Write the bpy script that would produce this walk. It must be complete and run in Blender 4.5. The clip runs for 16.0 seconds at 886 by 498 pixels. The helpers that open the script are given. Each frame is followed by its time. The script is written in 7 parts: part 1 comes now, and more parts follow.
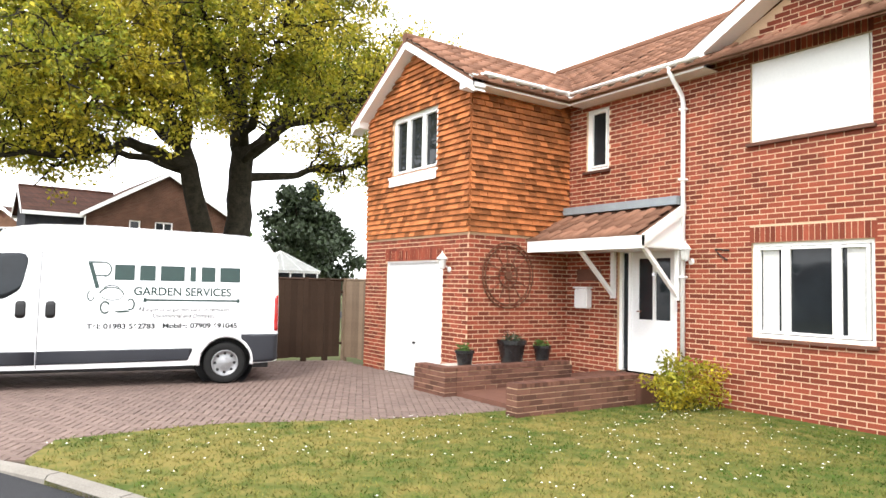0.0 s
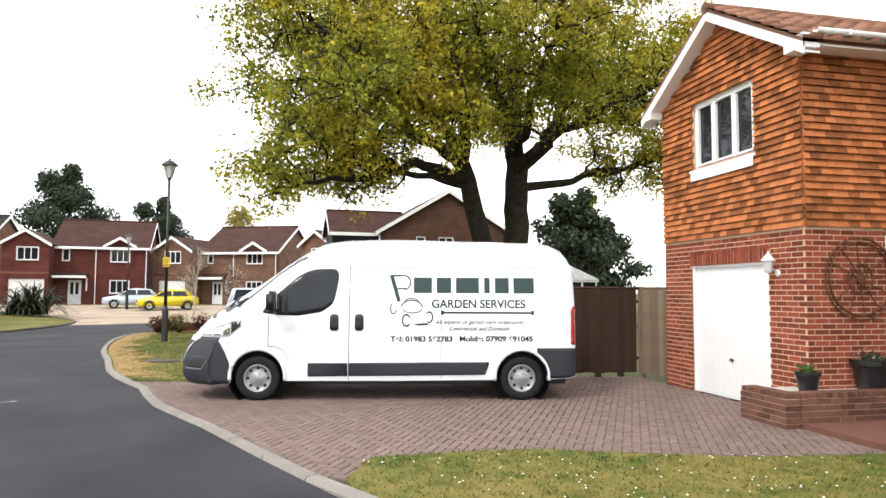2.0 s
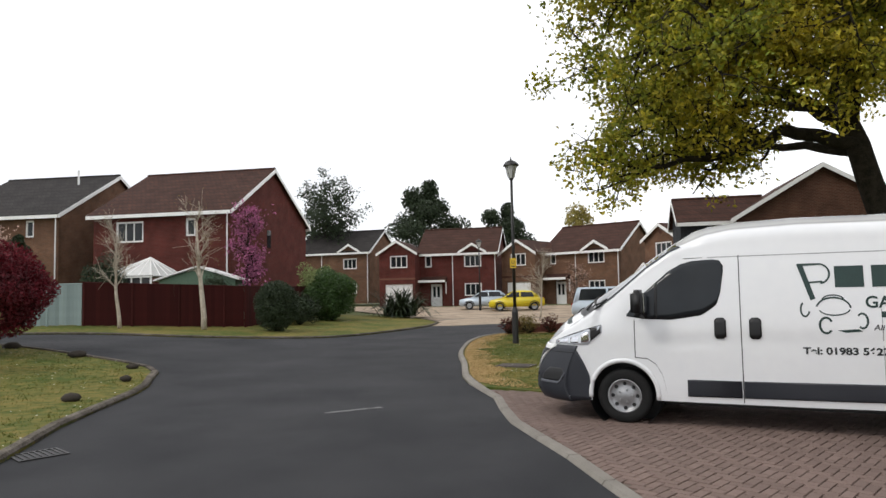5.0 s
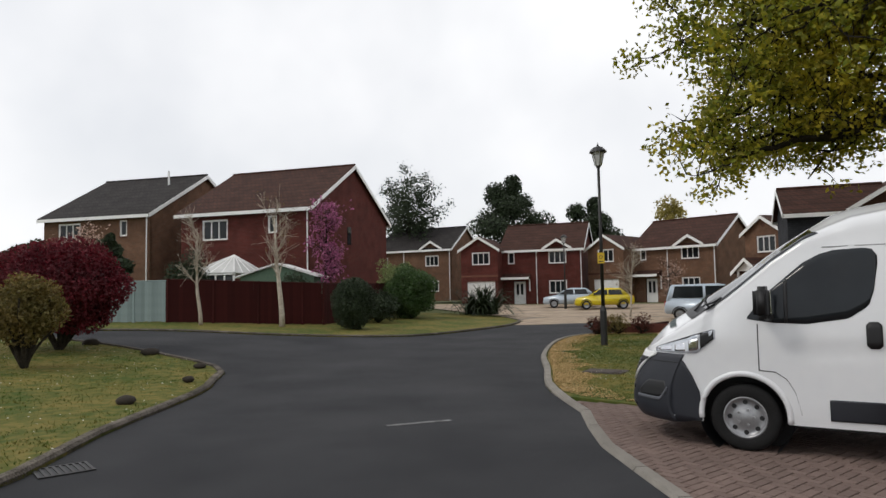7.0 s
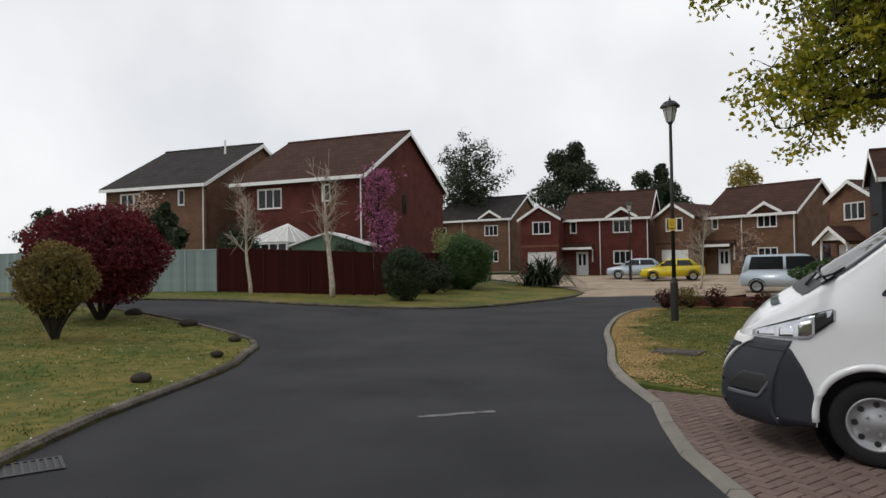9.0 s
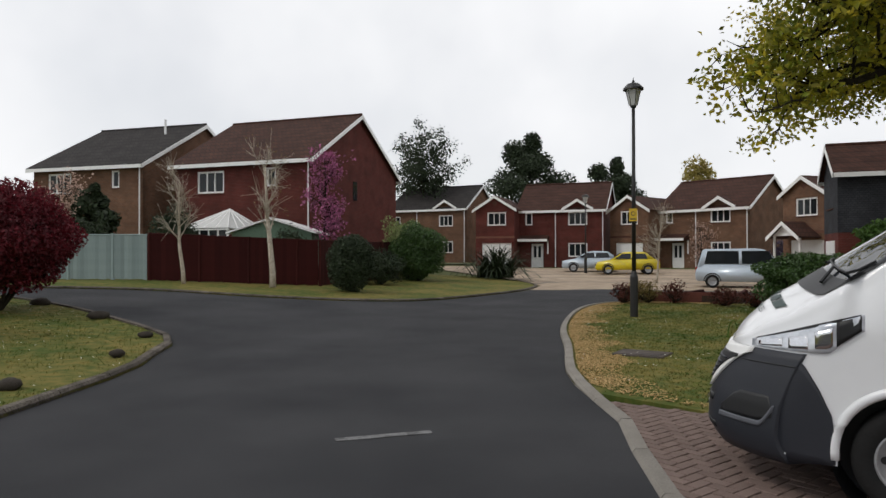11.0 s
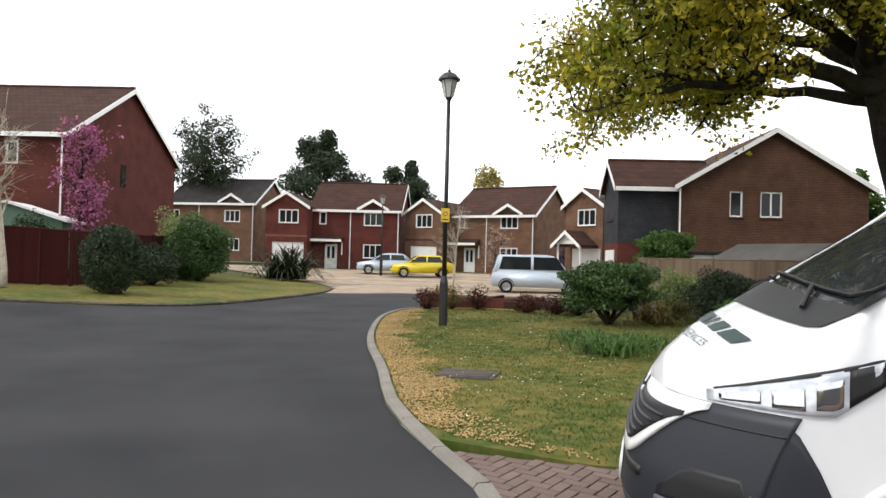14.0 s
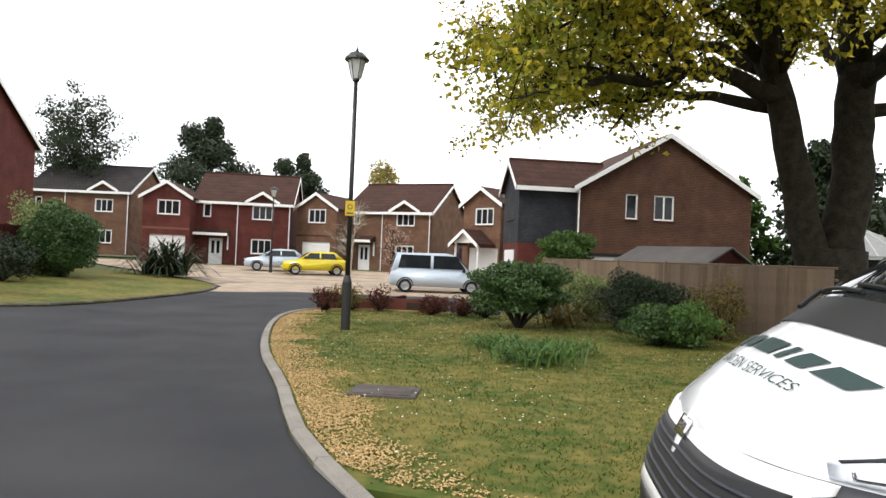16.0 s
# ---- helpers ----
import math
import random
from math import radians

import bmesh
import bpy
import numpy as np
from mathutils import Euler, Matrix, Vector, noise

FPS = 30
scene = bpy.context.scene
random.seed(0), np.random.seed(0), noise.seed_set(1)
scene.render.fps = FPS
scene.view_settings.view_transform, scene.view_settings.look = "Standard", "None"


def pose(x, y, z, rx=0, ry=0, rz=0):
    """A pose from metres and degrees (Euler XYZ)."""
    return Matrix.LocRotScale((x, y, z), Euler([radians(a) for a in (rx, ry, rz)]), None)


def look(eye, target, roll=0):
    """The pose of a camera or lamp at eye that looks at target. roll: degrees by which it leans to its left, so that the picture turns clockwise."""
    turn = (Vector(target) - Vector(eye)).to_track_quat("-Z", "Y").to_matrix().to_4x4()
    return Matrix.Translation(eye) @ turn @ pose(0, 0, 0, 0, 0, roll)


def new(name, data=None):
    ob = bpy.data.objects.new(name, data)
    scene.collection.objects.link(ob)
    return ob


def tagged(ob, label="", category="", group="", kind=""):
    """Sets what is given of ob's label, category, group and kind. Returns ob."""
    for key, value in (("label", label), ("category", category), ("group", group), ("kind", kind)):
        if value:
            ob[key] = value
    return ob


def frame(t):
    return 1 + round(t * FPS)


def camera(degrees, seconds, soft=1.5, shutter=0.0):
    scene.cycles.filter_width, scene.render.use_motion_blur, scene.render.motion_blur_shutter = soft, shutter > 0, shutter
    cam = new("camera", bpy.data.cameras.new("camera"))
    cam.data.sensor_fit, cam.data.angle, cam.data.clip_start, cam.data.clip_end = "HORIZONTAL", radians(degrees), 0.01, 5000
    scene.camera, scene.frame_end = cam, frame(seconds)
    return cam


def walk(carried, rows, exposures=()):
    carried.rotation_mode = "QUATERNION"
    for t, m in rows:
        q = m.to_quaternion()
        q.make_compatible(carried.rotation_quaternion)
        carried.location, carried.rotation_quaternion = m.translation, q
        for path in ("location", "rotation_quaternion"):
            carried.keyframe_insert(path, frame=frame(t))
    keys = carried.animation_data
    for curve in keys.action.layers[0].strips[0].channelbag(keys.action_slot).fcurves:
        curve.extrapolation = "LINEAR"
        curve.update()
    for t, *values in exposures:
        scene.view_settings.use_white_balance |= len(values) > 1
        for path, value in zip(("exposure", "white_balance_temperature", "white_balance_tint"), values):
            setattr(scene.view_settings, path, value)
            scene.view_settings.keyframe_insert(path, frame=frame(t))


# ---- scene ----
cam = camera(66.3, 16.0)
PATH = [
    (0, (0.511, -11.823, 1.676), (1.65, -10.183, 1.788), 1.3),
    (0.5, (0.55, -11.598, 1.668), (1.566, -9.879, 1.776), 1.2),
    (1, (0.612, -11.345, 1.694), (1.401, -9.512, 1.819), 0.9),
    (1.5, (0.546, -11.022, 1.706), (1.149, -9.119, 1.834), 0.5),
    (2, (0.514, -10.745, 1.685), (0.942, -8.795, 1.812), 0.3),
    (2.5, (0.522, -10.473, 1.708), (0.688, -8.484, 1.836), -0.2),
    (3, (0.425, -10.194, 1.714), (0.425, -8.198, 1.841), -0.5),
    (3.5, (0.387, -9.893, 1.7), (0.223, -7.904, 1.827), -0.7),
    (4, (0.364, -9.615, 1.715), (0.024, -7.649, 1.843), -0.9),
    (4.5, (0.237, -9.248, 1.724), (-0.227, -7.307, 1.853), -1.1),
    (5, (0.166, -8.884, 1.698), (-0.372, -6.962, 1.828), -1.2),
    (5.2, (0.162, -8.749, 1.711), (-0.414, -6.838, 1.841), -1.3),
    (7.3, (-0.209, -7.305, 1.689), (-1.012, -5.477, 1.807), -1.0),
    (7.5, (-0.289, -7.107, 1.698), (-1.115, -5.288, 1.796), -1.0),
    (8, (-0.345, -6.817, 1.667), (-1.219, -5.02, 1.737), -0.8),
    (8.5, (-0.371, -6.447, 1.678), (-1.294, -4.674, 1.731), -0.9),
    (8.7, (-0.404, -6.338, 1.664), (-1.342, -4.572, 1.712), -0.9),
    (10.8, (-0.854, -4.963, 1.65), (-1.748, -3.174, 1.662), -0.3),
    (11, (-0.892, -4.815, 1.628), (-1.715, -2.992, 1.644), -0.1),
    (11.5, (-0.994, -4.44, 1.639), (-1.68, -2.562, 1.655), 0.4),
    (12, (-1.232, -4.144, 1.632), (-1.802, -2.227, 1.649), 0.7),
    (12.5, (-1.397, -3.832, 1.618), (-1.842, -1.883, 1.638), 1.0),
    (13, (-1.457, -3.513, 1.634), (-1.851, -1.553, 1.653), 1.2),
    (13.5, (-1.576, -3.251, 1.612), (-1.95, -1.286, 1.633), 1.2),
    (14, (-1.75, -2.933, 1.623), (-1.983, -0.947, 1.649), 1.5),
    (14.5, (-1.838, -2.629, 1.621), (-1.963, -0.633, 1.65), 1.8),
    (15, (-1.986, -2.288, 1.606), (-2.066, -0.29, 1.635), 1.8),
    (15.5, (-2.122, -1.963, 1.626), (-2.124, 0.037, 1.654), 2.0),
    (16, (-2.193, -1.675, 1.624), (-2.104, 0.323, 1.654), 2.4),
]
walk(cam, [(t, look(eye, target, roll)) for t, eye, target, roll in PATH],
     [(0, 1.35), (1, 1.15), (2.5, 0.68), (3.5, 0.32), (5, -0.15), (7.5, -0.58), (8.7, -0.64), (11, -0.6), (12, -0.3), (13, 0.1), (14.5, 0.35), (16, 0.45)])
# ---- light ----
world = bpy.data.worlds.new("sky")
scene.world = world
world.use_nodes = True
wn, wl = world.node_tree.nodes, world.node_tree.links
bg = wn["Background"]
sky = wn.new("ShaderNodeTexSky")
sky.sky_type, sky.sun_disc = "NISHITA", False
sky.sun_elevation, sky.sun_rotation = radians(48), radians(235)
veil = wn.new("ShaderNodeMix")
veil.data_type = "RGBA"
wtc, wnz, wrp = wn.new("ShaderNodeTexCoord"), wn.new("ShaderNodeTexNoise"), wn.new("ShaderNodeMapRange")
wnz.inputs["Scale"].default_value, wnz.inputs["Detail"].default_value = 1.6, 5
wrp.inputs["From Min"].default_value, wrp.inputs["From Max"].default_value = 0.36, 0.62
wrp.inputs["To Min"].default_value, wrp.inputs["To Max"].default_value = 0.66, 1.0
wl.new(wtc.outputs["Generated"], wnz.inputs["Vector"])
wl.new(wnz.outputs["Fac"], wrp.inputs["Value"])
wl.new(wrp.outputs["Result"], veil.inputs["Factor"])
wl.new(sky.outputs["Color"], veil.inputs[6])
veil.inputs[7].default_value = (14.6, 14.7, 15.0, 1)
wl.new(veil.outputs[2], bg.inputs["Color"])
bg.inputs["Strength"].default_value = 0.1
sun_data = bpy.data.lights.new("sun", "SUN")
sun_data.energy, sun_data.angle, sun_data.color = 1.2, radians(12), (1, 0.95, 0.87)
sun = new("sun", sun_data)
sun.matrix_basis = look((-20, -14, 27), (0, 0, 0))

# ---- materials ----
def mat(name, col, col2=None, rough=0.7, metal=0.0, scale=8.0, fine=60.0, bump=0.15, var=0.5, coat=0.0, trans=0.0, rnd=0.0, spec=0.5, thin=0.0):
    """Two-scale noise between two colours, fine grain in the relief, and a shift from piece to piece."""
    m = bpy.data.materials.new(name)
    m.use_nodes = True
    n, l = m.node_tree.nodes, m.node_tree.links
    b = n["Principled BSDF"]
    b.inputs["Roughness"].default_value, b.inputs["Metallic"].default_value = rough, metal
    b.inputs["Coat Weight"].default_value, b.inputs["Transmission Weight"].default_value = coat, trans
    b.inputs["Specular IOR Level"].default_value = spec if rough < 0.75 else 0.15
    col2 = col2 or tuple(c * 0.75 for c in col)
    tc = n.new("ShaderNodeTexCoord")
    n1, n2 = n.new("ShaderNodeTexNoise"), n.new("ShaderNodeTexNoise")
    n1.inputs["Scale"].default_value, n1.inputs["Detail"].default_value = scale, 4
    n2.inputs["Scale"].default_value, n2.inputs["Detail"].default_value = fine, 3
    for k in (n1, n2):
        l.new(tc.outputs["Object"], k.inputs["Vector"])
    ad = n.new("ShaderNodeMath")
    ad.operation = "MULTIPLY_ADD"
    ad.inputs[1].default_value, ad.inputs[2].default_value = 0.5, 0
    l.new(n2.outputs["Fac"], ad.inputs[0])
    a2 = n.new("ShaderNodeMath")
    a2.operation = "MULTIPLY_ADD"
    a2.inputs[1].default_value = 0.5
    l.new(n1.outputs["Fac"], a2.inputs[0])
    l.new(ad.outputs[0], a2.inputs[2])
    rp = n.new("ShaderNodeMapRange")
    rp.inputs["From Min"].default_value, rp.inputs["From Max"].default_value = 0.5 - 0.2 / max(var, 0.05) * 0.5, 0.5 + 0.2 / max(var, 0.05) * 0.5
    l.new(a2.outputs[0], rp.inputs["Value"])
    mx = n.new("ShaderNodeMix")
    mx.data_type = "RGBA"
    mx.inputs[6].default_value, mx.inputs[7].default_value = (*col, 1), (*col2, 1)
    l.new(rp.outputs["Result"], mx.inputs["Factor"])
    out = mx.outputs[2]
    if rnd:
        oi, ge = n.new("ShaderNodeObjectInfo"), n.new("ShaderNodeNewGeometry")
        sm = n.new("ShaderNodeMath")
        sm.operation = "ADD"
        l.new(oi.outputs["Random"], sm.inputs[0])
        l.new(ge.outputs["Random Per Island"], sm.inputs[1])
        fr = n.new("ShaderNodeMath")
        fr.operation = "FRACT"
        l.new(sm.outputs[0], fr.inputs[0])
        r2 = n.new("ShaderNodeMapRange")
        r2.inputs["To Min"].default_value, r2.inputs["To Max"].default_value = 1 - rnd, 1 + rnd
        l.new(fr.outputs[0], r2.inputs["Value"])
        hs = n.new("ShaderNodeHueSaturation")
        l.new(r2.outputs["Result"], hs.inputs["Value"])
        l.new(out, hs.inputs["Color"])
        out = hs.outputs["Color"]
    l.new(out, b.inputs["Base Color"])
    if thin:
        tl, ms = n.new("ShaderNodeBsdfTranslucent"), n.new("ShaderNodeMixShader")
        ms.inputs[0].default_value = thin
        l.new(out, tl.inputs["Color"])
        l.new(b.outputs[0], ms.inputs[1])
        l.new(tl.outputs[0], ms.inputs[2])
        l.new(ms.outputs[0], n["Material Output"].inputs["Surface"])
    if bump:
        bp = n.new("ShaderNodeBump")
        bp.inputs["Strength"].default_value, bp.inputs["Distance"].default_value = bump, 0.02
        l.new(a2.outputs[0], bp.inputs["Height"])
        l.new(bp.outputs["Normal"], b.inputs["Normal"])
    return m


def brick_mat(name, c1, c2, mortar, bw=0.225, bh=0.075, m=0.011, rows=0.5):
    """Brickwork of far walls, running along x + y at real size."""
    k = mat(name, c1, c2, 0.85, bump=0)
    n, l = k.node_tree.nodes, k.node_tree.links
    b = n["Principled BSDF"]
    tc, sp, ad, cb, br = (n.new("ShaderNode" + s) for s in ("TexCoord", "SeparateXYZ", "Math", "CombineXYZ", "TexBrick"))
    l.new(tc.outputs["Object"], sp.inputs[0])
    l.new(sp.outputs[0], ad.inputs[0])
    l.new(sp.outputs[1], ad.inputs[1])
    l.new(ad.outputs[0], cb.inputs[0])
    l.new(sp.outputs[2], cb.inputs[1])
    l.new(cb.outputs[0], br.inputs["Vector"])
    br.inputs["Scale"].default_value = 1
    br.offset = rows
    br.inputs["Brick Width"].default_value, br.inputs["Row Height"].default_value = bw, bh
    br.inputs["Mortar Size"].default_value, br.inputs["Mortar Smooth"].default_value = m, 0.2
    br.inputs["Bias"].default_value = -0.1
    nz, mx = n.new("ShaderNodeTexNoise"), n.new("ShaderNodeMix")
    nz.inputs["Scale"].default_value, nz.inputs["Detail"].default_value = 1.3, 6
    l.new(tc.outputs["Object"], nz.inputs["Vector"])
    mx.data_type, mx.blend_type = "RGBA", "MULTIPLY"
    mx.inputs["Factor"].default_value = 0.55
    br.inputs["Color1"].default_value, br.inputs["Color2"].default_value, br.inputs["Mortar"].default_value = (*c1, 1), (*c2, 1), (*mortar, 1)
    cr = n.new("ShaderNodeMapRange")
    cr.inputs["From Min"].default_value, cr.inputs["From Max"].default_value, cr.inputs["To Min"].default_value, cr.inputs["To Max"].default_value = 0.3, 0.7, 0.55, 1.3
    l.new(nz.outputs["Fac"], cr.inputs["Value"])
    l.new(br.outputs["Color"], mx.inputs[6])
    l.new(cr.outputs["Result"], mx.inputs[7])
    l.new(mx.outputs[2], b.inputs["Base Color"])
    bp = n.new("ShaderNodeBump")
    bp.invert = True
    bp.inputs["Strength"].default_value, bp.inputs["Distance"].default_value = 0.6, 0.01
    l.new(br.outputs["Fac"], bp.inputs["Height"])
    l.new(bp.outputs["Normal"], b.inputs["Normal"])
    return k


ASPHALT = mat("asphalt", (0.024, 0.025, 0.028), (0.058, 0.058, 0.061), 0.88, scale=0.5, fine=170, bump=0.7, var=0.7)
GRASS = mat("grass", (0.06, 0.085, 0.016), (0.17, 0.14, 0.04), 0.95, scale=0.5, fine=5, bump=0.6, var=1.1)
DRYGRASS = mat("dry_grass", (0.62, 0.43, 0.22), (0.42, 0.30, 0.13), 0.95, scale=1.5, fine=30, bump=0.8)
FIELD = mat("field", (0.07, 0.09, 0.03), (0.12, 0.12, 0.05), 0.95, scale=0.2, fine=5)
KERB = mat("kerb_concrete", (0.28, 0.26, 0.23), (0.17, 0.155, 0.135), 0.9, scale=2.5, fine=70, bump=0.3, rnd=0.12)
OLDKERB = mat("dirty_kerb_concrete", (0.15, 0.13, 0.11), (0.05, 0.043, 0.035), 0.92, scale=3, fine=40, bump=0.5, var=1.0, rnd=0.25)
BLOCK = mat("paving_block", (0.21, 0.15, 0.128), (0.14, 0.103, 0.09), 0.88, scale=0.5, fine=70, bump=0.3, rnd=0.12)
JOINT = mat("paving_sand", (0.15, 0.12, 0.10), None, 0.95, scale=4)
APRON = brick_mat("pale_block_paving", (0.42, 0.33, 0.24), (0.36, 0.28, 0.21), (0.24, 0.2, 0.16), 0.2, 0.1, 0.008)
BRICK = mat("red_brick", (0.28, 0.067, 0.035), (0.14, 0.036, 0.025), 0.86, scale=3, fine=90, bump=0.35, rnd=0.38)
MORTAR = mat("mortar", (0.66, 0.48, 0.33), (0.54, 0.38, 0.25), 0.95, scale=3, fine=80, bump=0.3)
TILEHUNG = mat("clay_hung_tile", (0.42, 0.15, 0.05), (0.25, 0.085, 0.035), 0.85, scale=2.5, fine=60, bump=0.3, rnd=0.5)
ROOFTILE = mat("clay_roof_tile", (0.25, 0.125, 0.08), (0.15, 0.08, 0.055), 0.9, scale=1.2, fine=50, bump=0.4, rnd=0.28)
DARKBRICK = mat("brown_brick", (0.16, 0.075, 0.05), (0.09, 0.045, 0.035), 0.88, scale=3, fine=90, bump=0.35, rnd=0.35)
UPVC = mat("white_upvc", (0.86, 0.86, 0.85), (0.80, 0.80, 0.78), 0.35, scale=1.5, fine=30, bump=0.02)
WHITEPAINT = mat("white_door_paint", (0.78, 0.78, 0.77), (0.70, 0.70, 0.69), 0.5, scale=2, fine=30, bump=0.02)
BLIND = mat("white_shutter", (0.80, 0.80, 0.78), (0.74, 0.74, 0.72), 0.6, scale=2, fine=30, bump=0.02)
GLASS = mat("window_glass", (0.02, 0.024, 0.028), (0.012, 0.014, 0.016), 0.03, scale=1, fine=3, bump=0.0, spec=0.3)
CURTAIN = mat("net_curtain", (0.62, 0.62, 0.60), (0.45, 0.45, 0.44), 0.9, scale=6, fine=40)
# near-black colour standing in for the shade inside unlit rooms
ROOMSHADE = mat("interior_shade", (0.03, 0.03, 0.03), None, 0.9)
LEAD = mat("lead_flashing", (0.30, 0.34, 0.36), (0.22, 0.25, 0.27), 0.6, metal=0.3, scale=5)
IRON = mat("black_iron", (0.012, 0.012, 0.013), (0.02, 0.018, 0.016), 0.45, scale=8, fine=80, bump=0.1)
RUST = mat("rusty_iron", (0.14, 0.06, 0.035), (0.08, 0.035, 0.022), 0.85, scale=12)
POT = mat("black_glazed_pot", (0.015, 0.015, 0.016), None, 0.25, scale=6, bump=0.05)
GRAVEL = mat("white_gravel", (0.62, 0.58, 0.52), (0.4, 0.37, 0.33), 0.9, scale=20, fine=60, bump=0.8)
VANWHITE = mat("van_white_paint", (0.78, 0.79, 0.80), (0.74, 0.75, 0.77), 0.22, scale=0.8, fine=8, bump=0.0, coat=0.6)
TRIMGREY = mat("grey_trim_plastic", (0.10, 0.105, 0.12), (0.08, 0.085, 0.10), 0.55, scale=3, fine=120, bump=0.05)
VANPLASTIC = mat("van_grey_plastic", (0.013, 0.015, 0.022), (0.019, 0.021, 0.028), 0.5, scale=3, fine=120, bump=0.08)
RUBBER = mat("tyre_rubber", (0.012, 0.012, 0.012), (0.02, 0.02, 0.02), 0.8, scale=6, fine=60, bump=0.1)
STEEL = mat("wheel_steel", (0.36, 0.37, 0.38), (0.27, 0.27, 0.28), 0.35, metal=0.45, scale=8, fine=50, bump=0.05)
CHROME = mat("chrome", (0.75, 0.76, 0.78), (0.6, 0.6, 0.62), 0.12, metal=1.0, bump=0)
BLACK = mat("black_plastic", (0.01, 0.01, 0.011), None, 0.5, bump=0.05)
LAMPGLASS = mat("headlamp_glass", (0.72, 0.75, 0.80), (0.45, 0.48, 0.54), 0.08, metal=0.2, scale=9, fine=22, bump=0.12, var=0.9, coat=0.8)
REDLAMP = mat("tail_lamp", (0.45, 0.012, 0.012), (0.3, 0.01, 0.01), 0.15, bump=0, coat=0.5)
INKGREEN = mat("dark_green_ink", (0.012, 0.04, 0.035), None, 0.5, bump=0)
INK = mat("black_ink", (0.015, 0.02, 0.022), None, 0.5, bump=0)
PLATEWHITE = mat("number_plate", (0.8, 0.8, 0.78), None, 0.4, bump=0)
WOODFENCE = mat("brown_fence_wood", (0.055, 0.033, 0.022), (0.035, 0.023, 0.016), 0.9, scale=3, fine=50, bump=0.4, rnd=0.2)
REDFENCE = mat("red_stained_fence", (0.05, 0.009, 0.008), (0.032, 0.007, 0.006), 0.85, scale=3, fine=50, bump=0.3, rnd=0.2)
GREYFENCE = mat("grey_green_fence", (0.26, 0.32, 0.31), (0.19, 0.24, 0.24), 0.85, scale=3, fine=50, bump=0.3, rnd=0.15)
LIGHTFENCE = mat("weathered_fence_wood", (0.22, 0.16, 0.11), (0.14, 0.10, 0.07), 0.9, scale=3, fine=50, bump=0.3, rnd=0.2)
BARK = mat("oak_bark", (0.045, 0.038, 0.027), (0.014, 0.012, 0.009), 0.95, scale=5, fine=30, bump=1.0, var=0.7)
PALEBARK = mat("birch_bark", (0.62, 0.56, 0.47), (0.3, 0.25, 0.19), 0.9, scale=9, fine=40, bump=0.3, var=0.7)
OAKLEAF = mat("oak_leaf", (0.17, 0.21, 0.018), (0.50, 0.39, 0.025), 0.7, scale=0.3, fine=3, bump=0, rnd=0.5, var=0.9, thin=0.42)
DARKLEAF = mat("evergreen_leaf", (0.014, 0.028, 0.009), (0.03, 0.048, 0.016), 0.7, scale=0.6, fine=6, bump=0, rnd=0.4)
GREENLEAF = mat("shrub_leaf", (0.06, 0.13, 0.022), (0.10, 0.18, 0.035), 0.6, scale=1.5, fine=9, bump=0, rnd=0.4, thin=0.35)
MIDLEAF = mat("glossy_shrub_leaf", (0.032, 0.075, 0.016), (0.06, 0.115, 0.025), 0.5, scale=1.5, fine=9, bump=0, rnd=0.4, thin=0.2)
PALELEAF = mat("variegated_leaf", (0.30, 0.33, 0.14), (0.14, 0.2, 0.06), 0.65, scale=3, fine=12, bump=0, rnd=0.35, thin=0.35)
REDLEAF = mat("crimson_leaf", (0.17, 0.008, 0.018), (0.07, 0.007, 0.012), 0.7, scale=1.2, fine=6, bump=0, rnd=0.45, thin=0.3)
RUSSET = mat("russet_leaf", (0.11, 0.035, 0.026), (0.06, 0.025, 0.018), 0.75, scale=2, fine=8, bump=0, rnd=0.4, thin=0.2)
BRONZELEAF = mat("bronze_leaf", (0.2, 0.13, 0.035), (0.13, 0.12, 0.035), 0.7, scale=2, fine=6, bump=0, rnd=0.4, thin=0.35)
PINK = mat("magnolia_blossom", (0.26, 0.05, 0.15), (0.46, 0.17, 0.30), 0.7, scale=2, fine=8, bump=0, rnd=0.5, thin=0.25)
BLUSH = mat("pale_blossom", (0.6, 0.42, 0.36), (0.5, 0.35, 0.27), 0.7, scale=2, fine=8, bump=0, rnd=0.3, thin=0.35)
YELLOWLEAF = mat("spring_yellow_leaf", (0.42, 0.33, 0.08), (0.32, 0.28, 0.08), 0.7, scale=1, fine=8, bump=0, rnd=0.3, thin=0.35)
PURPLE = mat("purple_leaf", (0.03, 0.022, 0.05), (0.045, 0.03, 0.06), 0.7, bump=0, rnd=0.3)
DAISY = mat("daisy_white", (0.8, 0.8, 0.72), None, 0.8, bump=0)
STONE = mat("dark_stone", (0.03, 0.026, 0.022), (0.06, 0.05, 0.04), 0.9, scale=6, bump=0.6)
SOIL = mat("bed_soil", (0.06, 0.042, 0.03), (0.035, 0.026, 0.02), 0.95, scale=5, bump=0.8)
YELLOW = mat("sign_yellow", (0.75, 0.5, 0.02), None, 0.5, bump=0)


# ---- helpers for building ----
def part(name, bm, material, parent=None, label="", smooth=False):
    me = bpy.data.meshes.new(name)
    bm.normal_update()
    bm.to_mesh(me)
    bm.free()
    me.materials.append(material)
    if smooth:
        me.shade_smooth()
    ob = new(name, me)
    ob.parent = parent
    if label:
        tagged(ob, label)
    return ob


def raw(name, verts, faces, material, parent=None, smooth=False):
    me = bpy.data.meshes.new(name)
    me.from_pydata(verts, [], faces)
    me.materials.append(material)
    if smooth:
        me.shade_smooth()
    ob = new(name, me)
    ob.parent = parent
    return ob


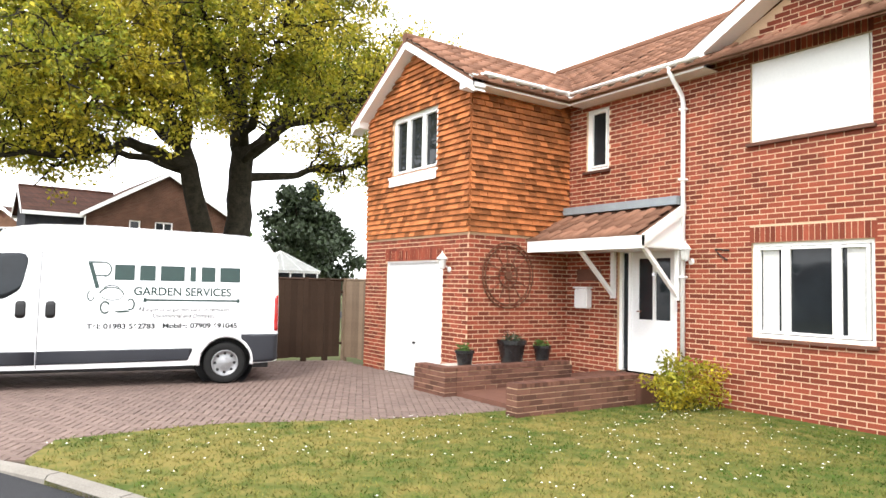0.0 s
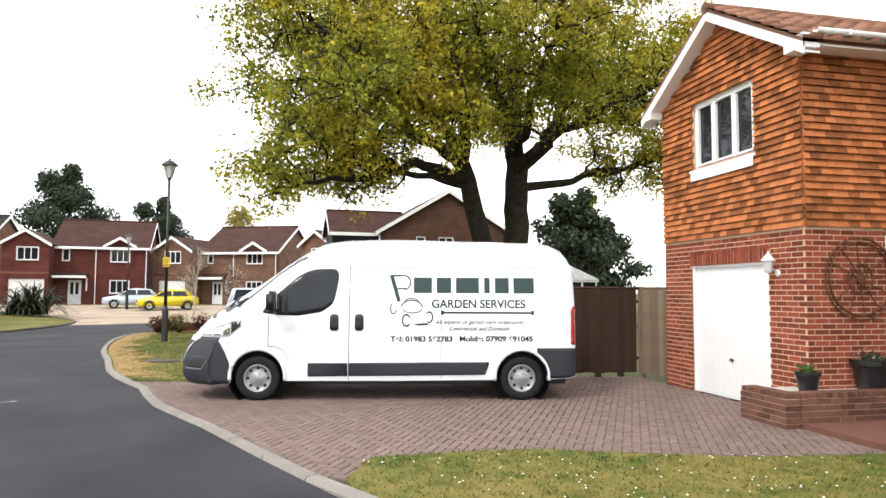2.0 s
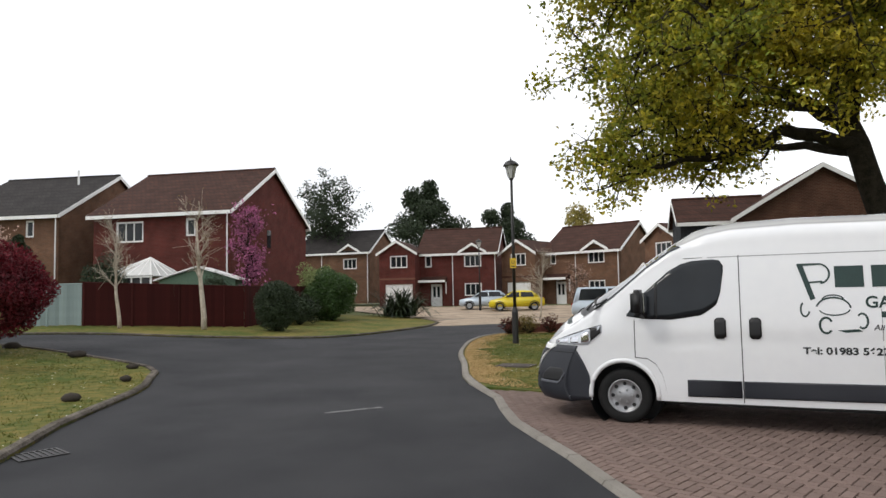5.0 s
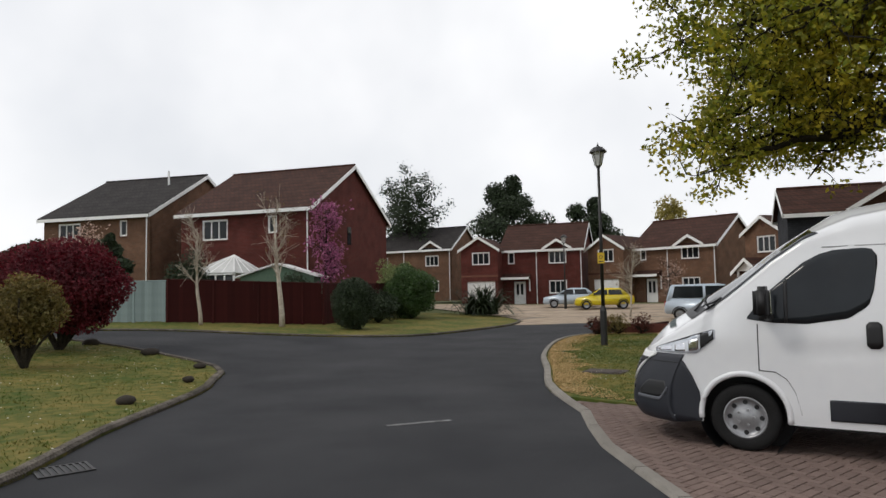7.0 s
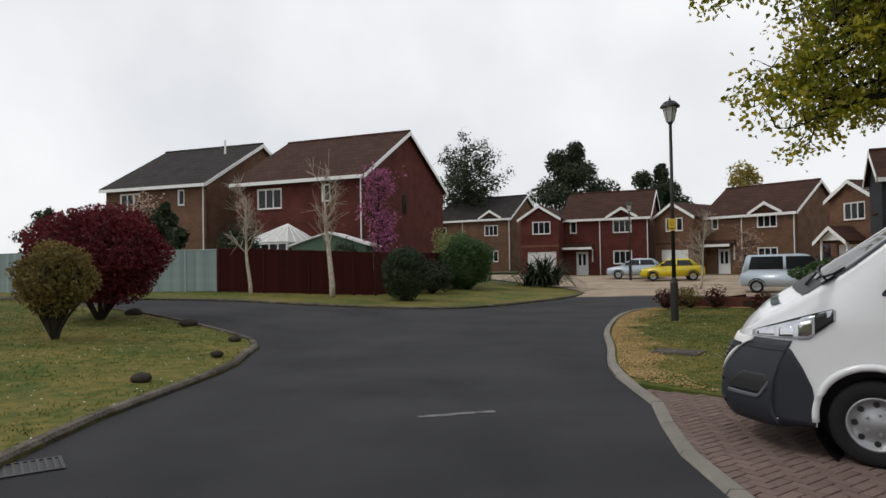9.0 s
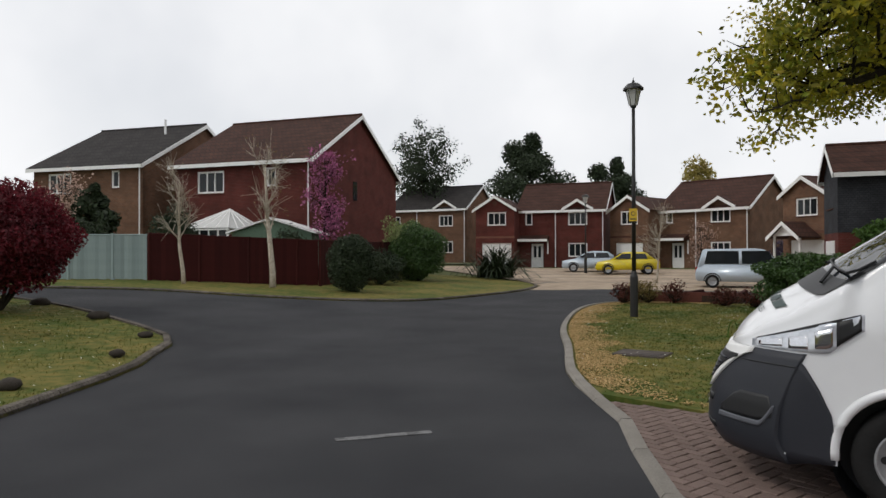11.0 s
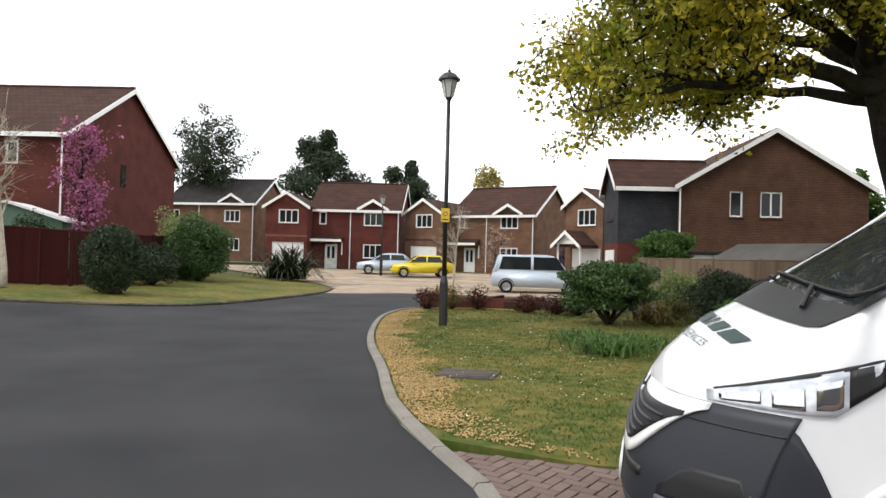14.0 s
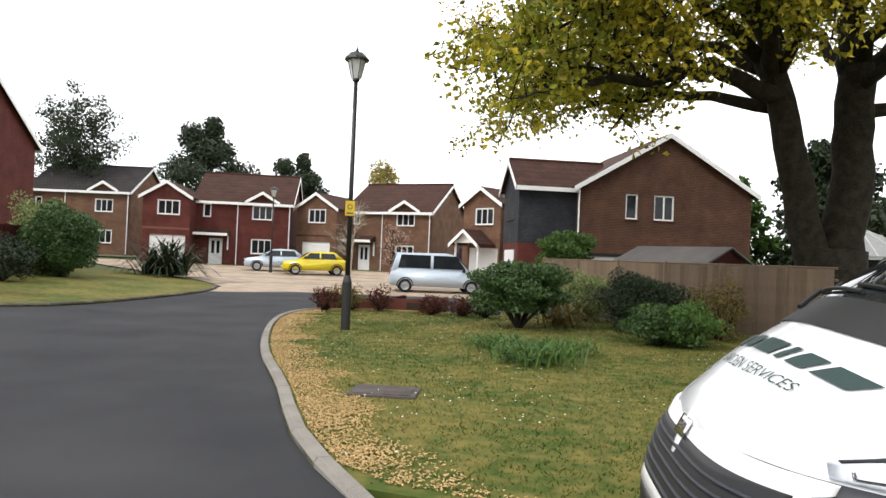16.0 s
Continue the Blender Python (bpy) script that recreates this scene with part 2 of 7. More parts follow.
def thing(name, label, category, m=None, group="", kind=""):
    ob = tagged(new(name), label, category, group, kind)
    ob.empty_display_size = 0.2
    ob.matrix_basis = m or Matrix()
    return ob


def box(bm, x0, x1, y0, y1, z0, z1, m=None):
    vs = [bm.verts.new(Vector((x, y, z)) if m is None else m @ Vector((x, y, z))) for z in (z0, z1) for y in (y0, y1) for x in (x0, x1)]
    for f in ((0, 2, 3, 1), (4, 5, 7, 6), (0, 1, 5, 4), (2, 6, 7, 3), (0, 4, 6, 2), (1, 3, 7, 5)):
        bm.faces.new([vs[i] for i in f])
    return bm


def boxes(*bs, bevel=0.0):
    bm = bmesh.new()
    for b in bs:
        box(bm, *b)
    if bevel:
        bmesh.ops.bevel(bm, geom=bm.edges[:], offset=bevel, segments=2, affect="EDGES")
    return bm


def ring_loft(bm, rings, cap=True):
    rs = [[bm.verts.new(p) for p in r] for r in rings]
    n = len(rs[0])
    for a, b in zip(rs, rs[1:]):
        for i in range(n):
            bm.faces.new((a[i], a[(i + 1) % n], b[(i + 1) % n], b[i]))
    if cap:
        bm.faces.new(rs[0][::-1])
        bm.faces.new(rs[-1])
    return bm


def lathe(profile, n=24, cap=True):
    """A turned shape from (radius, height) pairs."""
    return ring_loft(bmesh.new(), [[(r * math.cos(i * math.tau / n), r * math.sin(i * math.tau / n), z) for i in range(n)] for r, z in profile], cap)


def tube(bm, pts, radii, n=7):
    """A round bar along a line of points."""
    rings = []
    for i, p in enumerate(pts):
        d = (Vector(pts[min(i + 1, len(pts) - 1)]) - Vector(pts[max(i - 1, 0)])).normalized()
        u = d.cross(Vector((0.31, 0.17, 0.93)) if abs(d.z) < 0.9 else Vector((1, 0.2, 0))).normalized()
        v = d.cross(u)
        r = radii[i] if isinstance(radii, (list, tuple)) else radii
        rings.append([Vector(p) + (u * math.cos(k * math.tau / n) + v * math.sin(k * math.tau / n)) * r for k in range(n)])
    return ring_loft(bm, rings)


def ss(t):
    t = min(1, max(0, t))
    return t * t * (3 - 2 * t)


def gz(x, y):
    """The lie of the land: level by the drive, rising to the west and north."""
    return max(0.05 * max(0, min(13, -x - 9)), 0.6 * ss((y - 26) / 26))


def sheet(name, outline, dz, material, label, category, kind="structure", cell=1.5, depth=0.0):
    """A piece of ground that follows the land, with an outline and a thickness."""
    bm = bmesh.new()
    f = bm.faces.new([bm.verts.new((x, y, 0)) for x, y in outline])
    if f.normal.z < 0:
        f.normal_flip()
    for ax in (0, 1):
        lo, hi = min(p[ax] for p in outline), max(p[ax] for p in outline)
        for i in range(1, int((hi - lo) / cell) + 1):
            co, no = [0, 0, 0], [0, 0, 0]
            co[ax], no[ax] = lo + i * cell, 1
            bmesh.ops.bisect_plane(bm, geom=bm.verts[:] + bm.edges[:] + bm.faces[:], plane_co=co, plane_no=no)
    if depth:
        r = bmesh.ops.extrude_face_region(bm, geom=bm.faces[:])
        for v in [g for g in r["geom"] if isinstance(g, bmesh.types.BMVert)]:
            v.co.z = depth
        bmesh.ops.recalc_face_normals(bm, faces=bm.faces[:])
    for v in bm.verts:
        v.co.z += gz(v.co.x, v.co.y) + dz - depth
    bmesh.ops.triangulate(bm, faces=[f for f in bm.faces if len(f.verts) > 4])
    return tagged(part(name, bm, material), label, category, kind=kind)


def text_mesh(name, words, size, material, parent, m, squeeze=1.0, label="", shear=0.0, bold=0.0):
    cu = bpy.data.curves.new(name, "FONT")
    cu.body, cu.size, cu.shear, cu.offset = words, size, shear, bold
    ob = new(name, cu)
    me = bpy.data.meshes.new_from_object(ob.evaluated_get(bpy.context.evaluated_depsgraph_get()))
    bpy.data.objects.remove(ob)
    w = max(v.co.x for v in me.vertices) - min(v.co.x for v in me.vertices)
    me.transform(m @ Matrix.Diagonal((squeeze / w if squeeze else 1, 1, 1, 1)))
    me.materials.clear()
    me.materials.append(material)
    o = new(name, me)
    o.parent = parent
    if label:
        tagged(o, label)
    return o


def smooth_line(pts, step):
    """Evenly spaced points along a soft curve through the given ones."""
    P = [Vector((*p, 0)) for p in pts]
    out = []
    for i in range(len(P) - 1):
        p0, p1, p2, p3 = P[max(i - 1, 0)], P[i], P[i + 1], P[min(i + 2, len(P) - 1)]
        for k in range(12):
            t = k / 12
            out.append(0.5 * (2 * p1 + (p2 - p0) * t + (2 * p0 - 5 * p1 + 4 * p2 - p3) * t * t + (3 * p1 - p0 - 3 * p2 + p3) * t ** 3))
    out.append(P[-1])
    res, acc = [out[0]], 0
    for a, b in zip(out, out[1:]):
        acc += (b - a).length
        if acc >= step:
            res.append(b)
            acc = 0
    if (res[-1] - out[-1]).length > 0.05:
        res.append(out[-1])
    return [(p.x, p.y) for p in res]
# ---- ground ----
gx = [-600, -300, -150, -90] + list(range(-60, 31, 3)) + [40, 60, 90, 150, 300, 600]
gy = [-600, -300, -120, -60, -40] + list(range(-30, 76, 3)) + [90, 130, 200, 350, 700]
tagged(raw("ground", [(x, y, gz(x, y) - 0.06) for y in gy for x in gx],
           [(j * len(gx) + i, j * len(gx) + i + 1, (j + 1) * len(gx) + i + 1, (j + 1) * len(gx) + i) for j in range(len(gy) - 1) for i in range(len(gx) - 1)], FIELD),
       "rough grass and earth beyond the gardens", "ground", kind="structure")

KERB_EAST = smooth_line([(9, -24), (5.6, -16), (3.3, -11), (1.9, -7.4), (1.32, -5.9), (0.75, -4.7), (0.05, -3.2), (-0.62, -1.7), (-1.5, 0.05), (-2.1, 2.0), (-2.65, 3.05), (-3.2, 4.4),
                         (-3.8, 6.7), (-4.45, 8.9), (-4.95, 11.2), (-5.38, 14), (-5.46, 16.2), (-5.1, 17.8), (-4.2, 18.7), (-2.6, 19.0)], 0.9)
KERB_ISLAND = smooth_line([(-3.4, -24), (-4.6, -14), (-5.4, -7), (-6.2, -3.5), (-7.3, -1.4), (-8.6, 1.7), (-9.6, 3.3), (-10.3, 4.3), (-11.4, 4.95), (-13.75, 5.8), (-16.6, 6.6), (-21.3, 7.0), (-30, 7.5)], 0.9)
KERB_FAR = smooth_line([(-32, 6.5), (-22.2, 8.8), (-19.5, 10.7), (-17.9, 11.5), (-15.6, 12.0), (-13.5, 12.75), (-11.8, 13.9), (-10.7, 15.5), (-10.1, 19), (-9.8, 23.7), (-10.4, 27.5), (-12, 30)], 0.9)

sheet("road", [(-3.4, -24), (9, -24)] + [p for p in KERB_EAST[1:]] + [(20, 19.2), (20, 26.8), (-7.0, 26.8), (-9.9, 24.3)] + [p for p in KERB_FAR[::-1] if p[1] < 23.4] + [(-33, 7.2)] + KERB_ISLAND[::-1][1:-1],
      0.0, ASPHALT, "dark grey worn asphalt of the close", "road")
sheet("forecourt", [(-9.9, 24.3), (-7.0, 26.8), (20, 26.8), (20, 29), (4, 34), (1.5, 46), (-26, 47.5), (-26, 43), (-12.5, 31), (-10.3, 27.8)], 0.004, APRON, "pale buff block paved shared forecourt", "paving")
LAWN_EDGE = [(1.0, -4.6), (1.3, -3.85), (2.3, -3.8), (3.05, -3.83), (4.0, -4.2), (4.8, -4.5), (5.6, -4.65), (6.6, -4.75)]
sheet("front_lawn", [p for p in KERB_EAST if p[1] < -4.9] + LAWN_EDGE + [(6.6, -5.2), (9.5, -5.35), (9.5, -24)], 0.035, GRASS, "sunlit front lawn scattered with daisies", "lawn", depth=0.16, cell=1.0)
sheet("verge_lawn", [(-2.5, 3.02)] + [p for p in KERB_EAST if p[1] > 3.3] + [(2, 19.3), (7, 17), (7.2, 5.2), (2.6, 3.1), (0.4, 2.3), (-1.2, 2.5)], 0.035, GRASS, "lawn with daisies and a scorched dry edge", "lawn", depth=0.16, cell=1.0)
sheet("island_lawn", [p for p in KERB_ISLAND] + [(-40, 6), (-40, -24)], 0.035, GRASS, "corner lawn with stones along its kerb", "lawn", depth=0.18, cell=1.5)
sheet("far_lawn", [p for p in KERB_FAR] + [(-16, 31.5), (-19, 30), (-17.5, 22), (-17.2, 16.9), (-22, 14.4), (-40, 12)], 0.035, GRASS, "grass strip below the red fence", "lawn", depth=0.18, cell=1.5)
sheet("plot_north", [(-40, 12.2), (-22, 14.6), (-17.4, 17.2), (-17.6, 22), (-19, 30), (-26, 43), (-60, 60), (-60, 12)], 0.02, GRASS, "gardens behind the fence", "lawn", cell=3)


def kerb_run(pts, label, w=0.13, top=0.075, dropped=False, material=KERB):
    """Concrete kerb stones laid end to end along a line, each its own piece; the road lies to the left of the line."""
    root = thing("kerb", label, "kerb", kind="structure")
    for a, b in zip(pts, pts[1:]):
        a, b = Vector((*a, 0)), Vector((*b, 0))
        d = (b - a).normalized()
        s = d.cross(Vector((0, 0, 1))) * w
        g = 0.008
        bm = bmesh.new()
        ring = []
        for p in (a + d * g, b - d * g):
            z, h = gz(p.x, p.y), (0.04 if dropped and -4.6 < p.y < 3.1 else top)
            q = p + s
            ring.append([(p.x, p.y, z - 0.08), (p.x, p.y, z + h - 0.035), (p.x + s.x * 0.22, p.y + s.y * 0.22, z + h), (q.x, q.y, z + h), (q.x, q.y, z - 0.08)])
        ring_loft(bm, ring)
        bmesh.ops.recalc_face_normals(bm, faces=bm.faces[:])
        part("kerb_stone", bm, material, root)
    return root


kerb_run([p for p in KERB_EAST], "pale concrete kerb along the drive and verge", dropped=True)
kerb_run([p for p in KERB_ISLAND[::-1]], "weathered kerb round the corner lawn", top=0.08, material=OLDKERB)
kerb_run(KERB_FAR[::-1], "weathered kerb below the far grass strip", top=0.08, material=OLDKERB)
DRIVE = [p for p in KERB_EAST if -4.95 < p[1] < 3.25]
DRIVE_OUT = [(x + 0.13, y) for x, y in DRIVE] + [(-1.2, 2.5), (0.4, 2.3), (2.6, 3.1), (6.05, 2.2), (7.23, 1.7), (7.23, -4.9), (6.6, -4.75)] + LAWN_EDGE[::-1][1:]
sheet("driveway", DRIVE_OUT, 0.018, JOINT, "sand bed of the block paved drive", "driveway", depth=0.1, cell=2)
# ---- the near house ----
def wall_core(length, height, thick, holes, top=None):
    """A wall along +x from 0, outer face on y=0, inner on y=thick, with holes (u0, u1, z0, z1) through it; top(u) cuts it off."""
    us = sorted({0, length, *[h[0] for h in holes], *[h[1] for h in holes]} | ({length / 2} if top else set()))
    zs = sorted({0, height, *[h[2] for h in holes], *[h[3] for h in holes]})
    bm = bmesh.new()
    for a, b in zip(us, us[1:]):
        for c, d in zip(zs, zs[1:]):
            if not any(h[0] <= (a + b) / 2 <= h[1] and h[2] <= (c + d) / 2 <= h[3] for h in holes):
                box(bm, a, b, 0, thick, c, d)
    if top:
        for a, b in zip(us, us[1:]):
            ring_loft(bm, [[(a, y, height), (b, y, height), (b, y, top(b)), (a, y, top(a) + 1e-4)] for y in (0, thick)])
    bmesh.ops.remove_doubles(bm, verts=bm.verts[:], dist=2e-4)
    bmesh.ops.recalc_face_normals(bm, faces=bm.faces[:])
    return bm


def laid(u0, u1, z0, z1, holes, pw, ph, joint, stagger=0.5, top=None):
    """Rectangles of courses laid between u0..u1 and z0..z1, cut at the holes."""
    out, row, z = [], 0, z0
    while z + ph * 0.6 <= z1:
        u = u0 - (pw * stagger if row % 2 else 0)
        while u < u1 - 0.03:
            a, b = max(u, u0), min(u + pw - joint, u1)
            zm = z + ph / 2
            for h in holes:
                if h[2] < zm < h[3]:
                    if h[0] <= a and b <= h[1]:
                        b = a
                    elif a < h[0] < b:
                        b = h[0]
                    elif a < h[1] < b:
                        a = h[1]
            if top and zm > min(top(a), top(b)) - 0.03:
                b = a
            if b - a > 0.035:
                out.append((a, b, z, min(z + ph - joint, z1)))
            u += pw
        z += ph
        row += 1
    return out


def clad(name, rects, m, material, parent, tip, foot, near, rest_name, full):
    """Pieces on a wall face: those inside the stretch near(u, z) are objects on shared meshes, the rest one mesh. tip and foot: how far the upper and lower edge stand out."""
    meshes, V, F, count = {}, [], [], 0
    corner = lambda a, b, c, d: [(a, -tip, d), (b, -tip, d), (b, -foot, c), (a, -foot, c), (a, 0.01, d), (b, 0.01, d), (b, 0.01, c), (a, 0.01, c)]
    faces = [(0, 3, 2, 1), (0, 1, 5, 4), (2, 3, 7, 6), (0, 4, 7, 3), (1, 2, 6, 5)]
    for a, b, c, d in rects:
        w, h = round(b - a, 3), round(d - c, 3)
        if near((a + b) / 2, (c + d) / 2) and count < 295 and abs(w - full) < 0.002:
            if (w, h) not in meshes:
                me = bpy.data.meshes.new(name)
                me.from_pydata(corner(-w / 2, w / 2, 0, h), [], faces)
                me.materials.append(material)
                meshes[(w, h)] = me
            o = new(name, meshes[(w, h)])
            o.parent = parent
            o.matrix_basis = m @ pose((a + b) / 2, random.uniform(-0.002, 0.002), c, random.uniform(-0.5, 0.5), random.uniform(-0.3, 0.3), 0)
            count += 1
        else:
            j = random.uniform(-0.002, 0.002)
            k = len(V)
            V += [tuple(m @ Vector((x, y + j, z))) for x, y, z in corner(a, b, c, d)]
            F += [tuple(i + k for i in f) for f in faces]
    if V:
        tagged(raw(rest_name, V, F, material, parent), kind="stuff")


def window(parent, m, w, h, lights, sill=True, glass=GLASS, depth=0.08, fr=0.055, curtain=False, tops=(), name="window", lite=False):
    """A casement window in its opening: u from 0..w, z from 0..h, outer wall face on y=0."""
    root = new(name)
    root.parent, root.matrix_basis = parent, m
    bm = boxes((0, w, depth - 0.035, depth + 0.03, 0, fr), (0, w, depth - 0.035, depth + 0.03, h - fr, h), (0, fr, depth - 0.035, depth + 0.03, fr, h - fr), (w - fr, w, depth - 0.035, depth + 0.03, fr, h - fr))
    part("window_frame", bm, UPVC, root)
    cw = (w - 2 * fr) / sum(lights)
    x = fr
    for i, k in enumerate(lights):
        x2 = x + cw * k
        if i:
            part("mullion", boxes((x - 0.028, x + 0.03, depth - 0.045, depth + 0.03, fr, h - fr)), UPVC, root)
        if not lite:
            s = 0.034
            part("sash", boxes((x + 0.02, x + 0.02 + s, depth - 0.05, depth, fr + 0.01, h - fr - 0.01), (x2 - 0.02 - s, x2 - 0.02, depth - 0.05, depth, fr + 0.01, h - fr - 0.01),
                               (x + 0.02 + s, x2 - 0.02 - s, depth - 0.05, depth, fr + 0.01, fr + 0.01 + s), (x + 0.02 + s, x2 - 0.02 - s, depth - 0.05, depth, h - fr - 0.01 - s, h - fr - 0.01)), UPVC, root)
        if i in tops:
            part("transom", boxes((x + 0.02, x2 - 0.02, depth - 0.052, depth + 0.01, h * 0.68, h * 0.68 + 0.05)), UPVC, root)
        part("pane", boxes((x + 0.01, x2 - 0.01, depth + 0.004, depth + 0.012, fr, h - fr)), glass, root)
        x = x2
    if curtain:
        for a, b in ((fr + 0.07, fr + 0.30), (w - fr - 0.30, w - fr - 0.07)):
            part("curtain", boxes((a, b, depth, depth + 0.0035, fr + 0.045, h - fr - 0.045)), CURTAIN, root, "pale net curtain drawn to the side")
    if sill:
        part("window_sill", boxes((-0.04, w + 0.04, -0.06, depth, -0.045, -0.003)), UPVC if sill == "white" else DARKBRICK, root)
    return root


house = thing("detached_house", "red brick house with tile-hung gable, white trim and integral garage", "house")
XW, YS, XM = 7.23, -2.9, 9.5
EAVE, PITCH = 5.16, 0.6
# the gable wall looks west, its run goes south; u=0 at y=0.6
M_GABLE = Matrix.Translation((XW, 0.62, 0)) @ pose(0, 0, 0, 0, 0, -90)
M_SIDE = Matrix.Translation((XW, YS, 0))
M_MAIN = Matrix.Translation((XM, YS, 0)) @ pose(0, 0, 0, 0, 0, -90)
GW = 0.62 - YS
gtop = lambda u: EAVE + PITCH * (GW / 2 - abs(u - GW / 2)) + 0.02
gar = (0.84, 2.78, 0, 2.15)
gwin = (0.95, 2.56, 3.79, 4.95)
mdoor, mwin, uwin, swin = (1.17, 2.36, 0.0, 2.38), (3.58, 5.17, 1.08, 2.39), (3.57, 5.17, 3.8, 4.96), (0.44, 0.97, 3.79, 4.92)
mtop = lambda u: EAVE + max(0, 0.72 - 0.55 * abs(u - 4.37))


def placed(name, bm, m, material, parent, label=""):
    bm.transform(m)
    return part(name, bm, material, parent, label)


wg = placed("wall", wall_core(GW, EAVE, 0.22, [gar, gwin], gtop), M_GABLE, MORTAR, house)
ws = placed("wall", wall_core(XM - XW, EAVE, 0.22, []), M_SIDE @ Matrix.Translation((0.222, 0, 0)), MORTAR, house)
wm = placed("wall", wall_core(7.6, EAVE, 0.24, [mdoor, mwin, uwin, swin]), M_MAIN, MORTAR, house)
part("wall", boxes((XM, 16, 0.4, 0.62, 0, EAVE), (XW + 0.222, XM, 0.4, 0.618, 0, EAVE), (15.78, 16, -10.5, 0.4, 0, EAVE), (XM + 0.242, 15.78, -10.5, -10.28, 0, EAVE)), DARKBRICK, house, "plain brick outer walls")
# added dark sheets behind the openings, painted in place of indoor shade
part("garage_shade", boxes((XW + 0.5, XW + 0.52, -2.6, 0.3, 0.0, 2.4)), ROOMSHADE, house)
part("room_shade", boxes((XM + 0.6, XM + 0.62, -10, -2.9, 0.1, 5.0)), ROOMSHADE, house)
# gablet over the upper window
bm = bmesh.new()
ring_loft(bm, [[(u, y, EAVE) for u in (2.9, 5.85)] + [(4.375, y, EAVE + 0.72)] for y in (0, 0.22)])
bmesh.ops.recalc_face_normals(bm, faces=bm.faces[:])
placed("gablet", bm, M_MAIN, MORTAR, house)

# white joinery: barge boards, fascia, soffit, gutters, pipe
def slab(a, b, depth, thick, off):
    """A board from a to b, hanging down by depth, thick across off."""
    a, b, off = Vector(a), Vector(b), Vector(off)
    bm = bmesh.new()
    ring_loft(bm, [[p, p - Vector((0, 0, depth)), p - Vector((0, 0, depth)) + off * thick, p + off * thick] for p in (a, b)])
    bmesh.ops.recalc_face_normals(bm, faces=bm.faces[:])
    return bm


RY, RZ = (0.62 + YS) / 2, EAVE + PITCH * (GW / 2) + 0.10
OV = 0.36
for sgn in (1, -1):
    ye = RY + sgn * (GW / 2 + OV)
    part("barge_board", slab((XW - 0.26, RY + sgn * 0.002, RZ), (XW - 0.26, ye, RZ - PITCH * (GW / 2 + OV)), 0.21, 0.03, (1, 0, 0)), UPVC, house, "white barge board")
    part("verge_soffit", slab((XW - 0.228, RY + sgn * 0.002, RZ - 0.17), (XW - 0.228, ye, RZ - 0.17 - PITCH * (GW / 2 + OV)), 0.02, 0.226, (1, 0, 0)), UPVC, house)
    y0, y1 = sorted((ye, RY + sgn * GW / 2))
    part("box_end", boxes((XW - 0.262, XW + 0.0, y0, y1 - 0.002, 4.93, 5.12)), UPVC, house)
zf = 5.16
part("fascia", boxes((XW - 0.02, XM - 0.30, YS - 0.34, YS - 0.315, 4.97, zf + 0.02)), UPVC, house, "white fascia board")
part("soffit", boxes((XW, XM - 0.30, YS - 0.315, YS - 0.004, 4.97, 4.985)), UPVC, house)
part("fascia", boxes((XM - 0.34, XM - 0.315, -5.95, YS - 0.342, 4.97, zf + 0.02)), UPVC, house, "white fascia board")
part("soffit", boxes((XM - 0.315, XM - 0.004, -5.95, YS - 0.34, 4.97, 4.985)), UPVC, house)


def gutter(a, b):
    bm = bmesh.new()
    a, b = Vector(a), Vector(b)
    d = (b - a).normalized()
    o = d.cross(Vector((0, 0, 1)))
    prof = [(math.cos(t) * 0.058, math.sin(t) * 0.058) for t in np.linspace(math.pi, 2 * math.pi, 9)] + [(math.cos(t) * 0.05, math.sin(t) * 0.05) for t in np.linspace(2 * math.pi, math.pi, 9)]
    ring_loft(bm, [[p + o * u + Vector((0, 0, v)) for u, v in prof] for p in (a, b)])
    bmesh.ops.recalc_face_normals(bm, faces=bm.faces[:])
    return part("gutter", bm, UPVC, house, "white plastic gutter", True)


gutter((XW - 0.1, YS - 0.41, 5.16), (XM - 0.40, YS - 0.41, 5.16))
gutter((XM - 0.41, YS - 0.42, 5.155), (XM - 0.41, -5.95, 5.155))
for x in (7.6, 8.4, 9.0):
    part("gutter_bracket", boxes((x, x + 0.03, YS - 0.475, YS - 0.35, 5.10, 5.172)), UPVC, house)
bm = bmesh.new()
tube(bm, [(XM - 0.41, -5.4, 5.12), (XM - 0.40, -5.4, 5.02), (XM - 0.09, -5.4, 4.72), (XM - 0.055, -5.4, 4.6), (XM - 0.055, -5.4, 0.12)], 0.036, 10)
part("downpipe", bm, UPVC, house, "white plastic downpipe", True)
for z in (0.6, 1.9, 3.4, 4.5):
    part("pipe_clip", boxes((XM - 0.1, XM - 0.002, -5.45, -5.35, z, z + 0.03)), UPVC, house)
# gablet boards
for sgn in (1, -1):
    c = -4.37 + YS
    part("barge_board", slab((XM - 0.345, c + sgn * 0.002, EAVE + 0.98), (XM - 0.345, c - sgn * 1.72, EAVE + 0.98 - 0.55 * 1.72), 0.22, 0.03, (1, 0, 0)), UPVC, house, "white barge board")
    part("verge_soffit", slab((XM - 0.31, c + sgn * 0.002, EAVE + 0.79), (XM - 0.31, c - sgn * 1.72, EAVE + 0.79 - 0.55 * 1.72), 0.02, 0.307, (1, 0, 0)), UPVC, house)


